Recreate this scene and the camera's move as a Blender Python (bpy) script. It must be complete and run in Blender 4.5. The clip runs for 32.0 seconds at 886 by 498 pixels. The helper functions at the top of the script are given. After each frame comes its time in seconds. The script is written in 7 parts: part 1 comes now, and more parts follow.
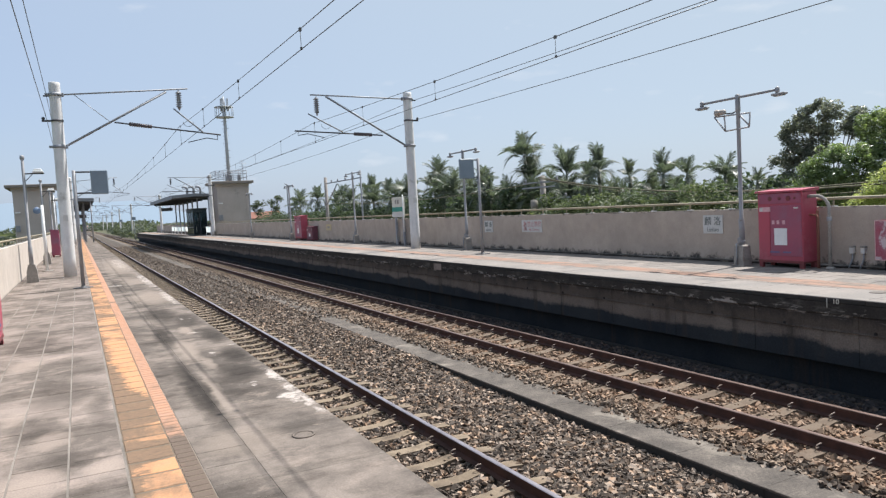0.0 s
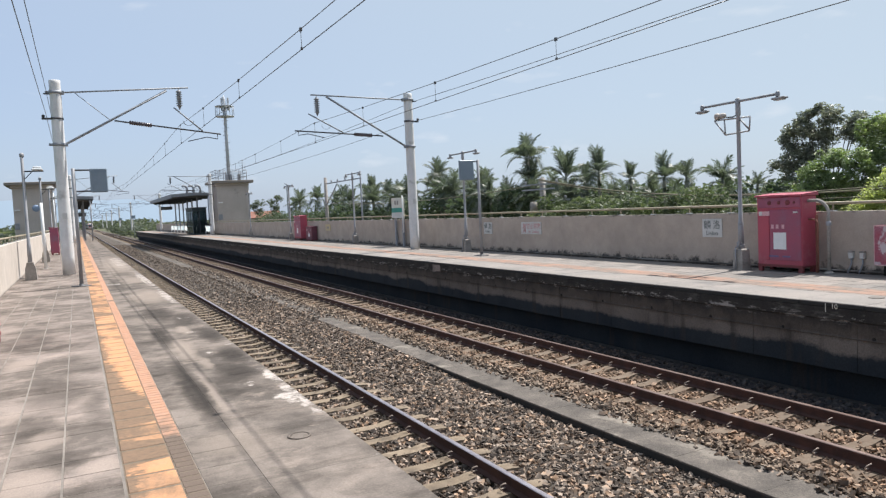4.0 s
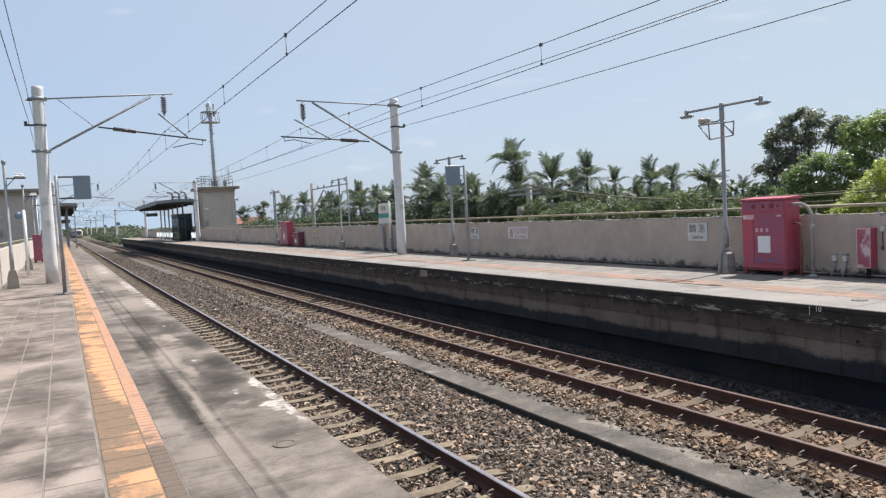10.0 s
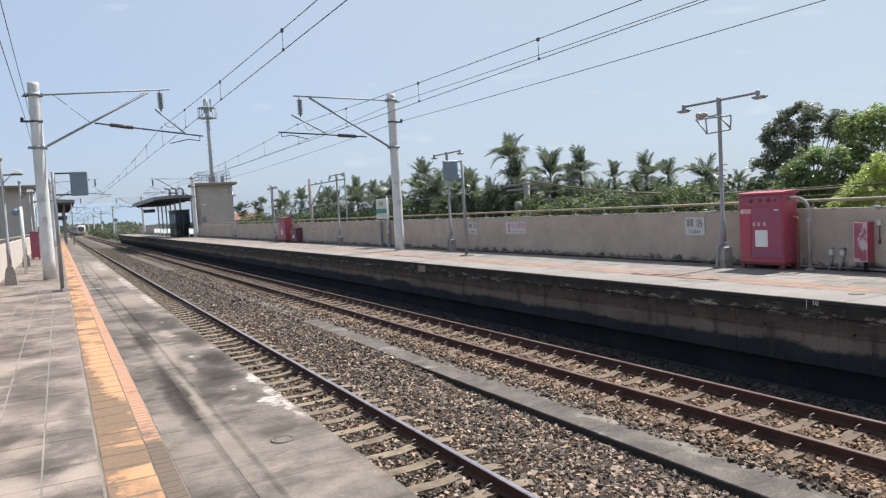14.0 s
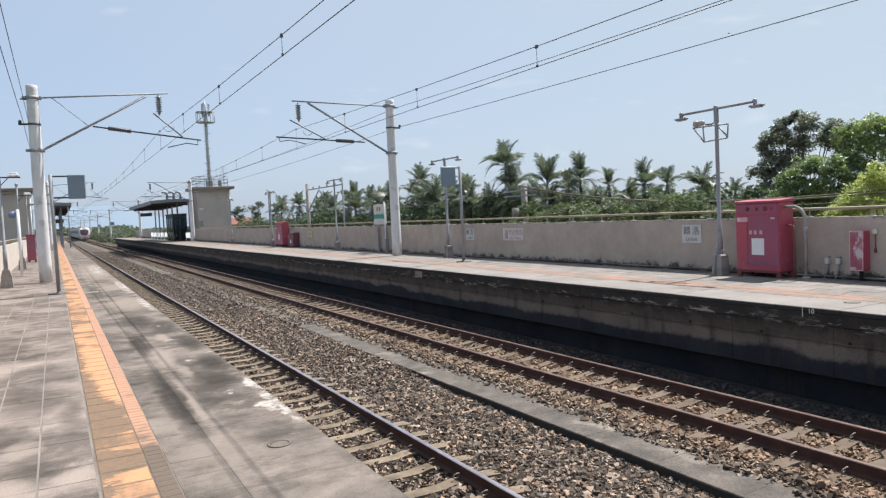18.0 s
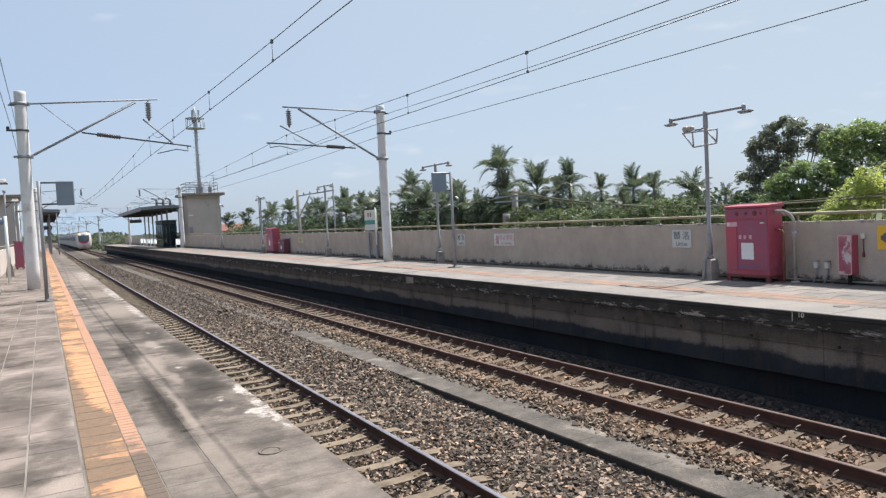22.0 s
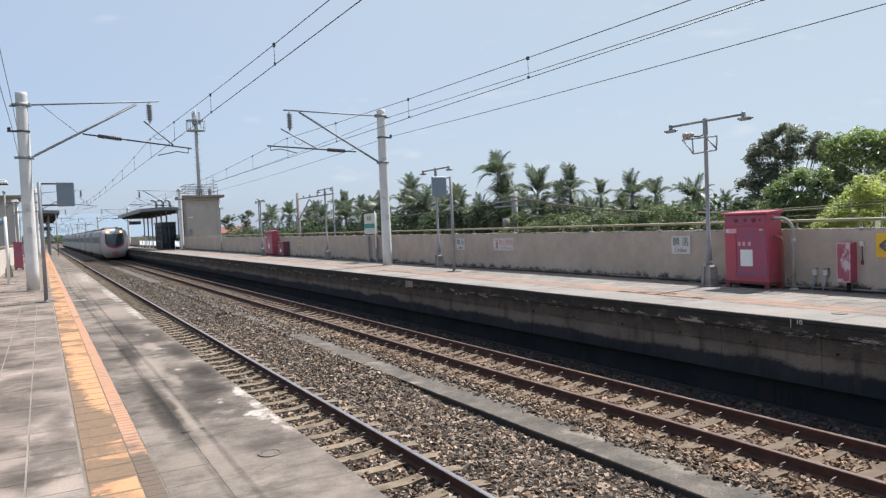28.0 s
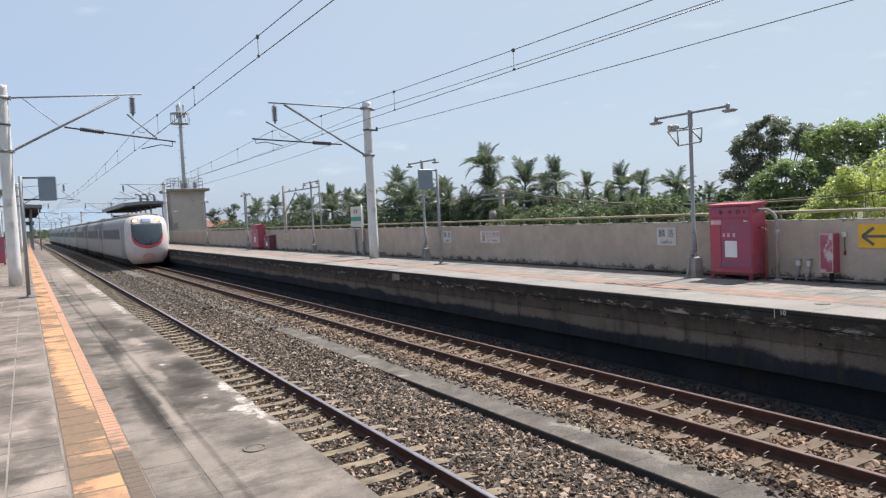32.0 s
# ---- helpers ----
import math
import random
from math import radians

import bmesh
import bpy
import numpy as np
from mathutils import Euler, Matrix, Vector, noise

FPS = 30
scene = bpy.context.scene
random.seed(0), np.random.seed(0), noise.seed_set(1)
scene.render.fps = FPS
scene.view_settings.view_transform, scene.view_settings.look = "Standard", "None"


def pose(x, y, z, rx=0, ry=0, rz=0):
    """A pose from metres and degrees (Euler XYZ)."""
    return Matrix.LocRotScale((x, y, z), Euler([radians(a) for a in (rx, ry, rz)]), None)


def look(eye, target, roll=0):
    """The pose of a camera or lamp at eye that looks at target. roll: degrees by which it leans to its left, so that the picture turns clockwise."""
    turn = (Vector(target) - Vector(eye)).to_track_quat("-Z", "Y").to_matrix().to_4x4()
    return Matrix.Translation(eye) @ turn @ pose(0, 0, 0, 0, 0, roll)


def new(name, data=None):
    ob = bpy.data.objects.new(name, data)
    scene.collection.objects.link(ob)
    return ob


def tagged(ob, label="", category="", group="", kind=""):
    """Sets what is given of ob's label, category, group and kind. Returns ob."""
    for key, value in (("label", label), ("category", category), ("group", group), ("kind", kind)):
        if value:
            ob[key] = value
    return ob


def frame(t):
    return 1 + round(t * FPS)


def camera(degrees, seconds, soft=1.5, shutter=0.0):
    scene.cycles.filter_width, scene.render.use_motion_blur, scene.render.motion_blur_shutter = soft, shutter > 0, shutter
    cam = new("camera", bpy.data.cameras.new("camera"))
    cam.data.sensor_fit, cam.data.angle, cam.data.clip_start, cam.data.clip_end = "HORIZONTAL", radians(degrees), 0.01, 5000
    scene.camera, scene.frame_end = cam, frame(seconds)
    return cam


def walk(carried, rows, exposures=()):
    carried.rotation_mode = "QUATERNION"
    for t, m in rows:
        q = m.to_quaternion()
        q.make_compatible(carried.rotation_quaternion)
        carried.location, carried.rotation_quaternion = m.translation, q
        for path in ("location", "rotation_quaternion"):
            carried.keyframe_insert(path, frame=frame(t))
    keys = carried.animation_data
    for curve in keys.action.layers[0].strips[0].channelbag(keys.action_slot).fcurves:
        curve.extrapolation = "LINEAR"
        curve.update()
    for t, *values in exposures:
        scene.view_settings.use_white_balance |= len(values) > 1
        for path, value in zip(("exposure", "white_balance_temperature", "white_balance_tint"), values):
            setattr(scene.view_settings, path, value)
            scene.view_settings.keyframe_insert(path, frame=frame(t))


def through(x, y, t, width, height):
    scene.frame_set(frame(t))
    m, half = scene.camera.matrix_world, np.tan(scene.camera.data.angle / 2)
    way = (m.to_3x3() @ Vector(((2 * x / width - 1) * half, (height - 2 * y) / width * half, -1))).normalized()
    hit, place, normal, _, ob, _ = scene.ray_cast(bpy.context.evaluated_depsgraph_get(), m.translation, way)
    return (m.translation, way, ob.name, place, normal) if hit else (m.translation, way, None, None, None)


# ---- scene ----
cam = camera(63.99, 32.0, soft=1.3)

# seconds, eye (x, y, z), heading to the right of the track, tilt and lean in degrees
PATH = [
    (0.0, -0.000, -0.000, 1.614, 27.142, -3.389, -3.243),
    (0.5, 0.013, -0.001, 1.616, 27.253, -3.330, -3.261),
    (1.0, 0.007, -0.016, 1.618, 27.304, -3.213, -3.398),
    (1.5, 0.009, -0.004, 1.616, 27.142, -3.060, -3.373),
    (2.0, 0.011, 0.000, 1.618, 27.068, -3.011, -2.955),
    (2.5, 0.006, -0.003, 1.621, 27.108, -2.892, -2.744),
    (3.0, 0.012, 0.014, 1.617, 27.128, -2.957, -2.675),
    (3.5, 0.014, 0.004, 1.616, 27.141, -3.311, -2.703),
    (5.5, 0.024, 0.012, 1.623, 27.499, -3.047, -2.761),
    (6.0, 0.024, 0.005, 1.624, 27.888, -2.939, -2.893),
    (6.5, 0.026, 0.004, 1.624, 28.238, -2.714, -2.991),
    (7.0, 0.027, -0.003, 1.623, 28.520, -2.478, -3.003),
    (7.5, 0.032, 0.004, 1.624, 28.739, -2.307, -3.006),
    (8.0, 0.029, 0.018, 1.620, 28.694, -2.308, -3.024),
    (8.5, 0.029, 0.019, 1.619, 28.515, -2.472, -3.018),
    (9.0, 0.029, 0.014, 1.619, 28.369, -2.730, -3.006),
    (9.5, 0.032, 0.015, 1.621, 28.286, -2.927, -3.009),
    (10.0, 0.036, 0.011, 1.621, 28.220, -2.942, -3.040),
    (10.5, 0.032, 0.018, 1.623, 28.239, -3.037, -2.941),
    (11.0, 0.032, 0.021, 1.620, 28.374, -3.185, -2.962),
    (11.5, 0.041, 0.028, 1.620, 28.355, -3.414, -3.043),
    (12.0, 0.044, 0.035, 1.615, 28.354, -3.691, -3.077),
    (12.5, 0.054, 0.033, 1.618, 28.419, -3.811, -3.166),
    (13.0, 0.062, 0.025, 1.621, 28.454, -3.745, -3.193),
    (13.5, 0.053, 0.015, 1.622, 28.432, -3.554, -3.168),
    (14.0, 0.042, 0.006, 1.621, 28.355, -3.336, -3.226),
    (14.5, 0.040, -0.005, 1.624, 28.320, -3.134, -3.263),
    (16.5, 0.027, 0.007, 1.623, 27.308, -2.394, -2.817),
    (17.0, 0.023, -0.003, 1.623, 27.427, -2.546, -2.751),
    (17.5, 0.029, -0.003, 1.619, 28.064, -2.729, -2.748),
    (18.0, 0.028, -0.004, 1.620, 28.623, -2.872, -2.797),
    (18.5, 0.035, -0.003, 1.621, 28.942, -2.755, -2.853),
    (19.0, 0.040, 0.013, 1.614, 29.299, -2.697, -2.876),
    (19.5, 0.041, 0.005, 1.617, 29.491, -2.716, -2.884),
    (20.0, 0.041, 0.003, 1.620, 29.536, -2.713, -2.830),
    (20.5, 0.038, 0.000, 1.620, 29.505, -2.650, -2.831),
    (21.0, 0.033, 0.002, 1.618, 29.473, -2.464, -2.902),
    (21.5, 0.031, -0.002, 1.617, 29.435, -2.385, -2.947),
    (22.0, 0.029, 0.004, 1.616, 29.371, -2.446, -2.946),
    (22.5, 0.030, -0.000, 1.618, 29.178, -2.634, -2.906),
    (23.0, 0.037, 0.008, 1.616, 29.092, -2.837, -2.796),
    (23.5, 0.034, 0.001, 1.618, 29.050, -2.920, -2.724),
    (24.0, 0.029, -0.012, 1.616, 29.081, -2.749, -2.541),
    (24.5, 0.024, -0.020, 1.619, 29.246, -2.659, -2.449),
    (25.0, 0.022, -0.017, 1.619, 29.130, -2.605, -2.314),
    (25.5, 0.015, -0.015, 1.617, 29.170, -2.389, -2.193),
    (27.5, 0.006, -0.009, 1.617, 29.293, -2.054, -2.391),
    (28.0, 0.006, -0.011, 1.618, 29.460, -2.112, -2.470),
    (28.5, 0.013, -0.012, 1.618, 29.603, -2.156, -2.580),
    (29.0, 0.021, -0.005, 1.615, 29.665, -2.339, -2.753),
    (29.5, 0.026, -0.006, 1.619, 29.764, -2.539, -2.822),
    (30.0, 0.033, -0.007, 1.620, 29.962, -2.851, -2.769),
    (30.5, 0.036, 0.016, 1.609, 30.172, -3.014, -2.775),
    (31.0, 0.036, -0.003, 1.617, 30.301, -3.054, -2.742),
    (31.5, 0.040, 0.008, 1.614, 30.479, -3.012, -2.745),
    (32.0, 0.030, -0.005, 1.620, 30.462, -2.752, -2.727)
]


def path_pose(x, y, z, yaw, tilt, lean):
    a, b = radians(yaw), radians(tilt)
    ahead = (math.sin(a) * math.cos(b), math.cos(a) * math.cos(b), math.sin(b))
    return look((x, y, z), (x + 10 * ahead[0], y + 10 * ahead[1], z + 10 * ahead[2]), lean)


walk(cam, [(row[0], path_pose(*row[1:])) for row in PATH], exposures=[(0.0, 0.69), (32.0, 0.69)])

# ---- light ----
SUN_UP, SUN_SIDE = 60.5, 80.0   # elevation; bearing from +y towards +x
world = bpy.data.worlds.new("sky")
scene.world = world
world.use_nodes = True
wn, wl = world.node_tree.nodes, world.node_tree.links
sky = wn.new("ShaderNodeTexSky")
sky.sky_type, sky.sun_disc = "NISHITA", False
sky.sun_elevation, sky.sun_rotation = radians(SUN_UP), radians(SUN_SIDE)
sky.air_density, sky.dust_density, sky.ozone_density, sky.altitude = 1.0, 1.6, 1.6, 20
bg = wn["Background"]
bg.inputs["Strength"].default_value = 0.086
# thin high wisps of cloud
spot = wn.new("ShaderNodeTexCoord")
drift = wn.new("ShaderNodeMapping")
drift.inputs["Scale"].default_value = (2.2, 2.2, 7.0)
wisp = wn.new("ShaderNodeTexNoise")
wisp.inputs["Scale"].default_value, wisp.inputs["Detail"].default_value = 5.5, 4.0
thin = wn.new("ShaderNodeMapRange")
thin.inputs["From Min"].default_value, thin.inputs["From Max"].default_value, thin.inputs["To Max"].default_value = 0.63, 0.82, 0.40
wl.new(spot.outputs["Generated"], drift.inputs["Vector"])
wl.new(drift.outputs[0], wisp.inputs["Vector"])
wl.new(wisp.outputs["Fac"], thin.inputs["Value"])
haze = wn.new("ShaderNodeMix")
haze.data_type = "RGBA"
haze.inputs[0].default_value = 0.66
haze.inputs[7].default_value = (3.82, 4.70, 6.28, 1)
wl.new(sky.outputs[0], haze.inputs[6])
cloud = wn.new("ShaderNodeMix")
cloud.data_type = "RGBA"
cloud.inputs[7].default_value = (6.0, 6.3, 6.8, 1)
wl.new(thin.outputs[0], cloud.inputs[0])
# a whiter, less blue glow towards the sun
side = wn.new("ShaderNodeVectorMath")
side.operation = "DOT_PRODUCT"
side.inputs[1].default_value = (math.sin(radians(SUN_SIDE)) * math.cos(radians(SUN_UP)), math.cos(radians(SUN_SIDE)) * math.cos(radians(SUN_UP)), math.sin(radians(SUN_UP)))
wl.new(spot.outputs["Generated"], side.inputs[0])
near_sun = wn.new("ShaderNodeMapRange")
near_sun.inputs["From Min"].default_value, near_sun.inputs["From Max"].default_value, near_sun.inputs["To Max"].default_value = 0.18, 0.72, 0.8
wl.new(side.outputs["Value"], near_sun.inputs["Value"])
glow = wn.new("ShaderNodeMix")
glow.data_type = "RGBA"
glow.inputs[7].default_value = (4.22, 4.98, 5.62, 1)
wl.new(near_sun.outputs[0], glow.inputs[0])
wl.new(haze.outputs[2], glow.inputs[6])
wl.new(glow.outputs[2], cloud.inputs[6])
wl.new(cloud.outputs[2], bg.inputs["Color"])

sun = new("sun", bpy.data.lights.new("sun", "SUN"))
sun.data.energy, sun.data.angle, sun.data.color = 4.9, radians(0.55), (1.0, 0.965, 0.925)
_u, _s = radians(SUN_UP), radians(SUN_SIDE)
sun_way = Vector((math.sin(_s) * math.cos(_u), math.cos(_s) * math.cos(_u), math.sin(_u)))
sun.matrix_world = look(sun_way * 60, (0, 0, 0))


# ---- materials ----
class Graph:
    """A small wrapper to write node materials in few lines."""

    def __init__(self, name):
        self.m = bpy.data.materials.new(name)
        self.m.use_nodes = True
        self.n, self.l = self.m.node_tree.nodes, self.m.node_tree.links
        self.b = self.n["Principled BSDF"]

    def put(self, node, socket, value):
        if hasattr(value, "is_output"):
            self.l.new(value, node.inputs[socket])
        else:
            node.inputs[socket].default_value = value

    def space(self, local):
        if local:
            return self.n.new("ShaderNodeTexCoord").outputs["Object"]
        return self.n.new("ShaderNodeNewGeometry").outputs["Position"]

    def scaled(self, vec, s):
        k = self.n.new("ShaderNodeMapping")
        k.inputs["Scale"].default_value = s
        self.l.new(vec, k.inputs["Vector"])
        return k.outputs[0]

    def noise(self, vec, scale, detail=4.0, rough=0.6):
        k = self.n.new("ShaderNodeTexNoise")
        self.l.new(vec, k.inputs["Vector"])
        k.inputs["Scale"].default_value, k.inputs["Detail"].default_value, k.inputs["Roughness"].default_value = scale, detail, rough
        return k.outputs["Fac"]

    def ramp(self, fac, lo, hi, a=0.0, b=1.0):
        k = self.n.new("ShaderNodeMapRange")
        self.l.new(fac, k.inputs["Value"])
        k.inputs["From Min"].default_value, k.inputs["From Max"].default_value = lo, hi
        k.inputs["To Min"].default_value, k.inputs["To Max"].default_value = a, b
        return k.outputs[0]

    def mix(self, fac, a, b, how="MIX"):
        k = self.n.new("ShaderNodeMix")
        k.data_type, k.blend_type = "RGBA", how
        self.put(k, 0, fac)
        self.put(k, 6, (*a, 1) if isinstance(a, tuple) else a)
        self.put(k, 7, (*b, 1) if isinstance(b, tuple) else b)
        return k.outputs[2]

    def math(self, how, a, b=0.0, c=0.0):
        k = self.n.new("ShaderNodeMath")
        k.operation = how
        self.put(k, 0, a)
        self.put(k, 1, b)
        self.put(k, 2, c)
        return k.outputs[0]

    def axis(self, vec, i):
        k = self.n.new("ShaderNodeSeparateXYZ")
        self.l.new(vec, k.inputs[0])
        return k.outputs[i]

    def warped(self, vec, scale, amount):
        """The place, pushed about sideways by a noise."""
        k = self.n.new("ShaderNodeTexNoise")
        self.l.new(vec, k.inputs["Vector"])
        k.inputs["Scale"].default_value, k.inputs["Detail"].default_value, k.inputs["Roughness"].default_value = scale, 4.0, 0.65
        d = self.vector("SUBTRACT", k.outputs["Color"], (0.5, 0.5, 0.5))
        return self.vector("ADD", vec, self.vector("MULTIPLY", d, amount))

    def vector(self, how, a, b):
        k = self.n.new("ShaderNodeVectorMath")
        k.operation = how
        self.put(k, 0, a)
        self.put(k, 1, b)
        return k.outputs["Vector"]

    def blobs(self, vec, spots, soft=(1.5, 0.2)):
        """1 inside soft-edged ovals (x, y, half width, half length, weight) on the ground."""
        px, py, total = self.axis(vec, 0), self.axis(vec, 1), None
        for x, y, rx, ry, w in spots:
            dx = self.math("MULTIPLY_ADD", px, 1 / rx, -x / rx)
            dy = self.math("MULTIPLY_ADD", py, 1 / ry, -y / ry)
            f = self.ramp(self.math("MULTIPLY_ADD", dx, dx, self.math("MULTIPLY", dy, dy)), soft[0], soft[1], 0.0, w)
            total = f if total is None else self.math("MAXIMUM", total, f)
        return total

    def random(self, island=False):
        if island:
            return self.n.new("ShaderNodeNewGeometry").outputs["Random Per Island"]
        return self.n.new("ShaderNodeObjectInfo").outputs["Random"]

    def bump(self, height, strength, distance=0.01):
        k = self.n.new("ShaderNodeBump")
        k.inputs["Strength"].default_value, k.inputs["Distance"].default_value = strength, distance
        self.l.new(height, k.inputs["Height"])
        self.l.new(k.outputs[0], self.b.inputs["Normal"])

    def done(self, color, rough=0.8, metal=0.0, spec=0.5):
        self.put(self.b, "Base Color", (*color, 1) if isinstance(color, tuple) else color)
        self.put(self.b, "Roughness", rough)
        self.put(self.b, "Metallic", metal)
        self.put(self.b, "Specular IOR Level", spec)
        return self.m


def surf(name, a, b, scale=1.5, fine=25.0, rough=0.8, metal=0.0, bump=0.25, stain=None, spread=(0.35, 0.65), rnd=0.0, island=False,
         local=False, grain=0.25, spec=0.4, dist=0.01):
    """Colour a to b by a large noise, a fine grain, optional stain (colour, scale, low, high), optional change from piece to piece."""
    g = Graph(name)
    v = g.space(local)
    col = g.mix(g.ramp(g.noise(v, scale), *spread), a, b)
    fn = g.noise(v, fine, 5.0, 0.7)
    col = g.mix(1.0, col, g.mix(g.ramp(fn, 0.3, 0.7), (1 - grain,) * 3, (1 + grain,) * 3), "MULTIPLY")
    if rnd:
        r = g.random(island)
        col = g.mix(1.0, col, g.mix(r, (1 - rnd,) * 3, (1 + rnd,) * 3), "MULTIPLY")
    if stain:
        sc, ss, lo, hi = stain
        col = g.mix(g.ramp(g.noise(v, ss, 6.0, 0.65), lo, hi), col, sc)
    if bump:
        g.bump(fn, bump, dist)
    return g.done(col, g.ramp(fn, 0.3, 0.7, max(rough - 0.08, 0.02), min(rough + 0.08, 1.0)), metal, spec)


M = {}
M["ground"] = surf("earth_and_grass", (0.10, 0.085, 0.05), (0.05, 0.075, 0.025), 0.08, 3.0, 0.95, bump=0.4)


def bed_mat():
    """Dark grit, with tan fines from the brakes between the rails of the far track."""
    g = Graph("ballast_bed")
    v = g.space(False)
    col = g.mix(g.ramp(g.noise(v, 2.5), 0.35, 0.65), (0.099, 0.08, 0.064), (0.058, 0.048, 0.041))
    x = g.math("ADD", g.axis(v, 0), g.ramp(g.noise(v, 1.7), 0.3, 0.7, -0.2, 0.2))
    tan = g.math("MULTIPLY", g.ramp(x, 6.6, 6.85), g.ramp(x, 8.7, 8.5))
    col = g.mix(g.math("MULTIPLY", tan, 0.85), col, (0.219, 0.165, 0.116))
    fn = g.noise(v, 26.0, 5.0, 0.7)
    col = g.mix(1.0, col, g.mix(g.ramp(fn, 0.3, 0.7), (0.5,) * 3, (1.5,) * 3), "MULTIPLY")
    g.bump(fn, 0.9, 0.03)
    return g.done(col, 0.95, 0.0, 0.3)


M["bed"] = bed_mat()


def stone_mat(name, island):
    g = Graph(name)
    r = g.random(island)
    v = g.space(False)
    col = g.mix(g.math("POWER", r, 2.4), (0.046, 0.037, 0.031), (0.382, 0.305, 0.246))
    warm = g.mix(g.ramp(g.noise(v, 9.0), 0.45, 0.65), (1, 1, 1), (1.2, 0.97, 0.78))
    col = g.mix(1.0, col, warm, "MULTIPLY")
    # rust from the brakes and rails near the rails of the far track
    far = g.math("MULTIPLY", g.ramp(g.axis(v, 0), 6.4, 6.9), g.ramp(g.noise(v, 1.3), 0.35, 0.6))
    col = g.mix(g.math("MULTIPLY", far, 0.6), col, g.mix(1.0, col, (1.6, 1.25, 0.98), "MULTIPLY"))
    sand = g.math("MULTIPLY", g.ramp(g.axis(v, 0), 6.8, 7.0), g.ramp(g.axis(v, 0), 8.65, 8.5))
    col = g.mix(g.math("MULTIPLY", sand, 0.5), col, (0.227, 0.159, 0.11))
    pale = g.math("MULTIPLY", g.ramp(g.axis(v, 0), 6.45, 6.55), g.ramp(g.axis(v, 0), 6.95, 6.75))
    col = g.mix(g.math("MULTIPLY", pale, g.ramp(r, 0.3, 0.6, 0.0, 0.6)), col, (0.262, 0.208, 0.158))
    # stones blend towards one dull brown further down the line
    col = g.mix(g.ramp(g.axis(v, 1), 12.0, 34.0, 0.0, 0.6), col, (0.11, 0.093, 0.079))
    # the far platform's shade on the ballast, painted near-black into the stones
    foot_shade = g.math("ADD", g.axis(v, 0), g.ramp(g.noise(v, 1.5), 0.3, 0.7, -0.15, 0.15))
    col = g.mix(g.ramp(foot_shade, 8.6, 8.9, 0.0, 0.8), col, (0.024, 0.026, 0.031))
    fn = g.noise(v, 90.0)
    g.bump(fn, 0.4, 0.004)
    return g.done(col, 0.9, 0.0, 0.3)


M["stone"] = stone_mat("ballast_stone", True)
M["stone_single"] = stone_mat("single_ballast_stone", False)
M["sleeper"] = surf("concrete_sleeper", (0.112, 0.081, 0.058), (0.153, 0.115, 0.083), 4.0, 60.0, 0.9, stain=((0.11, 0.069, 0.045), 2.2, 0.5, 0.75), rnd=0.12, bump=0.2)
M["sleeper_near"] = surf("concrete_sleeper_pale", (0.171, 0.129, 0.088), (0.215, 0.167, 0.119), 4.0, 60.0, 0.9, stain=((0.088, 0.067, 0.049), 3.6, 0.48, 0.70), rnd=0.12, bump=0.2)
M["rail"] = surf("rusty_rail", (0.075, 0.033, 0.0245), (0.044, 0.022, 0.0175), 6.0, 70.0, 0.8, bump=0.2)
M["rail_top"] = surf("polished_rail_head", (0.46, 0.42, 0.44), (0.34, 0.30, 0.31), 3.0, 80.0, 0.38, metal=0.85, bump=0.02)
M["rail_top_brown"] = surf("worn_rail_head", (0.22, 0.16, 0.14), (0.15, 0.10, 0.085), 3.0, 80.0, 0.45, metal=0.6, bump=0.02)
M["clip"] = surf("clip_steel", (0.34, 0.28, 0.232), (0.25, 0.20, 0.165), 20.0, 90.0, 0.75, metal=0.0, bump=0.1)
M["trough"] = surf("cable_trough_concrete", (0.069, 0.059, 0.051), (0.127, 0.108, 0.092), 2.6, 40.0, 0.9, stain=((0.246, 0.215, 0.177), 1.3, 0.56, 0.70), bump=0.6, grain=0.5)


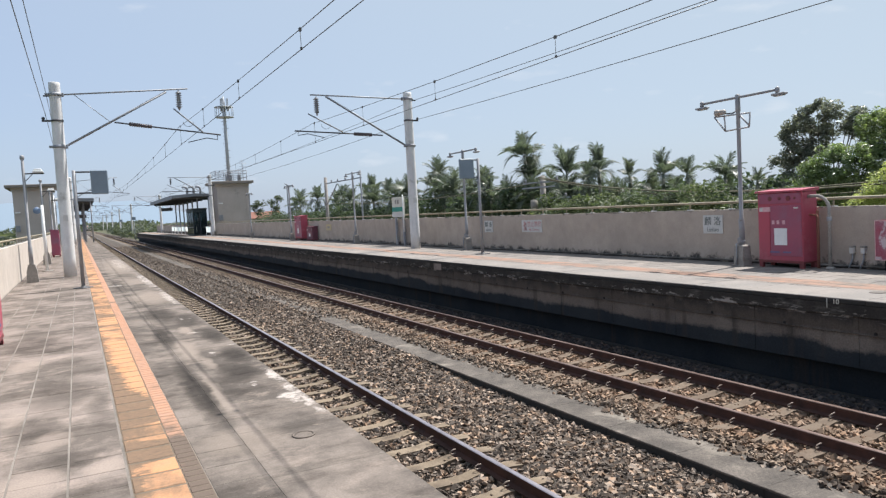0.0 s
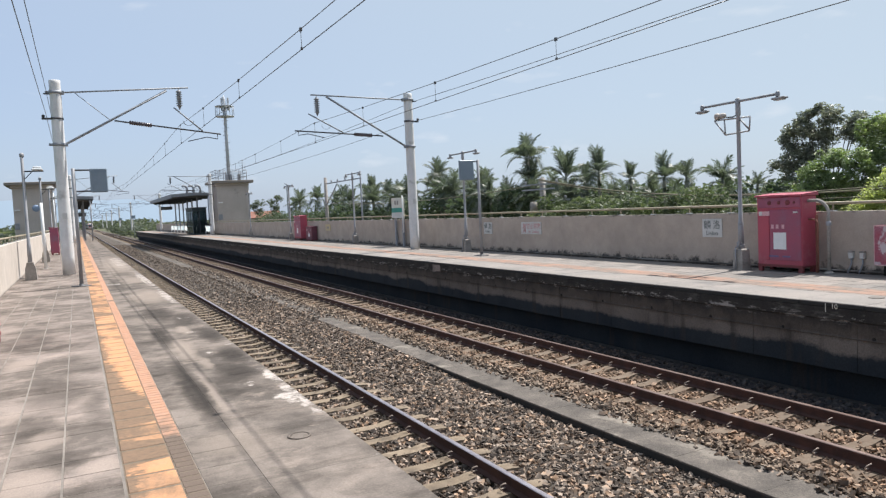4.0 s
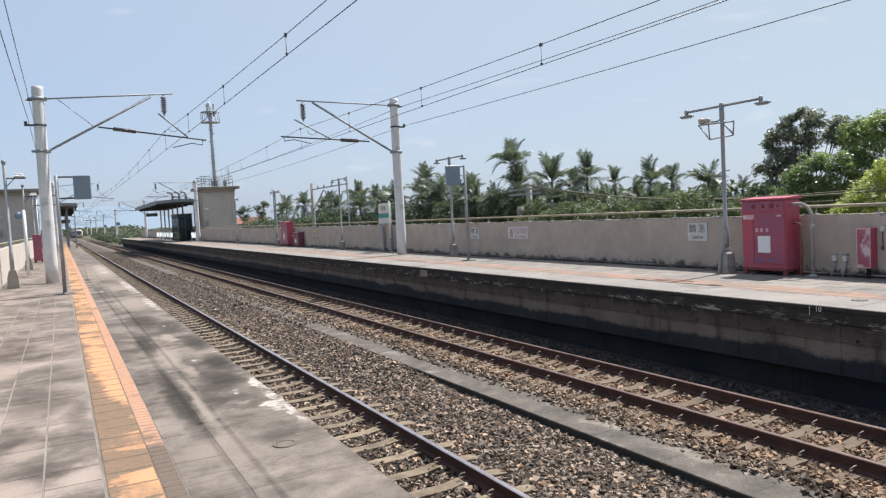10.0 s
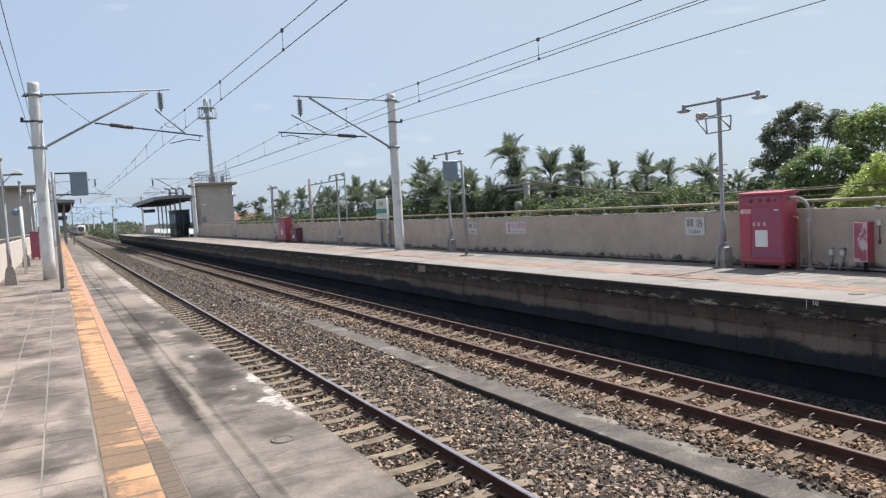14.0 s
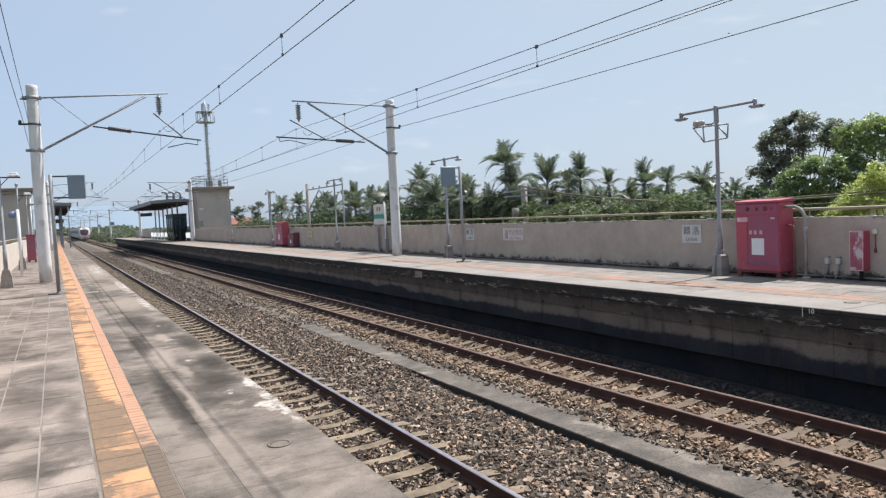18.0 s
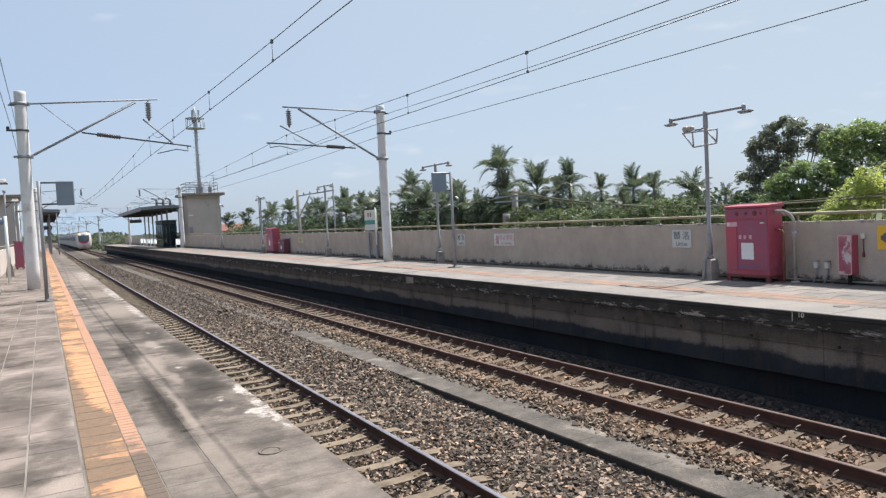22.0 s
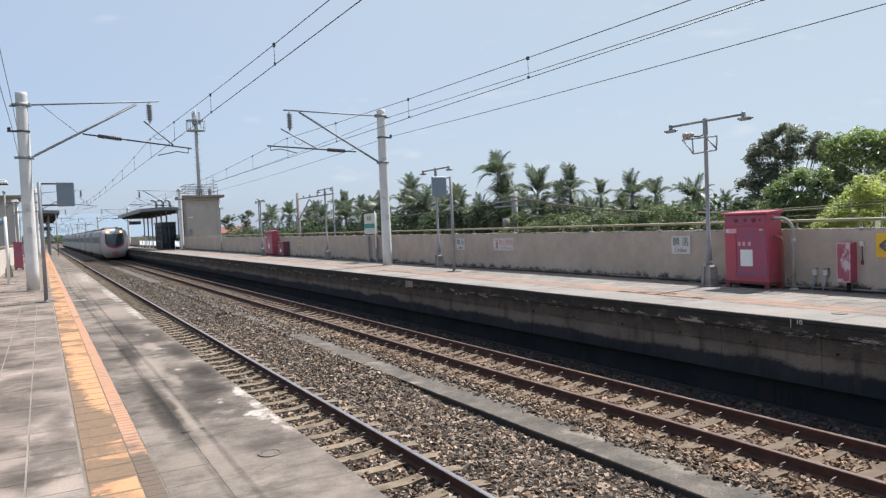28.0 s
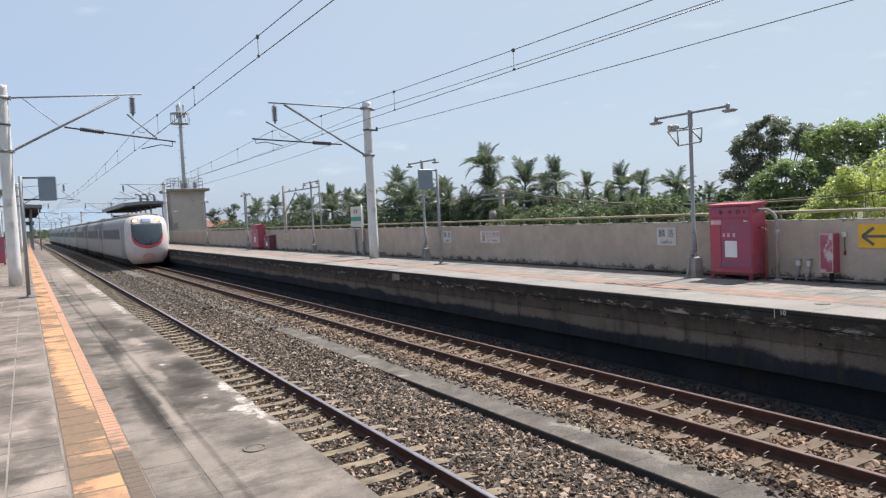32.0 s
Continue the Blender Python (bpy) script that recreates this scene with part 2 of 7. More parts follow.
def paving(name, light, dark, rnd=0.1, dark_marks=(), worn=(), bleach=()):
    """Weathered paving: broad algae patches, stains, dark bands and worn spots of their own, fine grit."""
    g = Graph(name)
    v = g.space(False)
    w = g.warped(v, 2.2, (0.22, 0.8, 0.0))
    broad = g.noise(g.scaled(v, (1.0, 0.8, 1.0)), 1.15, 6.0, 0.66)
    base = g.mix(g.ramp(broad, 0.42, 0.60), dark, light)
    # rain streaks that run across the platform
    across = g.noise(g.scaled(v, (0.55, 1.5, 1.0)), 1.3, 6.0, 0.72)
    base = g.mix(g.ramp(across, 0.50, 0.66, 0.0, 0.7), base, g.mix(1.0, base, (0.45, 0.44, 0.43), "MULTIPLY"))
    base = g.mix(g.ramp(g.noise(g.scaled(v, (0.8, 1.2, 1.0)), 2.6, 6.0, 0.72), 0.55, 0.66, 0.0, 0.6), base, g.mix(1.0, light, (1.32, 1.28, 1.25), "MULTIPLY"))
    if worn:
        base = g.mix(g.blobs(w, worn), base, g.mix(1.0, light, (1.22, 1.20, 1.17), "MULTIPLY"))
    if dark_marks:
        deep = g.mix(g.ramp(g.noise(v, 5.0, 5.0, 0.7), 0.3, 0.7), (0.036, 0.031, 0.028), (0.069, 0.06, 0.053))
        base = g.mix(g.blobs(w, dark_marks), base, deep)
    if bleach:
        lime = g.math("ADD", g.blobs(g.warped(v, 5.0, (0.16, 0.6, 0.0)), bleach, (1.9, 0.2)), g.ramp(g.noise(g.scaled(v, (1.0, 0.9, 1.0)), 4.0, 6.0, 0.8), 0.36, 0.64, -0.75, 0.25))
        base = g.mix(g.ramp(lime, 0.40, 0.85, 0.0, 0.95), base, (0.437, 0.389, 0.355))
        spots = g.math("ADD", g.noise(g.scaled(v, (0.7, 1.5, 1.0)), 3.4, 5.0, 0.7), g.ramp(g.axis(v, 0), 1.2, 1.7, -0.06, 0.03))
        base = g.mix(g.ramp(spots, 0.66, 0.72), base, (0.341, 0.31, 0.28))
    fn = g.noise(v, 70.0, 4.0, 0.7)
    base = g.mix(1.0, base, g.mix(g.ramp(fn, 0.3, 0.7), (0.82,) * 3, (1.16,) * 3), "MULTIPLY")
    base = g.mix(1.0, base, g.mix(g.random(), (1 - rnd,) * 3, (1 + rnd,) * 3), "MULTIPLY")
    g.bump(fn, 0.2, 0.004)
    return g.done(base, 0.9, 0.0, 0.06)


M["tile"] = paving("grey_paver", (0.249, 0.208, 0.185), (0.134, 0.114, 0.101), 0.07,
                   dark_marks=((-0.25, 7.9, 0.30, 0.75, 0.45), (0.05, 7.0, 0.10, 0.7, 0.4), (-0.45, 6.6, 0.20, 0.4, 0.5), (-0.7, 11.5, 0.3, 0.8, 0.4), (-0.15, 5.6, 0.20, 0.16, 0.6)),
                   worn=((0.02, 5.25, 0.13, 0.22, 0.8), (-0.42, 5.2, 0.20, 0.28, 0.8), (-0.30, 6.1, 0.14, 0.22, 0.6), (-0.66, 9.7, 0.18, 0.35, 0.7), (-0.05, 7.3, 0.10, 0.3, 0.4), (-0.6, 7.0, 0.10, 0.25, 0.6)))
# stains, with a long dark band at x = 0.90 along the platform
M["coping"] = paving("edge_concrete", (0.215, 0.182, 0.159), (0.102, 0.088, 0.078), 0.03,
                     dark_marks=((0.90, 7.1, 0.12, 1.5, 1.0), (0.97, 10.8, 0.11, 1.1, 0.95), (1.20, 13.2, 0.26, 1.2, 0.85), (1.57, 10.3, 0.15, 0.6, 0.95), (1.55, 8.7, 0.16, 0.55, 1.0),
                             (1.42, 7.6, 0.23, 0.5, 1.0), (1.22, 6.7, 0.12, 0.25, 0.65), (1.47, 12.3, 0.2, 0.9, 0.8), (0.85, 20.6, 0.2, 1.4, 0.65), (1.25, 25.0, 0.30, 1.0, 0.5)),
                     worn=((1.12, 9.4, 0.12, 0.8, 0.9), (1.31, 11.1, 0.10, 0.45, 0.9), (1.20, 8.4, 0.06, 0.45, 0.7), (1.06, 6.9, 0.06, 0.9, 0.8), (0.92, 5.2, 0.3, 0.35, 0.6),
                           (1.33, 16.8, 0.38, 1.6, 0.8), (1.25, 31.0, 0.5, 7.5, 0.7), (1.3, 22.0, 0.3, 1.2, 0.7)),
                     bleach=((1.67, 6.7, 0.07, 1.0, 1.0), (1.58, 6.25, 0.12, 0.22, 1.0), (1.66, 5.7, 0.06, 0.25, 0.9), (1.64, 16.3, 0.11, 1.8, 0.95), (1.62, 22.0, 0.16, 3.5, 0.85), (1.45, 33.0, 0.3, 6.0, 0.75),
                             (1.37, 7.0, 0.10, 0.08, 0.9), (1.37, 8.89, 0.06, 0.07, 0.85), (1.64, 9.32, 0.10, 0.07, 0.95), (1.37, 10.76, 0.10, 0.08, 0.75), (1.39, 12.55, 0.09, 0.10, 0.75)))
M["far_tile"] = surf("far_paving", (0.232, 0.201, 0.177), (0.174, 0.157, 0.143), 0.8, 30.0, 0.85, stain=((0.088, 0.082, 0.078), 0.9, 0.55, 0.72), rnd=0.16, island=True, bump=0.2)
M["far_tile_single"] = surf("far_paving_piece", (0.232, 0.201, 0.177), (0.174, 0.157, 0.143), 0.8, 30.0, 0.85, stain=((0.088, 0.082, 0.078), 0.9, 0.55, 0.72), rnd=0.16, bump=0.2)
M["joint"] = surf("joint_mortar", (0.236, 0.207, 0.182), (0.141, 0.124, 0.109), 1.4, 60.0, 0.95, bump=0.1)
M["far_joint"] = surf("dirty_mortar", (0.102, 0.088, 0.078), (0.069, 0.061, 0.054), 1.4, 60.0, 0.95, bump=0.1)
M["body"] = surf("platform_concrete", (0.16, 0.15, 0.14), (0.11, 0.105, 0.10), 1.2, 30.0, 0.92, bump=0.3)


def tactile(name, a, b, dirt, lo, hi, strip=0.0, bands=()):
    g = Graph(name)
    v = g.space(False)
    col = g.mix(g.ramp(g.noise(v, 5.0), 0.35, 0.65), a, b)
    fn = g.noise(v, 80.0, 4.0, 0.7)
    wear = g.math("ADD", g.noise(g.scaled(v, (1.0, 0.45, 1.0)), 2.1, 5.0, 0.7), g.math("MULTIPLY", g.random(), 0.05))
    # heavier foot dirt along the first metres and on the side of the paving
    foot = g.math("MULTIPLY", g.ramp(g.axis(v, 1), 9.0, 6.0), g.ramp(g.axis(v, 0), 0.50, 0.18, 0.05, 0.15))
    wear = g.math("ADD", g.math("ADD", wear, foot), g.ramp(g.axis(v, 1), 5.75, 5.55, 0.0, strip))
    if bands:
        # packed dirt that covers some tiles wholly and the margin of others
        k = g.n.new("ShaderNodeValToRGB")
        g.l.new(g.ramp(g.axis(v, 1), 4.0, 14.0), k.inputs[0])
        e = k.color_ramp.elements
        for i, (y, w) in enumerate(bands):
            q = e[i] if i < 2 else e.new(min(1.0, (y - 4.0) / 10.0))
            q.position, q.color = (y - 4.0) / 10.0, (w, w, w, 1)
        over = g.math("SUBTRACT", g.math("ADD", k.outputs[0], g.ramp(g.noise(g.scaled(v, (1.0, 1.8, 1.0)), 8.0, 6.0, 0.75), 0.3, 0.7, -0.11, 0.11)), g.axis(v, 0))
        wear = g.math("ADD", wear, g.ramp(over, -0.05, 0.05, 0.0, 0.35))
        # dirt washed across the strip further on
        wash = g.noise(g.scaled(v, (0.25, 1.0, 1.0)), 1.1, 6.0, 0.7)
        wear = g.math("ADD", wear, g.math("MULTIPLY", g.ramp(g.axis(v, 1), 9.5, 12.0), g.ramp(wash, 0.44, 0.62, 0.0, 0.30)))
    grit = g.mix(g.ramp(g.noise(g.scaled(v, (1.0, 2.5, 1.0)), 14.0, 5.0, 0.75), 0.38, 0.66), dirt, g.mix(0.28, dirt, b)) if bands else dirt
    col = g.mix(g.ramp(wear, lo, hi), col, grit)
    col = g.mix(1.0, col, g.mix(g.ramp(fn, 0.3, 0.7), (0.85,) * 3, (1.12,) * 3), "MULTIPLY")
    g.bump(fn, 0.2, 0.003)
    return g.done(col, 0.85, 0.0, 0.08)


M["tactile"] = tactile("orange_tactile", (0.492, 0.256, 0.134), (0.451, 0.259, 0.153), (0.153, 0.112, 0.082), 0.55, 0.76,
                       bands=((4.0, 0.22), (14.0, 0.12), (5.12, 0.22), (5.20, 0.7), (5.60, 0.7), (5.67, 0.23), (6.15, 0.24), (6.21, 0.7), (6.55, 0.62), (6.67, 0.40), (6.8, 0.6), (7.2, 0.46), (7.45, 0.35), (8.0, 0.30), (9.0, 0.24), (11.2, 0.20), (12.4, 0.16), (12.65, 0.30), (12.9, 0.16)))
M["red_brick"] = tactile("terracotta_strip", (0.41, 0.229, 0.151), (0.369, 0.225, 0.16), (0.136, 0.105, 0.086), 0.58, 0.80, 0.32)


def face_mat():
    """The platform's face: black algae under the coping, brown-grey concrete, near-black towards the ballast."""
    g = Graph("platform_face")
    v = g.space(False)
    z = g.axis(v, 2)
    n1 = g.noise(g.scaled(v, (1, 1, 0.35)), 2.2, 6.0, 0.7)
    n2 = g.noise(v, 0.9, 4.0, 0.6)
    col = g.mix(g.ramp(n2, 0.35, 0.65), (0.108, 0.090, 0.077), (0.165, 0.139, 0.118))
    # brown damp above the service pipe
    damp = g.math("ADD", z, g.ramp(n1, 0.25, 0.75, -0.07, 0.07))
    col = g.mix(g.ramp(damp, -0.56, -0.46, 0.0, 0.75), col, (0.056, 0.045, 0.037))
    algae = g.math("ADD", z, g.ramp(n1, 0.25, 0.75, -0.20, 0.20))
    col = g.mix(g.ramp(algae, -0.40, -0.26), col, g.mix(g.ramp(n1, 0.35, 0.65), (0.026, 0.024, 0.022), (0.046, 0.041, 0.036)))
    # near-black below a wavy line low on the panels
    near_black = g.math("ADD", z, g.ramp(g.noise(g.scaled(v, (1, 0.7, 1)), 0.8, 4.0, 0.5), 0.25, 0.75, -0.10, 0.10))
    near_black = g.math("ADD", near_black, g.ramp(g.noise(v, 7.0, 5.0, 0.7), 0.3, 0.7, -0.03, 0.03))
    col = g.mix(g.ramp(near_black, -0.66, -0.73), col, g.mix(g.ramp(n2, 0.35, 0.65), (0.016, 0.021, 0.027), (0.027, 0.032, 0.036)))
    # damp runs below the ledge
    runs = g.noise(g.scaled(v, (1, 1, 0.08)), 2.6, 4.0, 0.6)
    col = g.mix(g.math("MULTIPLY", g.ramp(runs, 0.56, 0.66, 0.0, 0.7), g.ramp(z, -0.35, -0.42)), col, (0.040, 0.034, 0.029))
    flakes = g.math("MAXIMUM", g.noise(g.scaled(v, (1, 0.7, 3.2)), 3.4, 7.0, 0.78), g.ramp(g.noise(g.scaled(v, (1, 1, 0.16)), 9.0, 4.0, 0.7), 0.62, 0.72, 0.0, 0.57))
    edge = g.math("ADD", z, g.ramp(g.noise(g.scaled(v, (1, 1, 0.2)), 1.4, 3.0), 0.3, 0.7, -0.06, 0.06))
    rim = g.math("MULTIPLY", g.ramp(edge, -0.31, -0.25), g.ramp(edge, -0.15, -0.21))
    col = g.mix(g.math("MULTIPLY", g.ramp(flakes, 0.545, 0.585, 0.0, 0.85), rim), col, (0.33, 0.305, 0.28))
    patch = g.math("MULTIPLY", g.ramp(g.noise(g.scaled(v, (1, 0.5, 1.4)), 2.4, 7.0, 0.75), 0.56, 0.66), g.ramp(z, -0.36, -0.28))
    col = g.mix(g.math("MULTIPLY", patch, 0.6), col, (0.12, 0.108, 0.096))
    fn = g.noise(v, 40.0, 4.0, 0.7)
    col = g.mix(1.0, col, g.mix(g.ramp(fn, 0.3, 0.7), (0.75,) * 3, (1.25,) * 3), "MULTIPLY")
    g.bump(fn, 0.35, 0.008)
    return g.done(col, 0.92, 0.0, 0.2)


M["face"] = face_mat()


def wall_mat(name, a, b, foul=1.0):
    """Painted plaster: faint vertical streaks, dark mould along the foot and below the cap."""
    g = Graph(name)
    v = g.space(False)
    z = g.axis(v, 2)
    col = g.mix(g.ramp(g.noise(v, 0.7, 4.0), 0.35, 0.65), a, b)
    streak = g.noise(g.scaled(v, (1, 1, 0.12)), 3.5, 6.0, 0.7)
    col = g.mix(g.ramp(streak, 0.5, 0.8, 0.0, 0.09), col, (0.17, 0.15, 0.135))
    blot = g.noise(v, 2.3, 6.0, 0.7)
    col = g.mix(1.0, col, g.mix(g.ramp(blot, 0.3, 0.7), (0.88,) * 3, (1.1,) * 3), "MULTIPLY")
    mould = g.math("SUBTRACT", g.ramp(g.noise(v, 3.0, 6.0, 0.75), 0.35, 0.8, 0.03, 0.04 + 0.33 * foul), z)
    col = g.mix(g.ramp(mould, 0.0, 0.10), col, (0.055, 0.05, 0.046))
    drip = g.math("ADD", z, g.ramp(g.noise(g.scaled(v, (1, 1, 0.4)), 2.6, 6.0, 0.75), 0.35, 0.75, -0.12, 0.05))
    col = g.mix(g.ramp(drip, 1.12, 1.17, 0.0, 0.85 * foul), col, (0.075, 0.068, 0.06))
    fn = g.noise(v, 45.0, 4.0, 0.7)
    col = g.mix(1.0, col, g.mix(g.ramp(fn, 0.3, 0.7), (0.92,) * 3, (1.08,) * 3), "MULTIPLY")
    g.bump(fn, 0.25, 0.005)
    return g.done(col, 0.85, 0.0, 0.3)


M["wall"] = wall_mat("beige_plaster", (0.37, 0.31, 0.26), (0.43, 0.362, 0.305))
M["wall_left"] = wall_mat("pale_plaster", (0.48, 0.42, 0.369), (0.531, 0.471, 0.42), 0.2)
M["tower"] = surf("tower_plaster", (0.43, 0.375, 0.335), (0.49, 0.43, 0.39), 0.6, 12.0, 0.85, stain=((0.16, 0.145, 0.13), 0.8, 0.62, 0.8), bump=0.15, grain=0.1)
M["slab"] = surf("roof_slab", (0.22, 0.19, 0.165), (0.27, 0.24, 0.21), 1.0, 20.0, 0.9, bump=0.2)
M["concrete"] = surf("spun_concrete", (0.58, 0.57, 0.56), (0.68, 0.67, 0.66), 1.6, 40.0, 0.8, stain=((0.26, 0.25, 0.24), 1.8, 0.58, 0.8), bump=0.15, grain=0.12)
M["plinth"] = surf("plinth_concrete", (0.24, 0.22, 0.20), (0.32, 0.295, 0.27), 3.0, 40.0, 0.9, stain=((0.10, 0.095, 0.09), 4.0, 0.55, 0.75), bump=0.3)
M["galv"] = surf("galvanised_steel", (0.24, 0.25, 0.27), (0.32, 0.33, 0.35), 4.0, 60.0, 0.62, metal=0.3, bump=0.05, grain=0.1, local=True)
M["grey_paint"] = surf("grey_painted_steel", (0.24, 0.24, 0.25), (0.31, 0.31, 0.32), 3.0, 50.0, 0.55, metal=0.1, bump=0.05, grain=0.1, stain=((0.16, 0.12, 0.09), 5.0, 0.66, 0.8))
M["panel"] = surf("blue_grey_panel", (0.17, 0.215, 0.26), (0.20, 0.25, 0.295), 2.0, 30.0, 0.5, bump=0.03, grain=0.06, local=True)
M["dark_steel"] = surf("dark_steel", (0.06, 0.06, 0.065), (0.09, 0.09, 0.095), 4.0, 50.0, 0.6, metal=0.3, bump=0.05)
M["insulator"] = surf("brown_porcelain", (0.105, 0.082, 0.085), (0.08, 0.066, 0.07), 6.0, 40.0, 0.25, bump=0.02, local=True)
M["insulator_grey"] = surf("grey_porcelain", (0.22, 0.22, 0.235), (0.28, 0.28, 0.29), 6.0, 40.0, 0.3, bump=0.02, local=True)
M["wire"] = surf("copper_wire", (0.10, 0.10, 0.10), (0.14, 0.13, 0.12), 4.0, 30.0, 0.5, metal=0.5, bump=0.0)
M["red"] = surf("faded_red_paint", (0.40, 0.067, 0.10), (0.335, 0.066, 0.097), 1.6, 45.0, 0.5, stain=((0.42, 0.14, 0.17), 2.4, 0.56, 0.8), bump=0.06, grain=0.08, local=True)
M["red_dark"] = surf("purple_red_panel", (0.31, 0.07, 0.115), (0.25, 0.075, 0.12), 2.0, 45.0, 0.4, stain=((0.20, 0.115, 0.17), 2.2, 0.5, 0.78), bump=0.06, grain=0.08, local=True)
M["rust_red"] = surf("rusty_red_edge", (0.22, 0.05, 0.055), (0.15, 0.045, 0.045), 4.0, 40.0, 0.8, bump=0.2, local=True)
M["white"] = surf("white_sheet", (0.68, 0.68, 0.67), (0.76, 0.76, 0.75), 2.0, 30.0, 0.6, bump=0.02, grain=0.05, local=True)
M["sign_white"] = surf("weathered_sign_white", (0.48, 0.475, 0.45), (0.56, 0.55, 0.53), 3.0, 30.0, 0.55, bump=0.02, grain=0.06, local=True)
M["sign_black"] = surf("sign_black", (0.085, 0.088, 0.092), (0.11, 0.112, 0.115), 3.0, 30.0, 0.6, bump=0.0, local=True)
M["sign_ink"] = surf("weathered_sign_ink", (0.12, 0.135, 0.13), (0.155, 0.17, 0.16), 3.0, 30.0, 0.6, bump=0.0, local=True)
M["sign_red"] = surf("sign_red", (0.55, 0.06, 0.06), (0.48, 0.07, 0.07), 3.0, 30.0, 0.6, bump=0.0, local=True)
M["sign_green"] = surf("sign_green", (0.02, 0.22, 0.17), (0.03, 0.26, 0.2), 3.0, 30.0, 0.5, bump=0.0, local=True)
M["sign_blue"] = surf("sign_blue", (0.17, 0.24, 0.35), (0.20, 0.265, 0.37), 3.0, 30.0, 0.5, bump=0.0, local=True)
M["yellow"] = surf("sign_yellow", (0.72, 0.42, 0.03), (0.66, 0.38, 0.03), 3.0, 30.0, 0.5, bump=0.02, grain=0.08, local=True)
M["trunk"] = surf("grey_bark", (0.085, 0.077, 0.066), (0.13, 0.118, 0.10), 3.0, 25.0, 0.95, bump=0.5)
M["palm_trunk"] = surf("ringed_palm_trunk", (0.20, 0.20, 0.155), (0.27, 0.26, 0.21), 5.0, 30.0, 0.9, bump=0.3)


def leaf_mat(name, dark, light, through=0.25, glow=(1.35, 1.5, 0.8), gloss=(0.40, 0.55)):
    g = Graph(name)
    v = g.space(False)
    col = g.mix(g.random(True), dark, light)
    col = g.mix(1.0, col, g.mix(g.ramp(g.noise(v, 0.8), 0.35, 0.65), (0.75, 0.8, 0.75), (1.2, 1.15, 1.0)), "MULTIPLY")
    m = g.done(col, gloss[0], 0.0, gloss[1])
    t = g.n.new("ShaderNodeBsdfTranslucent")
    g.l.new(g.mix(1.0, col, glow, "MULTIPLY"), t.inputs["Color"])
    k = g.n.new("ShaderNodeMixShader")
    k.inputs[0].default_value = through
    g.l.new(g.b.outputs[0], k.inputs[1])
    g.l.new(t.outputs[0], k.inputs[2])
    g.l.new(k.outputs[0], g.n["Material Output"].inputs["Surface"])
    return m


M["leaf_palm"] = leaf_mat("palm_leaf", (0.079, 0.096, 0.087), (0.186, 0.21, 0.189), 0.40, (1.2, 1.32, 0.9))
M["leaf_dark"] = leaf_mat("dark_leaf", (0.111, 0.12, 0.11), (0.265, 0.273, 0.249), 0.42, (1.15, 1.25, 0.9), (0.30, 0.9))
M["leaf_far"] = leaf_mat("far_leaf", (0.084, 0.099, 0.087), (0.142, 0.158, 0.142), 0.35, gloss=(0.65, 0.25))
M["leaf_green"] = leaf_mat("green_leaf", (0.122, 0.162, 0.086), (0.296, 0.344, 0.189), 0.42, (1.2, 1.4, 0.8), (0.36, 0.7))
M["leaf_lime"] = leaf_mat("yellow_green_leaf", (0.316, 0.339, 0.142), (0.506, 0.522, 0.277), 0.45)
M["leaf_hedge"] = leaf_mat("hedge_leaf", (0.058, 0.078, 0.052), (0.140, 0.168, 0.108), 0.40, gloss=(0.48, 0.45))
M["leaf_shade"] = leaf_mat("shade_leaf", (0.051, 0.071, 0.059), (0.119, 0.149, 0.119), 0.38, gloss=(0.6, 0.3))


M["galv_warm"] = surf("weathered_pipe", (0.26, 0.225, 0.155), (0.35, 0.30, 0.22), 2.0, 40.0, 0.6, metal=0.2, bump=0.08, stain=((0.17, 0.11, 0.07), 2.5, 0.58, 0.75))
M["loudspeaker"] = surf("cream_speaker", (0.34, 0.30, 0.27), (0.42, 0.38, 0.34), 6.0, 50.0, 0.6, bump=0.05, local=True)
M["sign_pink"] = surf("faded_pink", (0.62, 0.38, 0.40), (0.55, 0.30, 0.33), 6.0, 50.0, 0.6, bump=0.0, local=True)
M["cream"] = surf("cream_paint", (0.55, 0.52, 0.45), (0.62, 0.59, 0.52), 3.0, 40.0, 0.6, bump=0.03, grain=0.08, local=True)
M["peeling"] = surf("peeling_red_white", (0.30, 0.065, 0.095), (0.30, 0.12, 0.155), 5.0, 40.0, 0.6, bump=0.15, stain=((0.48, 0.40, 0.42), 4.2, 0.50, 0.56), local=True)
M["rim_pink"] = surf("pale_red_rim", (0.62, 0.40, 0.40), (0.55, 0.32, 0.32), 6.0, 50.0, 0.6, bump=0.05, local=True)
M["canopy"] = surf("grey_metal_roof", (0.20, 0.215, 0.23), (0.25, 0.26, 0.275), 1.0, 20.0, 0.6, metal=0.2, bump=0.05)
M["booth"] = surf("dark_booth", (0.022, 0.034, 0.036), (0.04, 0.052, 0.054), 1.0, 20.0, 0.5, bump=0.02, spec=0.2)
M["sign_faded"] = surf("faded_sign_red", (0.50, 0.24, 0.24), (0.47, 0.28, 0.27), 3.0, 30.0, 0.6, bump=0.0, local=True)


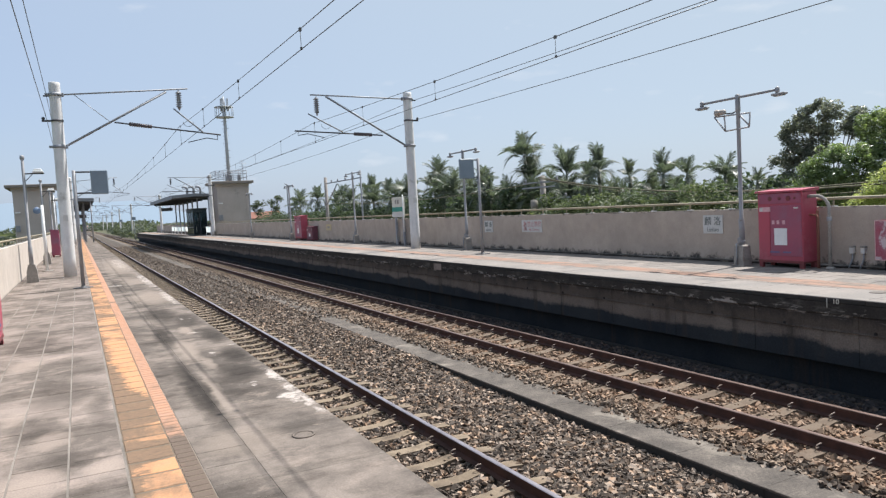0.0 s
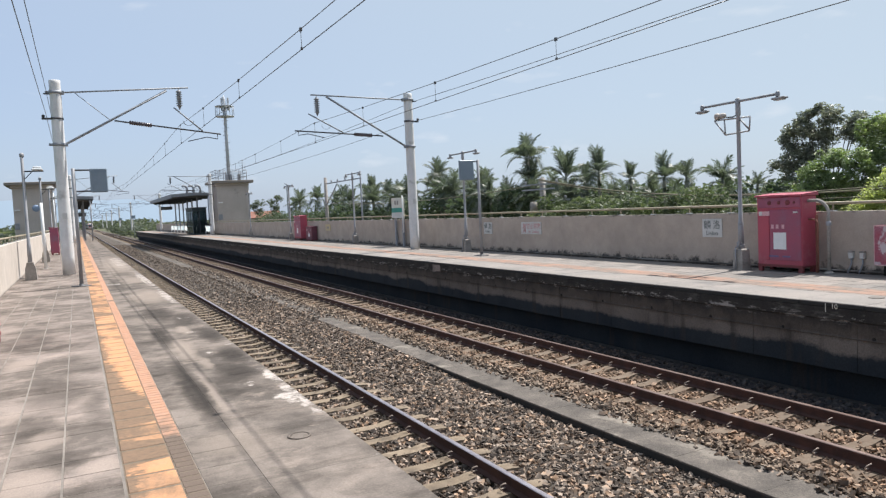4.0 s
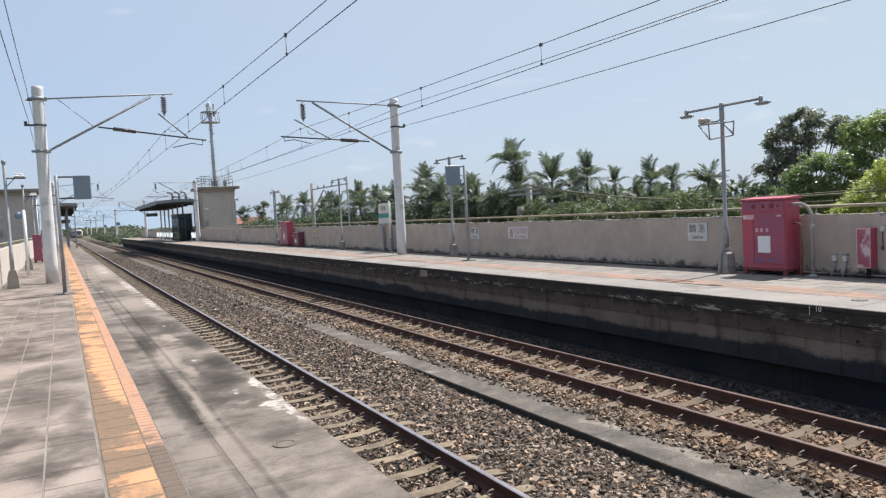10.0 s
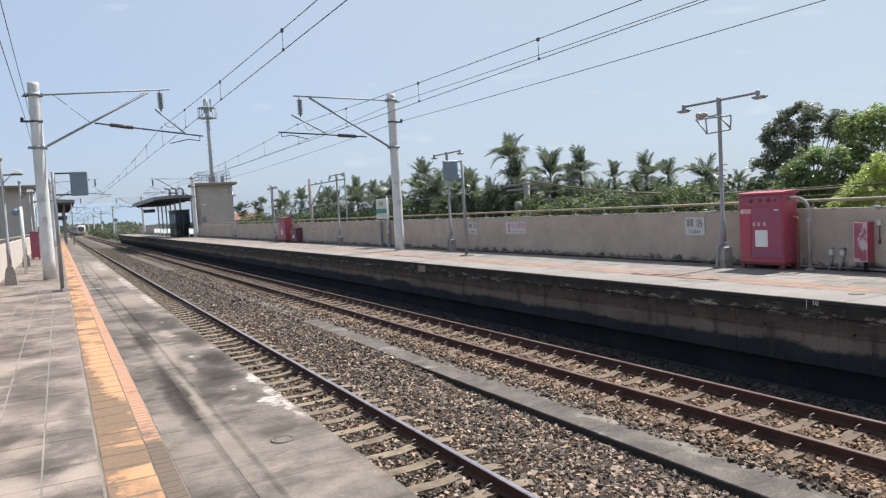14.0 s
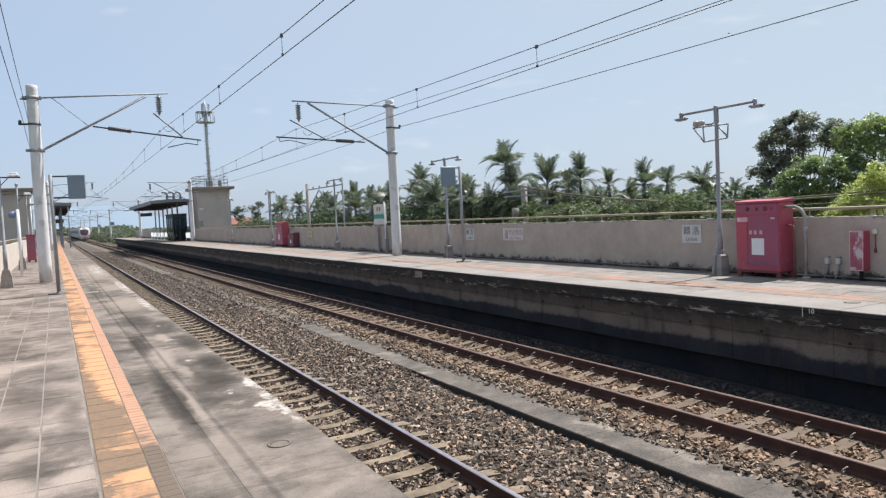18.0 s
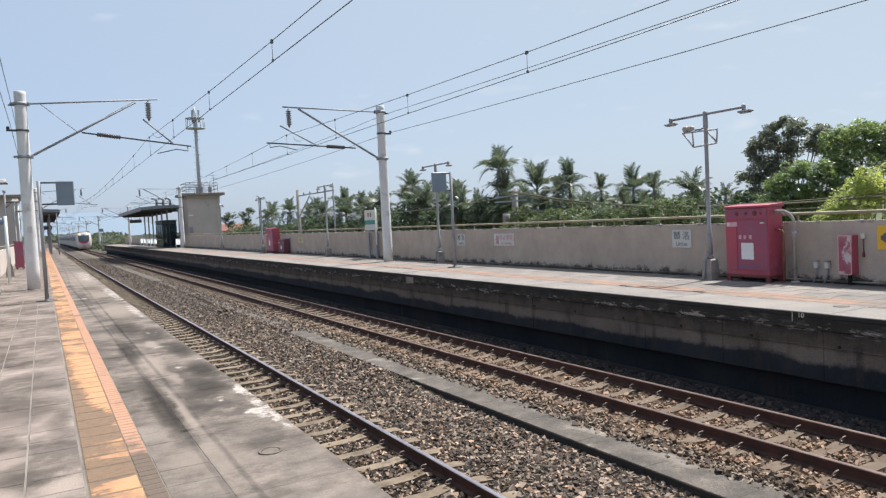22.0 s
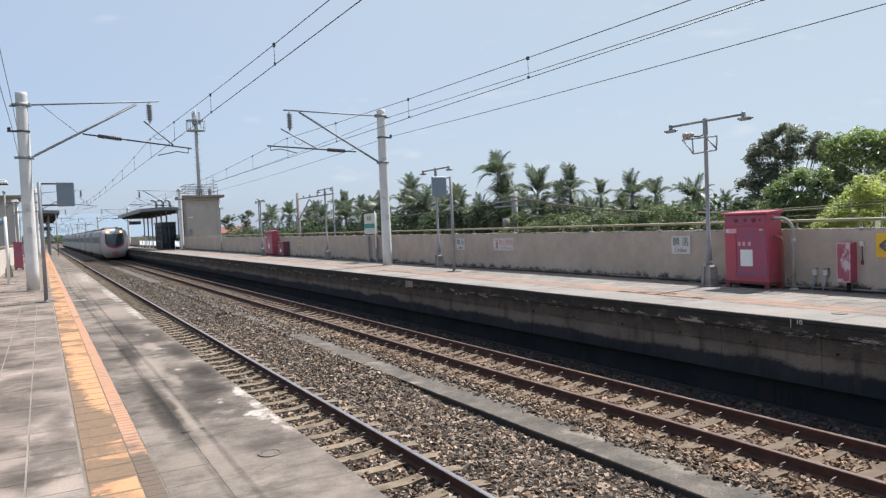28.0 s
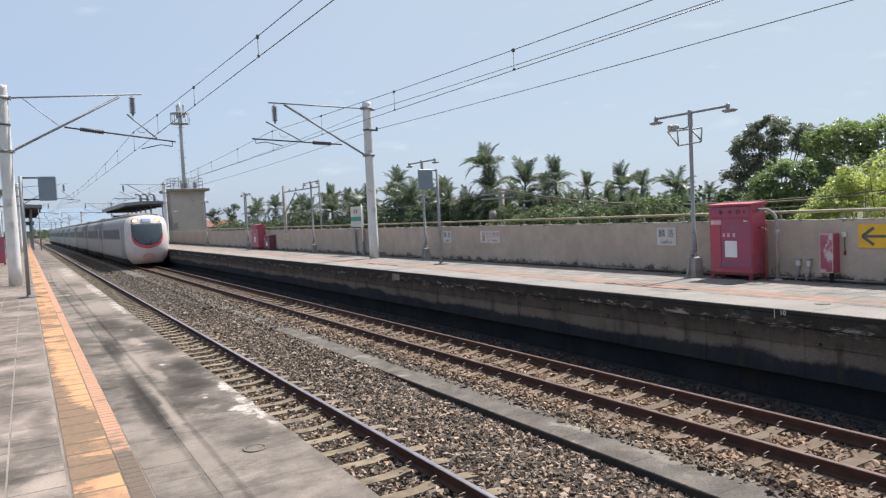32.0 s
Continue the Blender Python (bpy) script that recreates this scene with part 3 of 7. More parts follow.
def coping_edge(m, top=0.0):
    """Black on the side of a pale coping, below its worn top; for the trough, painted shade."""
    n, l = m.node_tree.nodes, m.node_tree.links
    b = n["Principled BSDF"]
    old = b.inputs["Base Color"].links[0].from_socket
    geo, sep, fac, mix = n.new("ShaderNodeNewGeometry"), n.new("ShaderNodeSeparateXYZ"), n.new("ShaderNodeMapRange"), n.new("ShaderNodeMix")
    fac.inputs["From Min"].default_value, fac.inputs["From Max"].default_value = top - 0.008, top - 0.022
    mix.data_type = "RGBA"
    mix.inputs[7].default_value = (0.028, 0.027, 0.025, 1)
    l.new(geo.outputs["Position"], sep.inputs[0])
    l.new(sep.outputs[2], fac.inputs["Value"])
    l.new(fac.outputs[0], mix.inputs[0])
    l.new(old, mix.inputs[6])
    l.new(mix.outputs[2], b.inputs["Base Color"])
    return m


M["cable"] = surf("weathered_cable", (0.15, 0.135, 0.09), (0.20, 0.18, 0.125), 2.0, 30.0, 0.8, bump=0.0)
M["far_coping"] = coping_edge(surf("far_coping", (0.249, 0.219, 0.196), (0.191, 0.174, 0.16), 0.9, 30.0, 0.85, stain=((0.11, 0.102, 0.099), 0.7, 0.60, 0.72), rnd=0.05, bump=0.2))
M["far_tactile"] = tactile("far_orange_tactile", (0.334, 0.205, 0.151), (0.293, 0.201, 0.16), (0.205, 0.174, 0.151), 0.46, 0.64)
M["dirt"] = surf("packed_dirt", (0.11, 0.085, 0.06), (0.16, 0.125, 0.095), 4.0, 50.0, 0.95, bump=0.2)
M["soffit"] = surf("shaded_soffit", (0.05, 0.052, 0.055), (0.07, 0.072, 0.075), 1.0, 20.0, 0.8, bump=0.03)
M["acrylic"] = leaf_mat("white_acrylic", (0.85, 0.85, 0.85), (0.88, 0.88, 0.88), 0.95, (1.0, 1.06, 1.2))
# the trough's sunless side is painted black into its colour
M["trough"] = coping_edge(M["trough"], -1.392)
M["skirting"] = surf("dull_conduit", (0.15, 0.14, 0.13), (0.23, 0.215, 0.20), 1.2, 40.0, 0.7, bump=0.05, stain=((0.07, 0.062, 0.055), 1.1, 0.45, 0.6))
M["yellow_faded"] = surf("faded_sign_yellow", (0.46, 0.37, 0.20), (0.42, 0.34, 0.20), 3.0, 30.0, 0.5, bump=0.02, grain=0.08, local=True)
M["red_maroon"] = surf("dull_maroon", (0.16, 0.05, 0.07), (0.13, 0.05, 0.065), 1.6, 45.0, 0.6, bump=0.06, grain=0.08, local=True)
M["bright_plate"] = surf("bright_zinc", (0.50, 0.50, 0.49), (0.60, 0.60, 0.59), 6.0, 60.0, 0.4, metal=0.5, bump=0.05)
M["rust_orange"] = surf("orange_rust", (0.24, 0.10, 0.07), (0.17, 0.075, 0.055), 6.0, 40.0, 0.8, bump=0.15, local=True)
M["blue_scuff"] = surf("blue_scuff", (0.13, 0.10, 0.20), (0.16, 0.12, 0.22), 6.0, 40.0, 0.6, bump=0.05, local=True)
M["mast_grey"] = surf("pale_mast_paint", (0.40, 0.42, 0.45), (0.47, 0.49, 0.52), 3.0, 50.0, 0.6, bump=0.03, grain=0.1)
# black that stands in for shade in small hollows and under the hose box
M["near_black"] = surf("shade_black", (0.02, 0.019, 0.018), (0.032, 0.03, 0.028), 6.0, 40.0, 0.95, bump=0.1, spec=0.05)


# ---- mesh helpers ----
def mesh_of(bm, name, mats, smooth=False):
    me = bpy.data.meshes.new(name)
    if smooth:
        for f in bm.faces:
            f.smooth = True
    bm.to_mesh(me)
    bm.free()
    for m in (mats if isinstance(mats, (list, tuple)) else [mats]):
        me.materials.append(m)
    return me


def part(name, bm, material, parent, label="", smooth=False):
    """Links a bmesh as one mesh object under a thing or a part."""
    ob = new(name, mesh_of(bm, name, material, smooth))
    ob.parent = parent
    if label:
        tagged(ob, label)
    return ob


def shared(name, me, parent, m=None):
    ob = new(name, me)
    ob.parent = parent
    if m is not None:
        ob.matrix_basis = m
    return ob


def thing(name, at, label, category, group="", kind="", turn=0.0):
    ob = new(name)
    ob.empty_display_size = 0.2
    ob.matrix_basis = pose(*at, 0, 0, turn)
    return tagged(ob, label, category, group, kind)


def box(bm, x0, x1, y0, y1, z0, z1, bevel=0.0, mat=0):
    v = [bm.verts.new((x, y, z)) for z in (z0, z1) for y in (y0, y1) for x in (x0, x1)]
    faces = [bm.faces.new([v[i] for i in q]) for q in ((0, 2, 3, 1), (4, 5, 7, 6), (0, 1, 5, 4), (2, 6, 7, 3), (0, 4, 6, 2), (1, 3, 7, 5))]
    for f in faces:
        f.material_index = mat
    if bevel:
        edges = list({e for f in faces for e in f.edges})
        r = bmesh.ops.bevel(bm, geom=edges, offset=bevel, segments=1, affect="EDGES", profile=0.5, clamp_overlap=True)
        for f in r["faces"]:
            f.material_index = mat
    return bm


def boxes(*args, bevel=0.0):
    bm = bmesh.new()
    for a in args:
        box(bm, *a, bevel=bevel)
    return bm


def tube(bm, p0, p1, r0, r1=None, n=10, cap=True):
    p0, p1 = Vector(p0), Vector(p1)
    r1 = r0 if r1 is None else r1
    d = (p1 - p0).normalized()
    a = d.orthogonal().normalized()
    b = d.cross(a)
    rings = []
    for p, r in ((p0, r0), (p1, r1)):
        rings.append([bm.verts.new(p + r * (math.cos(2 * math.pi * i / n) * a + math.sin(2 * math.pi * i / n) * b)) for i in range(n)])
    for i in range(n):
        f = bm.faces.new((rings[0][i], rings[0][(i + 1) % n], rings[1][(i + 1) % n], rings[1][i]))
        f.smooth = True
    if cap:
        bm.faces.new(rings[0][::-1])
        bm.faces.new(rings[1])
    return bm


def pipe(bm, pts, r, n=8):
    """A bent pipe through pts, with one ring at each point."""
    pts = [Vector(p) for p in pts]
    rings = []
    side = None
    for i, p in enumerate(pts):
        d = (pts[min(i + 1, len(pts) - 1)] - pts[max(i - 1, 0)]).normalized()
        side = d.orthogonal().normalized() if side is None else (side - d * side.dot(d)).normalized()
        up = d.cross(side)
        rings.append([bm.verts.new(p + r * (math.cos(2 * math.pi * k / n) * side + math.sin(2 * math.pi * k / n) * up)) for k in range(n)])
    for a, b in zip(rings, rings[1:]):
        for k in range(n):
            f = bm.faces.new((a[k], a[(k + 1) % n], b[(k + 1) % n], b[k]))
            f.smooth = True
    bm.faces.new(rings[0][::-1])
    bm.faces.new(rings[-1])
    return bm


def lathe(bm, profile, n=14, at=(0, 0, 0), axis="z"):
    """Turns (radius, height) pairs round an axis."""
    rings = []
    for r, h in profile:
        ring = []
        for i in range(n):
            c, s = r * math.cos(2 * math.pi * i / n), r * math.sin(2 * math.pi * i / n)
            p = {"z": (c, s, h), "x": (h, c, s), "y": (c, h, s)}[axis]
            ring.append(bm.verts.new(Vector(at) + Vector(p)))
        rings.append(ring)
    for a, b in zip(rings, rings[1:]):
        for i in range(n):
            f = bm.faces.new((a[i], a[(i + 1) % n], b[(i + 1) % n], b[i]))
            f.smooth = True
    bm.faces.new(rings[0][::-1])
    bm.faces.new(rings[-1])
    bmesh.ops.recalc_face_normals(bm, faces=bm.faces)
    return bm


def prism(bm, outline, y0, y1, mat=0):
    """Extrudes an (x, z) outline along y."""
    a = [bm.verts.new((x, y0, z)) for x, z in outline]
    b = [bm.verts.new((x, y1, z)) for x, z in outline]
    n = len(outline)
    fs = [bm.faces.new((a[i], a[(i + 1) % n], b[(i + 1) % n], b[i])) for i in range(n)]
    fs += [bm.faces.new(a[::-1]), bm.faces.new(b)]
    for f in fs:
        f.material_index = mat
    bmesh.ops.recalc_face_normals(bm, faces=fs)
    return bm


def text_mesh(name, body, size, material, parent, m, label="", thick=0.002):
    """Lettering in the built-in font, turned into a mesh."""
    cu = bpy.data.curves.new(name, "FONT")
    cu.body, cu.size, cu.extrude, cu.align_x, cu.align_y = body, size, thick, "CENTER", "CENTER"
    tmp = new(name + "_source", cu)
    me = bpy.data.meshes.new_from_object(tmp.evaluated_get(bpy.context.evaluated_depsgraph_get()))
    bpy.data.objects.remove(tmp)
    bpy.data.curves.remove(cu)
    me.materials.clear()
    me.materials.append(material)
    ob = new(name, me)
    ob.parent = parent
    ob.matrix_basis = m
    return tagged(ob, label) if label else ob


def soup(name, verts, faces, material, parent=None):
    me = bpy.data.meshes.new(name)
    me.from_pydata(verts, [], faces)
    me.materials.append(material)
    ob = new(name, me)
    ob.parent = parent
    return ob


# ---- plan: x across the tracks, y along them, z = 0 on the platforms ----
RAIL_Z = -1.24          # top of the rails
NEAR_C, FAR_C = 3.357, 7.965   # centre lines of the tracks
HALF_GAUGE = 0.566
NEAR_EDGE, FAR_EDGE = 1.717, 9.59
WALL_R, WALL_L = 13.10, -1.72
Y0, Y1 = -30.0, 141.0   # ends of the platforms
GROUND_Z = -1.75
PITCH = 0.6             # sleeper spacing

bm = bmesh.new()
bmesh.ops.create_grid(bm, x_segments=60, y_segments=60, size=2500)
for v in bm.verts:
    v.co.z = GROUND_Z
ground = new("ground", mesh_of(bm, "ground", M["ground"]))
tagged(ground, "flat green and brown farmland around the station", "ground", kind="structure")

# hazy blue hills at the end of the line
g = Graph("hazy_hills")
# the haze is painted as an even bluish emission of the slopes
g.b.inputs["Emission Color"].default_value = (0.385, 0.475, 0.585, 1)
g.b.inputs["Emission Strength"].default_value = 0.705
M["hills"] = g.done((0.03, 0.045, 0.06), 1.0, 0.0, 0.0)
bm = bmesh.new()
rows = [[], [], []]
for i in range(61):
    bearing = -27 + 0.6 * i
    far_off = 4300 + 150 * noise.noise((0.3 * i, 2.0, 0))
    up = max(0.05, 2.0 - 0.010 * max(0.0, bearing) ** 2.4 + 0.35 * noise.noise((0.22 * i, 0, 0)) + 0.12 * noise.noise((0.9 * i, 5, 0)))
    d = Vector((math.sin(radians(bearing)), math.cos(radians(bearing)), 0))
    rows[0].append(bm.verts.new(d * far_off + Vector((0, 0, GROUND_Z - 1))))
    rows[1].append(bm.verts.new(d * (far_off + 250) + Vector((0, 0, far_off * math.tan(radians(up)) + 2))))
    rows[2].append(bm.verts.new(d * (far_off + 500) + Vector((0, 0, GROUND_Z - 1))))
for a, b in zip(rows, rows[1:]):
    for i in range(60):
        bm.faces.new((a[i], a[i + 1], b[i + 1], b[i])).smooth = True
tagged(new("backdrop", mesh_of(bm, "backdrop", M["hills"])), "distant hazy blue hills at the end of the line", "hills", kind="structure")

# ---- ballast ----
bm = bmesh.new()
ys = [Y0 - 60 + 2.0 * i for i in range(60)] + [30 + 10.0 * i for i in range(90)]
ys = sorted(set(ys))
xs = [0.2, 1.8, 2.3, 2.8, 3.4, 4.0, 4.5, 5.0, 5.5, 5.95, 6.0, 6.6, 7.2, 7.8, 8.4, 9.0, 9.7, 11.4]
hs = [-1.72, -1.50, -1.47, -1.46, -1.46, -1.445, -1.425, -1.455, -1.49, -1.515, -1.45, -1.43, -1.44, -1.46, -1.46, -1.45, -1.50, -1.73]
# past the first metres the stones are heaped against the trough
heap = [0.0] * 7 + [0.015, 0.06, 0.105] + [0.0] * 8


def heaped(y):
    return min(1.0, max(0.0, (y - 10.6) / 2.4))


rows = [[bm.verts.new((x, y, h + k * heaped(y) + 0.012 * noise.noise((x * 3, y * 1.7, 0)))) for x, h, k in zip(xs, hs, heap)] for y in ys]
for a, b in zip(rows, rows[1:]):
    for i in range(len(xs) - 1):
        bm.faces.new((a[i], a[i + 1], b[i + 1], b[i])).smooth = True
bed = new("ballast_bed", mesh_of(bm, "ballast_bed", M["bed"]))
tagged(bed, "grey-brown crushed stone ballast bed under two tracks", "ballast", kind="structure")


def stones(name, count, x0, x1, y0, y1, size, z, seed, label):
    """Loose crushed stones: jittered blocks with random turns, joined."""
    r = np.random.RandomState(seed)
    cube = np.array([(x, y, q) for q in (-1, 1) for y in (-1, 1) for x in (-1, 1)], float)
    quads = np.array([(0, 2, 3, 1), (4, 5, 7, 6), (0, 1, 5, 4), (2, 6, 7, 3), (0, 4, 6, 2), (1, 3, 7, 5)])
    c = np.stack([r.uniform(x0, x1, count), y0 + (y1 - y0) * r.uniform(0, 1, count), z + r.uniform(-0.03, 0.026, count)], 1)
    # keep the sleepers' tops mostly clear
    for cx, phase, keep in ((NEAR_C, 6.276, 0.95), (FAR_C, 5.15, 0.86)):
        off = np.abs((c[:, 1] - phase + PITCH / 2) % PITCH - PITCH / 2)
        inside = np.abs(c[:, 0] - cx)
        drop = (off < 0.115) & (((inside < 0.56) & (r.uniform(0, 1, count) < keep)) | ((inside >= 0.56) & (inside < 0.98) & (r.uniform(0, 1, count) < keep - 0.33)))
        c = c[~drop]
        count = len(c)
    s = size * r.uniform(0.55, 1.3, (count, 1)) * r.uniform(0.5, 1.25, (count, 3))
    s[:, 2] *= 0.48
    yaw, tx, ty = r.uniform(0, np.pi, count), r.normal(0, 0.24, count), r.normal(0, 0.24, count)
    q = np.stack([np.cos(yaw), tx, ty, np.sin(yaw)], 1)
    q /= np.linalg.norm(q, axis=1, keepdims=True)
    w, x, y, k = q.T
    rot = np.stack([1 - 2 * (y * y + k * k), 2 * (x * y - k * w), 2 * (x * k + y * w), 2 * (x * y + k * w), 1 - 2 * (x * x + k * k),
                    2 * (y * k - x * w), 2 * (x * k - y * w), 2 * (y * k + x * w), 1 - 2 * (x * x + y * y)], 1).reshape(count, 3, 3)
    c[:, 2] += np.interp(c[:, 0], xs, hs) + 1.46 + np.interp(c[:, 0], xs, heap) * np.clip((c[:, 1] - 10.6) / 2.4, 0, 1)
    p = cube[None] * s[:, None] * r.uniform(0.55, 1.1, (count, 8, 1))
    p = np.einsum("nij,nvj->nvi", rot, p) + c[:, None]
    faces = (quads[None] + 8 * np.arange(count)[:, None, None]).reshape(-1, 4)
    ob = soup(name, p.reshape(-1, 3).tolist(), faces.tolist(), M["stone"])
    return tagged(ob, label, "ballast", kind="stuff")


STONE_LABEL = "angular grey and rust-brown crushed stones between the rails"
stones("ballast_stones", 19375, 4.0, 5.95, 2.5, 11.0, 0.0325, -1.462, 1, STONE_LABEL)
stones("ballast_stones", 17825, 4.0, 5.95, 11.0, 26.0, 0.0350, -1.462, 2, STONE_LABEL)
stones("ballast_stones", 13500, 2.25, 3.95, 3.0, 13.0, 0.0305, -1.442, 3, STONE_LABEL)
stones("ballast_stones", 8060, 2.25, 3.95, 13.0, 30.0, 0.0328, -1.450, 4, STONE_LABEL)
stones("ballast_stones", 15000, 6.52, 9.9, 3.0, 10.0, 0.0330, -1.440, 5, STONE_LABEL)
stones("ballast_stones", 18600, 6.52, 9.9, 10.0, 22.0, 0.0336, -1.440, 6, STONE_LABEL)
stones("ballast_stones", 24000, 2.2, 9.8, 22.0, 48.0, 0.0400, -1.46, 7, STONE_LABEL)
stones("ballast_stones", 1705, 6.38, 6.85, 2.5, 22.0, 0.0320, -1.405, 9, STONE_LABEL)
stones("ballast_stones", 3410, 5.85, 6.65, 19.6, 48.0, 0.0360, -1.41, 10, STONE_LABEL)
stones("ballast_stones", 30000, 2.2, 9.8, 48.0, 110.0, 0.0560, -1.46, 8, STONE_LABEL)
stones("ballast_stones", 7000, 2.2, 9.8, -26.0, -4.0, 0.05, -1.46, 11, STONE_LABEL)
stones("ballast_stones", 16000, 2.2, 9.8, -4.0, 3.0, 0.036, -1.455, 12, STONE_LABEL)

# ---- tracks ----
def rail_outline(x):
    h, f, w = 0.0325, 0.0635, 0.009
    pts = [(-f, -0.153), (f, -0.153), (f, -0.142), (w, -0.122), (w, -0.046), (h, -0.036), (h, -0.007), (h - 0.008, 0)]
    pts += [(-a, b) for a, b in reversed(pts)]
    return [(x + a, RAIL_Z + b) for a, b in pts[:8] + pts[8:14] + [(-f, -0.142)]]


def rail(parent, x, y0, y1, top):
    bm = prism(bmesh.new(), rail_outline(x), y0, y1)
    for f in bm.faces:
        if f.normal.z > 0.7 and f.calc_center_median().z > RAIL_Z - 0.004:
            f.material_index = 1
    return part("rail", bm, [M["rail"], top], parent)


def sleeper_mesh(mat):
    bm = bmesh.new()
    outline = [(-1.0, -0.2), (1.0, -0.2), (1.0, 0.0), (0.85, 0.012), (0.40, 0.012), (0.25, -0.014), (-0.25, -0.014), (-0.40, 0.012), (-0.85, 0.012), (-1.0, 0.0)]
    prism(bm, outline, -0.115, 0.115)
    for v in bm.verts:
        if v.co.z > -0.1:
            v.co.y *= 0.82
    return mesh_of(bm, "sleeper", mat)


def clip_mesh():
    """A sprung rail clip: a round rod bent to an open C that rises from the rail's foot."""
    bm = bmesh.new()
    pts = [(0.006 + 0.052 * math.cos(a), 0.022 * math.sin(a), 0.050 + 0.034 * math.sin(a)) for a in [math.pi * (-0.70 + 1.30 * i / 11) for i in range(12)]]
    pipe(bm, pts, 0.0075, 6)
    n = len(bm.faces)
    box(bm, -0.045, 0.02, -0.035, 0.035, -0.012, 0.002)
    bm.faces.ensure_lookup_table()
    for f in bm.faces[n:]:
        f.material_index = 1
    return mesh_of(bm, "rail_clip", [M["clip"], M["rail"]])


CLIP = clip_mesh()


def track(name, cx, mat, top, label, phase, clips):
    t = thing(name, (0, 0, 0), label, "railway track", kind="structure")
    for s in (-1, 1):
        rail(t, cx + s * HALF_GAUGE, -60, 900, top)
    me = sleeper_mesh(mat)
    first = phase - PITCH * 6
    for i in range(150):
        shared("sleeper", me, t, pose(cx, first + PITCH * i, RAIL_Z - 0.163))
    bm = bmesh.new()
    for i in range(150, 420):
        y = first + PITCH * i
        box(bm, cx - 1.0, cx + 1.0, y - 0.1, y + 0.1, RAIL_Z - 0.35, RAIL_Z - 0.16)
    for i in range(-60, 0):
        y = first + PITCH * i
        box(bm, cx - 1.0, cx + 1.0, y - 0.1, y + 0.1, RAIL_Z - 0.35, RAIL_Z - 0.16)
    tagged(part("far_sleepers", bm, mat, t), kind="stuff")
    for i in range(4, 44):
        y = first + PITCH * i
        for s, side in clips:
            x = cx + s * HALF_GAUGE + side * 0.095
            shared("rail_clip", CLIP, t, pose(x, y, RAIL_Z - 0.147, 0, 0, 0 if side > 0 else 180))
    return t


track("track_near", NEAR_C, M["sleeper_near"], M["rail_top"], "railway track with one bright polished rail on pale concrete sleepers", 6.276, ((1, -1), (1, 1)))
track("track_far", FAR_C, M["sleeper"], M["rail_top_brown"], "railway track with rust-brown rails on rust-stained concrete sleepers", 5.15, ((-1, -1), (1, -1)))

# concrete cable trough between the tracks
trough = thing("cable_trough", (0, 0, 0), "weathered grey concrete cable trough between the two tracks", "cable trough", kind="structure")
for i in range(75):
    y = -6 + 1.2 * i
    r = random.Random(i)
    j, k = r.uniform(-0.008, 0.008), r.uniform(-0.004, 0.004)
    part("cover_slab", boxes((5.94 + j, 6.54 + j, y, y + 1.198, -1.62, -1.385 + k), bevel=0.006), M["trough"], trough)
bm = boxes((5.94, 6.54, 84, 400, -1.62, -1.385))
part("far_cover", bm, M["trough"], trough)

# ---- near platform ----
near = thing("platform_near", (0, 0, 0), "weathered grey paved platform with an orange tactile strip", "platform", kind="structure")
part("platform_body", boxes((WALL_L - 0.3, NEAR_EDGE - 0.10, Y0, Y1, -1.8, -0.09), (NEAR_EDGE - 0.10, NEAR_EDGE - 0.02, Y0, Y1, -0.5, -0.09)), M["body"], near)
part("mortar_bed", boxes((WALL_L, NEAR_EDGE - 0.012, Y0, Y1, -0.09, -0.003)), M["joint"], near)

# ---- far platform ----
far = thing("platform_far", (0, 0, 0), "pale paved platform with a blackened concrete edge", "platform", kind="structure")
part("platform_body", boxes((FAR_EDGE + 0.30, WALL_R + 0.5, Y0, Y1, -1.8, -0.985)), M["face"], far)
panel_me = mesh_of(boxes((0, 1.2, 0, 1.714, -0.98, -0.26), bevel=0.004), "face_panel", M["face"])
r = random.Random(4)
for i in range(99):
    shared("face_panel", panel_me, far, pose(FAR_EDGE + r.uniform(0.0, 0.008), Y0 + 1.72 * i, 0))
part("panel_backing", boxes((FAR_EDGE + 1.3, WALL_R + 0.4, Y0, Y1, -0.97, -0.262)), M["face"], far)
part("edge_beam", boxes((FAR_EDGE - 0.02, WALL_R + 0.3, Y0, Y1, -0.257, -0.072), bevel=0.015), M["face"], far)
# bolt pockets in the face, the shade in their hollows painted black
pocket = mesh_of(lathe(bmesh.new(), [(0.002, -0.003), (0.018, -0.004), (0.028, 0.004)], 9, (0, 0, 0), "x"), "bolt_pocket", M["near_black"])
for i in range(80):
    shared("bolt_pocket", pocket, far, pose(FAR_EDGE - 0.002, 6.6 + 1.41 * i - 12, -0.462))
part("service_pipe", pipe(bmesh.new(), [(FAR_EDGE - 0.004, Y0, -0.49), (FAR_EDGE - 0.004, Y1, -0.49)], 0.011, 6), M["face"], far)
part("painted_patch", boxes((FAR_EDGE - 0.024, FAR_EDGE - 0.018, 18.85, 19.35, -0.27, -0.08)), M["tile"], far, "flaking whitish square of paint on the platform edge")
part("footing", boxes((9.70, 9.80, Y0, Y1, -1.62, -1.425), bevel=0.01), M["trough"], far)
part("mortar_bed", boxes((FAR_EDGE, WALL_R, Y0, Y1, -0.072, -0.012)), M["far_joint"], far)

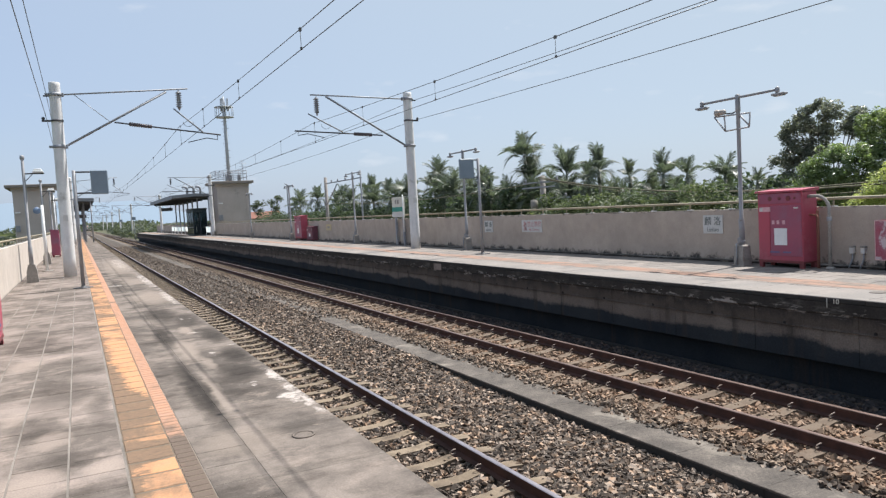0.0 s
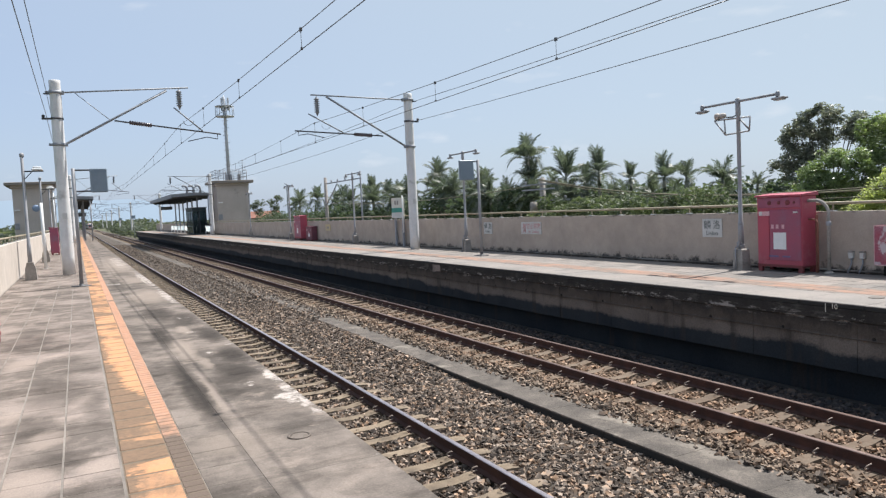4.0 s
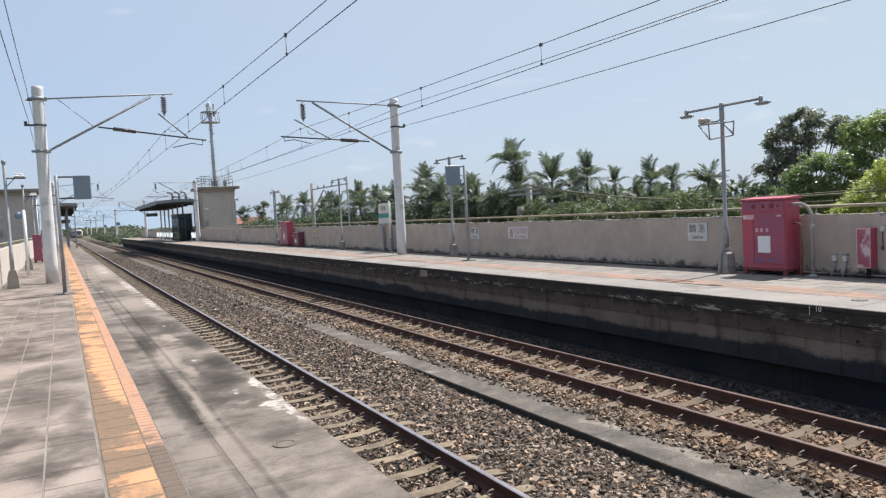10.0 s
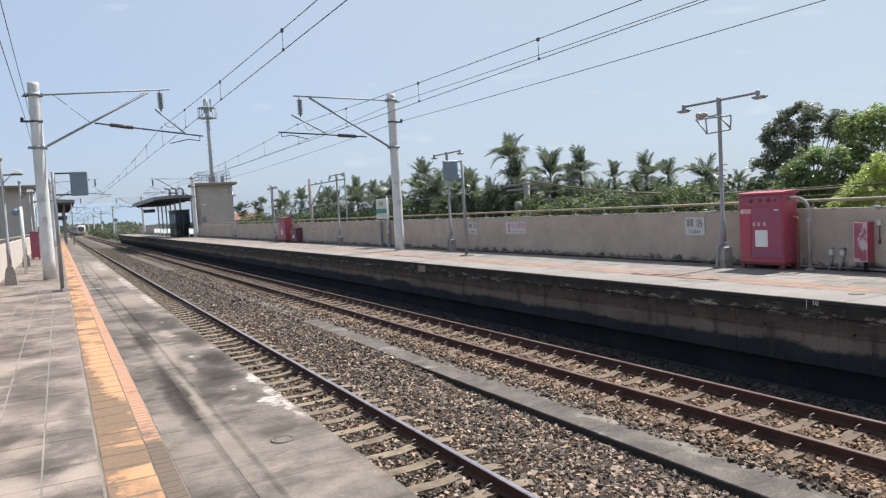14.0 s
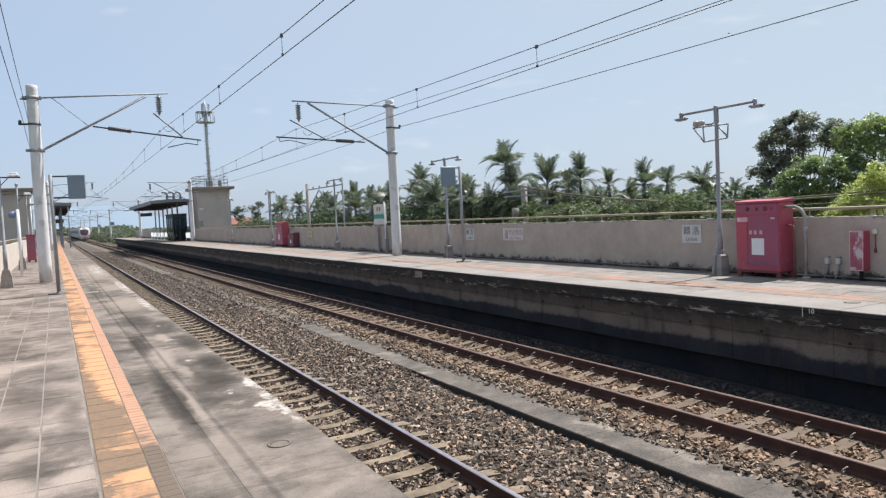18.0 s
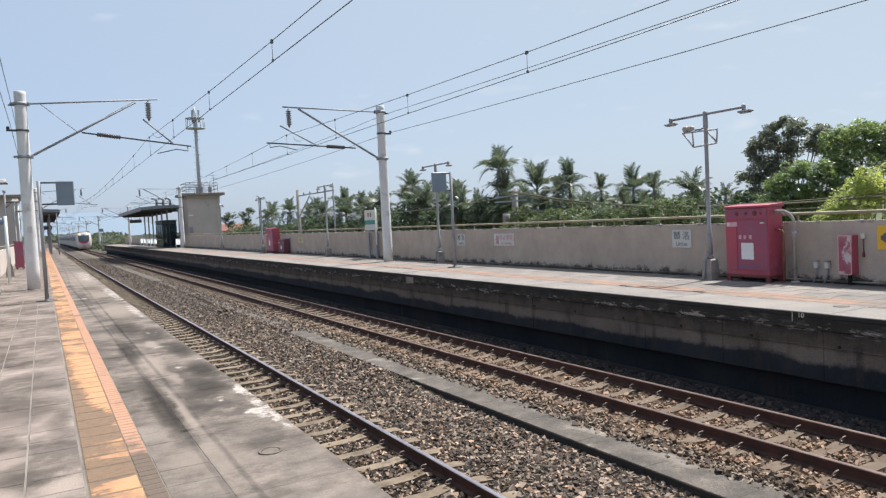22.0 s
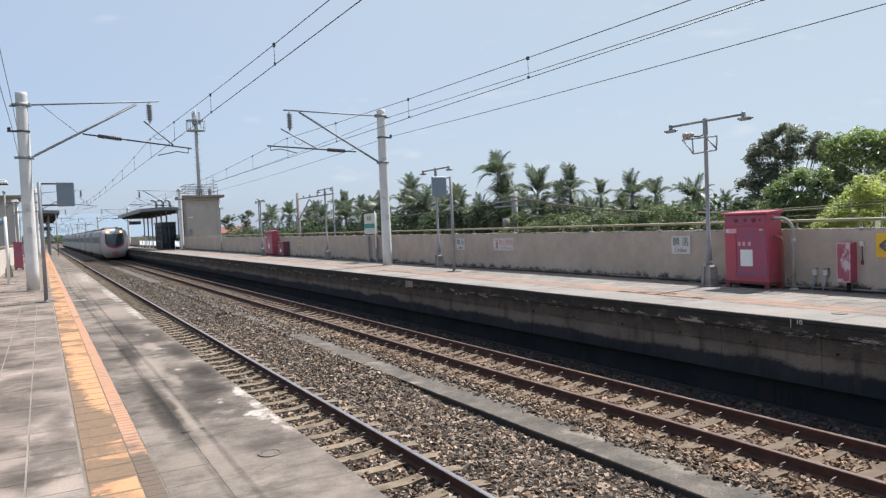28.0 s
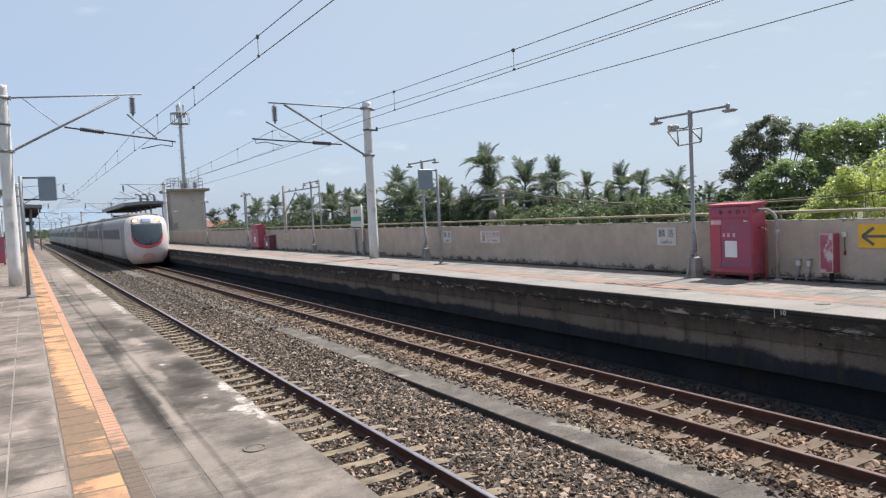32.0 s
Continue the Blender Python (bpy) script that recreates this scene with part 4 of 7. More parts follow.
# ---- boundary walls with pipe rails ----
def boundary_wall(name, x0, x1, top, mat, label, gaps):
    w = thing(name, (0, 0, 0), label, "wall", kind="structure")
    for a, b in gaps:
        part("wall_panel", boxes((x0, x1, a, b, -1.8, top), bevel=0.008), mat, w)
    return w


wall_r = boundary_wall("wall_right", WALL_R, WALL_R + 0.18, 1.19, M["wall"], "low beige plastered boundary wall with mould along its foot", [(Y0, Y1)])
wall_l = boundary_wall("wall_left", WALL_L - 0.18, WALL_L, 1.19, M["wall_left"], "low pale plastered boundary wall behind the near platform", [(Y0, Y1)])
for w, x in ((wall_r, WALL_R + 0.09), (wall_l, WALL_L - 0.09)):
    part("pipe_rail", pipe(bmesh.new(), [(x, Y0, 1.35), (x, Y1, 1.35)], 0.029, 10), M["galv_warm"], w, "weathered steel pipe rail")
    base = tube(bmesh.new(), (0, 0, 0.018), (0, 0, 0.15), 0.016, n=8)
    stem = len(base.faces)
    box(base, -0.05, 0.05, -0.055, 0.055, 0, 0.02)
    base.faces.ensure_lookup_table()
    for f in base.faces[stem:]:
        f.material_index = 1
    me = mesh_of(base, "rail_bracket", [M["galv_warm"], M["bright_plate"]])
    for i in range(95):
        shared("rail_bracket", me, w, pose(x, 3.0 + 1.22 * i - 10, 1.19))
part("skirting_pipe", pipe(bmesh.new(), [(WALL_R - 0.05, Y0, 0.05), (WALL_R - 0.05, Y1, 0.05)], 0.02, 8), M["skirting"], wall_r)


# ---- catenary poles ----
def cantilever(pole, s, x0, wires):
    """Bracket towards +x * s: top tube, brace, hanger insulator, registration tube and steady arm."""
    top, brace, ins_x, reg_x0, reg_x1, reg_z0, reg_z1, slant, tie = wires
    P = lambda d, z: (s * d, 0, z)
    bm = bmesh.new()
    tube(bm, P(0.15, 6.03), P(top[0], top[1]), 0.028, n=10)
    arm = part("top_tube", bm, M["galv"], pole)
    part("brace", tube(bmesh.new(), P(0.17, brace[0]), P(brace[1], brace[2]), 0.040, n=10), M["galv"], pole)
    # hanging insulator
    z = top[1] - 0.06
    prof = [(0.015, z)]
    for i in range(7):
        prof += [(0.06, z - 0.07 - 0.08 * i), (0.115, z - 0.10 - 0.08 * i), (0.06, z - 0.125 - 0.08 * i)]
    prof.append((0.015, z - 0.72))
    part("hanging_insulator", lathe(bmesh.new(), prof, 12, P(ins_x, 0)), M["insulator_grey"], arm, "grey ribbed porcelain insulator")
    zb = z - 0.70
    part("slant_tube", tube(bmesh.new(), P(*slant[0]), P(*slant[1]), 0.026, n=8), M["galv"], pole)
    if tie:
        part("tie_rod", tube(bmesh.new(), P(*tie[0]), P(*tie[1]), 0.012, n=6), M["galv"], pole)
    arc = [P(slant[0][0] * 0.5 + slant[1][0] * 0.5 + 0.18 * math.cos(a), slant[0][1] * 0.5 + slant[1][1] * 0.5 - 0.05 - 0.17 * math.sin(a)) for a in [math.pi * i / 8 for i in range(9)]]
    part("jumper_loop", pipe(bmesh.new(), arc, 0.008, 5), M["wire"], pole)
    # registration tube with its brown insulator
    a, b = Vector(P(reg_x0, reg_z0)), Vector(P(reg_x1 + 0.0, reg_z1))
    q0, q1 = a.lerp(b, 0.13), a.lerp(b, 0.34)
    bm = tube(bmesh.new(), a, q0, 0.026, n=8)
    tube(bm, q1, b, 0.026, n=8)
    reg = part("registration_tube", bm, M["dark_steel"], pole)
    length = (q1 - q0).length
    prof = [(0.02, 0.0)]
    for i in range(10):
        prof += [(0.055, length * (i + 0.1) / 10), (0.080, length * (i + 0.5) / 10), (0.055, length * (i + 0.9) / 10)]
    bm = lathe(bmesh.new(), prof + [(0.02, length)], 10)
    bmesh.ops.transform(bm, matrix=Matrix.Translation(q0) @ (q1 - q0).to_track_quat("Z", "Y").to_matrix().to_4x4(), verts=bm.verts)
    part("rod_insulator", bm, M["insulator"], reg, "brown ribbed porcelain insulator")
    # steady arm
    st = P(reg_x1 - 0.12, reg_z1 - 0.17)
    pts = [P(reg_x1 - 0.12, reg_z1), st, P(reg_x1 - 0.5, reg_z1 - 0.11), P(reg_x1 - 1.15, reg_z1 - 0.26)]
    part("steady_arm", pipe(bmesh.new(), pts, 0.016, 6), M["dark_steel"], reg)


def catenary_pole(x, y, s, wires, h, label):
    p = thing("catenary_pole", (x, y, 0), label, "catenary pole", "catenary poles along the platforms")
    prof = [(0.195, -0.0), (0.194, 0.6), (0.172, h - 0.1), (0.172, h), (0.15, h + 0.01)]
    part("shaft", lathe(bmesh.new(), prof, 20), M["concrete"], p)
    for z in (6.03, wires[1][0]):
        bm = lathe(bmesh.new(), [(0.178, z - 0.05), (0.200, z - 0.05), (0.200, z + 0.05), (0.178, z + 0.05)], 18)
        box(bm, 0.2 * s - 0.06, 0.2 * s + 0.06, -0.07, 0.07, z - 0.06, z + 0.06, bevel=0.01)
        box(bm, -0.2 * s - 0.10, -0.2 * s + 0.04, -0.04, 0.04, z - 0.04, z + 0.04, bevel=0.01)
        part("clamp_band", bm, M["galv"], p)
    bm = boxes((-0.42 * s - 0.03, -0.42 * s + 0.25, -0.03, 0.03, 5.14, 5.20) if s < 0 else (-0.45, -0.15, -0.03, 0.03, 5.14, 5.20))
    if s < 0:
        bm.free()
        bm = boxes((0.15, 0.42, -0.03, 0.03, 5.14, 5.20))
    lathe(bm, [(0.02, 5.20), (0.05, 5.22), (0.05, 5.28), (0.02, 5.30)], 10, (-0.40 * s, 0, 0))
    lathe(bm, [(0.165, 5.135), (0.195, 5.14), (0.195, 5.20), (0.165, 5.205)], 18)
    part("feeder_bracket", bm, M["dark_steel"], p)
    bm = boxes((0.15, 0.35, -0.03, 0.03, 5.96, 6.0) if s < 0 else (-0.35, -0.15, -0.03, 0.03, 5.96, 6.0))
    part("upper_bracket", bm, M["dark_steel"], p)
    part("pole_plate", boxes((-0.07, 0.07, -0.202, -0.180, 1.85, 2.05)), M["sign_white"], p)
    cantilever(p, s, 0, wires)
    return p


WIRES_R = ((4.02, 6.11), (4.16, 3.42, 6.06), 3.80, 1.16, 4.70, 4.58, 4.76, ((4.15, 5.40), (2.80, 4.70)), None)
WIRES_L = ((4.18, 6.33), (4.32, 3.45, 6.2), 3.86, 1.72, 5.22, 5.13, 4.69, ((3.66, 5.62), (4.60, 4.80)), ((0.55, 6.05), (1.60, 5.14)))
POLE_YS = (-23.8, 26.2, 76.2, 126.2)
for y in POLE_YS:
    catenary_pole(12.2 if y < 50 else 12.5, y, -1, WIRES_R, 6.27, "grey concrete catenary pole with a bracket over the far track")
    catenary_pole(-0.31, y + 0.6, 1, WIRES_L, 6.42, "grey concrete catenary pole with a bracket over the near track")
# poles further down the line
for i in range(5):
    for x, s, w in ((11.2, -1, WIRES_R), (0.2, 1, WIRES_L)):
        catenary_pole(x, 176.2 + 50 * i, s, w, 6.3, "distant grey catenary pole beside the line")


# ---- overhead wires ----
def wire(name, pts, r, label, group):
    return tagged(new(name, mesh_of(pipe(bmesh.new(), pts, r, 6), name, M["wire"])), label, "overhead wire", group, "structure")


def span_points(x, z_sup, z_mid, y_from, sup, step, x_zig=0.0):
    """A sagging wire over supports every 50 m at heights z_sup, with its lowest points in between."""
    pts = []
    y = y_from
    while y <= 420:
        u = ((y - sup) / 50.0) % 1.0
        k = (2 * u - 1) ** 2
        pts.append((x, y, z_mid + (z_sup - z_mid) * k))
        y += step
    return pts


def catenary(x, sup, zm_sup, zm_mid, zc, tag):
    mess = span_points(x, zm_sup, zm_mid, sup - 50, sup, 5.0)
    top_wire = wire("messenger_wire", mess, 0.0075, "thin dark messenger wire sagging over the " + tag, "overhead line")
    wire("contact_wire", [(x, sup - 50, zc), (x, 420, zc)], 0.0075, "straight copper contact wire over the " + tag, "overhead line")
    y = sup - 45.4
    while y < 180:
        bm = bmesh.new()
        u = ((y - sup) / 50.0) % 1.0
        z = zm_mid + (zm_sup - zm_mid) * (2 * u - 1) ** 2
        tube(bm, (x, y, zc), (x, y, z), 0.005, n=5)
        box(bm, x - 0.018, x + 0.018, y - 0.03, y + 0.03, z - 0.035, z + 0.025)
        box(bm, x - 0.014, x + 0.014, y - 0.022, y + 0.022, zc - 0.01, zc + 0.035)
        part("dropper", bm, M["wire"], top_wire)
        y += 5.02


catenary(8.2, 26.2, 5.03, 4.60, 4.29, "far track")
catenary(3.5, 26.8, 4.98, 4.60, 4.33, "near track")
for x, zs, zm, tag in ((12.5, 5.98, 5.72, "far"), (12.55, 5.2, 4.96, "far"), (-0.62, 5.28, 5.0, "near"), (-0.56, 6.0, 5.75, "near")):
    wire("feeder_wire", span_points(x, zs, zm, -23.8, 26.2, 5.0), 0.009, "thin grey feeder wire along the %s poles" % tag, "feeder wires")


# ---- lamps, posts and cabinets on the platforms ----
def platform_lamp(x, y, label, camera_box=True):
    p = thing("platform_lamp", (x, y, 0), label, "lamp post", "lamp posts on the platforms")
    bm = bmesh.new()
    v0 = [bm.verts.new((a * 0.128, b * 0.128, 0)) for a, b in ((-1, -1), (1, -1), (1, 1), (-1, 1))]
    v1 = [bm.verts.new((a * 0.112, b * 0.112, 0.42)) for a, b in ((-1, -1), (1, -1), (1, 1), (-1, 1))]
    v2 = [bm.verts.new((a * 0.085, b * 0.085, 0.45)) for a, b in ((-1, -1), (1, -1), (1, 1), (-1, 1))]
    for a, b in ((v0, v1), (v1, v2)):
        for i in range(4):
            bm.faces.new((a[i], a[(i + 1) % 4], b[(i + 1) % 4], b[i]))
    bm.faces.new(v2)
    box(bm, -0.15, 0.15, -0.15, 0.15, 0.0, 0.025, bevel=0.006)
    part("plinth", bm, M["plinth"], p, "worn concrete plinth")
    part("post", lathe(bmesh.new(), [(0.062, 0.44), (0.058, 1.0), (0.043, 1.02), (0.040, 3.26), (0.052, 3.28), (0.052, 3.62), (0.02, 3.64)], 14), M["grey_paint"], p)
    bm = lathe(bmesh.new(), [(0.07, 0.45), (0.07, 0.53), (0.058, 0.55)], 14)
    box(bm, -0.10, -0.05, -0.04, 0.04, 0.50, 0.60, bevel=0.006)
    part("collar", bm, M["grey_paint"], p)
    part("cross_arm", tube(bmesh.new(), (0, -0.98, 3.57), (0, 0.98, 3.57), 0.028, n=10), M["grey_paint"], p)
    for s in (-1, 1):
        bm = boxes((-0.07, 0.07, s * 0.98 - 0.17, s * 0.98 + 0.13, 3.46, 3.50), bevel=0.012)
        box(bm, -0.05, 0.05, s * 0.98 - 0.13, s * 0.98 + 0.09, 3.445, 3.462)
        lathe(bm, [(0.035, 3.50), (0.045, 3.54), (0.045, 3.60), (0.02, 3.63)], 10, (0, s * 0.96, 0))
        head_part = part("lamp_head", bm, M["grey_paint"], p, "small floodlight head")
        part("lens", boxes((-0.045, 0.045, s * 0.98 - 0.12, s * 0.98 + 0.08, 3.438, 3.444)), M["sign_white"], head_part)
    if camera_box:
        bm = bmesh.new()
        for a, b in (((0, -0.30, 3.21), (0, 0.63, 3.24)), ((0, -0.27, 2.92), (0, 0.34, 2.90)), ((0, -0.30, 3.21), (0, -0.27, 2.92)),
                     ((0, 0.63, 3.24), (0, 0.34, 2.90)), ((0, 0.36, 3.22), (0, 0.34, 2.90)), ((0, -0.02, 3.21), (0, -0.27, 2.95))):
            tube(bm, a, b, 0.018, n=6)
        bracket = part("bracket", bm, M["grey_paint"], p, "bracket of slotted steel angle")
        # white rods on the angle imitate the light seen through its slots
        slots = bmesh.new()
        for a, b in (((0, -0.27, 3.21), (0, 0.60, 3.24)), ((0, -0.24, 2.92), (0, 0.31, 2.90)), ((0, 0.60, 3.20), (0, 0.36, 2.93)), ((0, 0.36, 3.19), (0, 0.34, 2.94))):
            a, b = Vector(a), Vector(b)
            n = int((b - a).length / 0.052)
            for i in range(n):
                q = a.lerp(b, (i + 0.5) / n)
                tube(slots, q - (b - a) * 0.27 / n - Vector((0.0165, 0, 0)), q + (b - a) * 0.27 / n - Vector((0.0165, 0, 0)), 0.007, n=5)
        part("slots", slots, M["white"], bracket, "white rods painted as bright slots in the angle")
        bm = lathe(bmesh.new(), [(0.02, 0.32), (0.055, 0.35), (0.062, 0.45), (0.045, 0.48)], 12, (0, 0, 3.315), "y")
        lathe(bm, [(0.03, 0.47), (0.07, 0.51), (0.078, 0.57), (0.04, 0.58)], 12, (0, 0, 3.315), "y")
        part("loudspeaker", bm, M["loudspeaker"], p, "grey and cream horn loudspeaker")
        part("cable", pipe(bmesh.new(), [(0, 0.0, 3.30), (0, 0.14, 3.26), (0, 0.3, 3.27)], 0.014, 6), M["dark_steel"], p)
    bm = bmesh.new()
    pipe(bm, [(-0.09, 0.0, 0.5), (-0.15, 0.02, 0.47), (-0.16, 0.02, 0.03)], 0.018, 6)
    part("conduit", bm, M["galv"], p)
    return p


for i, y in enumerate((10.55, 22.6, 34.2, 46.4, 58.5)):
    platform_lamp(12.6, y, "tall grey two-headed lamp post on a concrete plinth", i == 0)


def side_lamp(x, y, label):
    p = thing("platform_lamp", (x, y, 0), label, "lamp post", "lamp posts on the platforms")
    bm = prism(bmesh.new(), [(-0.165, 0), (0.165, 0), (0.145, 0.35), (0.09, 0.55), (-0.09, 0.55), (-0.145, 0.35)], -0.14, 0.14)
    part("plinth", bm, M["plinth"], p, "worn tapered concrete plinth")
    part("post", lathe(bmesh.new(), [(0.062, 0.55), (0.058, 1.1), (0.045, 1.12), (0.042, 3.88), (0.02, 3.90)], 14), M["grey_paint"], p)
    part("cap", lathe(bmesh.new(), [(0.055, 3.80), (0.065, 3.82), (0.065, 3.90), (0.03, 3.93)], 12), M["grey_paint"], p)
    part("arm", boxes((0.03, 0.56, -0.025, 0.025, 3.34, 3.38), bevel=0.004), M["dark_steel"], p)
    part("strut", tube(bmesh.new(), (0.03, 0, 3.12), (0.24, 0, 3.34), 0.014, n=6), M["dark_steel"], p)
    bm = boxes((0.24, 0.54, -0.14, 0.14, 3.38, 3.44), (0.28, 0.50, -0.11, 0.11, 3.44, 3.50), bevel=0.012)
    part("lamp_head", bm, M["white"], p, "flat white floodlight head")
    return p


for y in (25.4, 37.6, 49.8, 62.0):
    side_lamp(-1.34, y, "grey lamp post with one arm beside the near wall")


def panel_post(x, y, label, s, x_pan, w):
    """A slim post with a floor plate and a flat blue-grey panel on two short arms."""
    p = thing("panel_post", (x, y, 0), label, "signal panel", "panel posts")
    part("floor_plate", lathe(bmesh.new(), [(0.25, 0.0), (0.25, 0.015), (0.06, 0.022), (0.06, 0.06)], 18), M["dark_steel"], p)
    part("post", lathe(bmesh.new(), [(0.048, 0.02), (0.045, 3.12), (0.02, 3.13)], 12), M["grey_paint"], p)
    for z in (3.08, 2.52):
        part("arm", tube(bmesh.new(), (0, 0, z), (x_pan, 0, z), 0.022, n=8), M["dark_steel"], p)
    part("panel", boxes((x_pan - w / 2, x_pan + w / 2, -0.05, 0.05, 2.48, 3.12), bevel=0.02), M["panel"], p, "plain blue-grey back of a panel")
    return p


panel_post(11.76, 20.1, "slim grey post that holds a blue-grey panel above the far platform", -1, -0.44, 0.52)
panel_post(0.03, 21.2, "slim grey post that holds a blue-grey panel above the near platform", 1, 0.60, 0.42)


def red_cabinet(x, y0, y1, back, s, label, coat="red", faded="red_dark"):
    """A tall red steel cabinet on short legs; its door faces -x * s."""
    p = thing("red_cabinet", (x, (y0 + y1) / 2, 0), label, "equipment cabinet", "red cabinets")
    d, w = back * s, (y1 - y0) / 2
    X = lambda a, b: (min(a * s, b * s), max(a * s, b * s))
    part("body", boxes((*X(0.0, back), -w, w, 0.13, 1.52), bevel=0.008), M[coat], p)
    bm = bmesh.new()
    pr = [(-0.05 * s, 1.525), (-0.05 * s, 1.557), (d + 0.03 * s, 1.592), (d + 0.03 * s, 1.525)]
    prism(bm, pr, -w - 0.03, w + 0.03)
    part("roof", bm, M[coat], p, "sloping red lid")
    part("header_panel", boxes((*X(-0.012, 0.0), -w + 0.03, w - 0.03, 1.30, 1.50), bevel=0.003), M[faded], p)
    door = part("door", boxes((*X(-0.016, 0.0), -w + 0.02, w - 0.30, 0.24, 1.26), bevel=0.004), M[faded], p, "faded purplish-red door")
    part("door", boxes((*X(-0.014, 0.0), w - 0.285, w - 0.02, 0.24, 1.26), bevel=0.004), M[coat], p)
    part("notice", boxes((*X(-0.022, -0.018), -0.17, 0.12, 0.46, 0.80)), M["white"], door, "white paper notice")
    name_plate = part("plate", boxes((*X(-0.022, -0.012), w - 0.31, w - 0.05, 1.14, 1.23)), M["sign_pink"], p)
    part("logo", boxes((*X(-0.026, -0.020), w - 0.13, w - 0.06, 1.145, 1.225)), M["sign_white"], name_plate)
    for i, yy in enumerate((0.14, 0.03, -0.10)):
        part("letter_mark", boxes((*X(-0.021, -0.0165), yy - 0.03, yy + 0.03, 0.88, 0.96)), M["sign_pink"], door)
    part("door_latch", boxes((*X(-0.05, -0.01), -w + 0.08, -w + 0.16, 1.19, 1.22), bevel=0.004), M["sign_white"], door)
    for yy, k in ((w - 0.30, 0.045), (w - 0.52, 0.035), (-w + 0.30, 0.05), (-w + 0.16, 0.025)):
        bm = lathe(bmesh.new(), [(0.005, -0.019), (k, -0.019), (k, -0.012)], 14, (0, yy, 1.40), "x")
        if s < 0:
            bmesh.ops.scale(bm, vec=(-1, 1, 1), verts=bm.verts)
            bmesh.ops.reverse_faces(bm, faces=bm.faces)
        part("vent", bm, M["rust_red"], p, "dark round mark on the header")
    for yy, k in ((0.12, 0.11), (-0.16, 0.09)):
        part("scuff", boxes((*X(-0.019, -0.015), yy - k, yy + k, 0.30, 0.335)), M["blue_scuff"], door, "bluish scuff on the lower door")
    part("base_frame", boxes((*X(-0.01, back), -w + 0.005, w - 0.005, 0.10, 0.15)), M["rust_red"], p)
    for a in (0.03, back - 0.06):
        for b in (-w + 0.05, w - 0.05):
            part("leg", boxes((*X(a - 0.03, a + 0.03), b - 0.045, b + 0.045, 0, 0.11)), M["rust_red"], p)
    return p


red_cabinet(12.60, 9.11, 10.13, 0.44, 1, "tall faded red steel cabinet on short legs against the wall")
red_cabinet(12.62, 44.1, 45.6, 0.42, 1, "distant red steel cabinet beside the beige wall")
red_cabinet(-1.07, 10.9, 12.0, 0.60, -1, "red steel cabinet on the near platform")
red_cabinet(-0.96, 46.2, 47.3, 0.42, -1, "dark red cabinet beyond the catenary pole", "red_dark", "red_dark")
red_cabinet(12.72, 42.1, 43.3, 0.33, 1, "low dark red box beside the distant cabinet", "red_maroon", "red_maroon").scale = (1, 1, 0.56)

# conduit with a swan neck that enters the red cabinet, and a rusty post beside it
sw = thing("conduit_pipe", (12.78, 8.68, 0), "grey steel conduit bent over into the red cabinet", "conduit pipe")
bend = [(0, 0, 0.0), (0, 0, 1.16)] + [(0, 0.26 - 0.26 * math.cos(a), 1.16 + 0.26 * math.sin(a)) for a in [math.pi / 2 * i / 6 for i in range(1, 7)]] + [(0, 0.52, 1.42)]
part("pipe", pipe(bmesh.new(), bend, 0.032, 12), M["plinth"], sw)
bm = lathe(bmesh.new(), [(0.043, 0.93), (0.047, 0.94), (0.047, 1.0), (0.043, 1.01)], 14)
part("coupling", bm, M["galv"], sw)
part("foot", lathe(bmesh.new(), [(0.09, 0), (0.085, 0.03), (0.06, 0.05)], 14), M["plinth"], sw)
rp = thing("rusty_post", (12.86, 8.98, 0), "rust-red steel post with a short bent pipe", "post")
part("post", boxes((-0.02, 0.02, -0.02, 0.02, 0, 1.14), bevel=0.005), M["rust_orange"], rp)
part("pipe", pipe(bmesh.new(), [(-0.05, -0.05, 0.02), (-0.05, -0.05, 0.98), (-0.05, -0.02, 1.04), (-0.05, 0.13, 1.06)], 0.02, 8), M["rust_orange"], rp)

# hose box on the wall
hb = thing("hose_box", (WALL_R, 7.75, 0.20), "peeling red and white fire hose box on the wall", "fire box")
part("case", boxes((-0.20, 0.0, -0.125, 0.125, 0.0, 0.73), bevel=0.008), M["red"], hb)
hose_door = part("door", boxes((-0.225, -0.20, -0.125, 0.125, 0.01, 0.72), bevel=0.004), M["peeling"], hb, "door with peeling white and red paint")
part("door_frame", boxes((-0.23, -0.22, -0.125, 0.125, 0.71, 0.73), (-0.23, -0.22, -0.125, 0.125, 0.0, 0.015), (-0.23, -0.22, 0.113, 0.125, 0.015, 0.71), (-0.23, -0.22, -0.125, -0.113, 0.015, 0.71)), M["rim_pink"], hose_door)
# added black block for the shadow below the box, which hangs on the wall
part("shade_block", boxes((-0.09, -0.05, -0.03, 0.03, -0.20, 0.0)), M["near_black"], hb)
ts = thing("wall_switch", (WALL_R, 7.52, 0.86), "small cream switch box with a hanging cable on the wall", "switch")
part("box", boxes((-0.05, 0.0, -0.035, 0.035, 0, 0.09), bevel=0.006), M["cream"], ts)
part("cable", pipe(bmesh.new(), [(-0.015, 0, 0), (-0.015, 0.005, -0.12), (-0.015, -0.005, -0.26)], 0.008, 6), M["dark_steel"], ts)
part("hook", boxes((-0.03, -0.01, -0.02, 0.02, -0.34, -0.26)), M["rust_red"], ts)
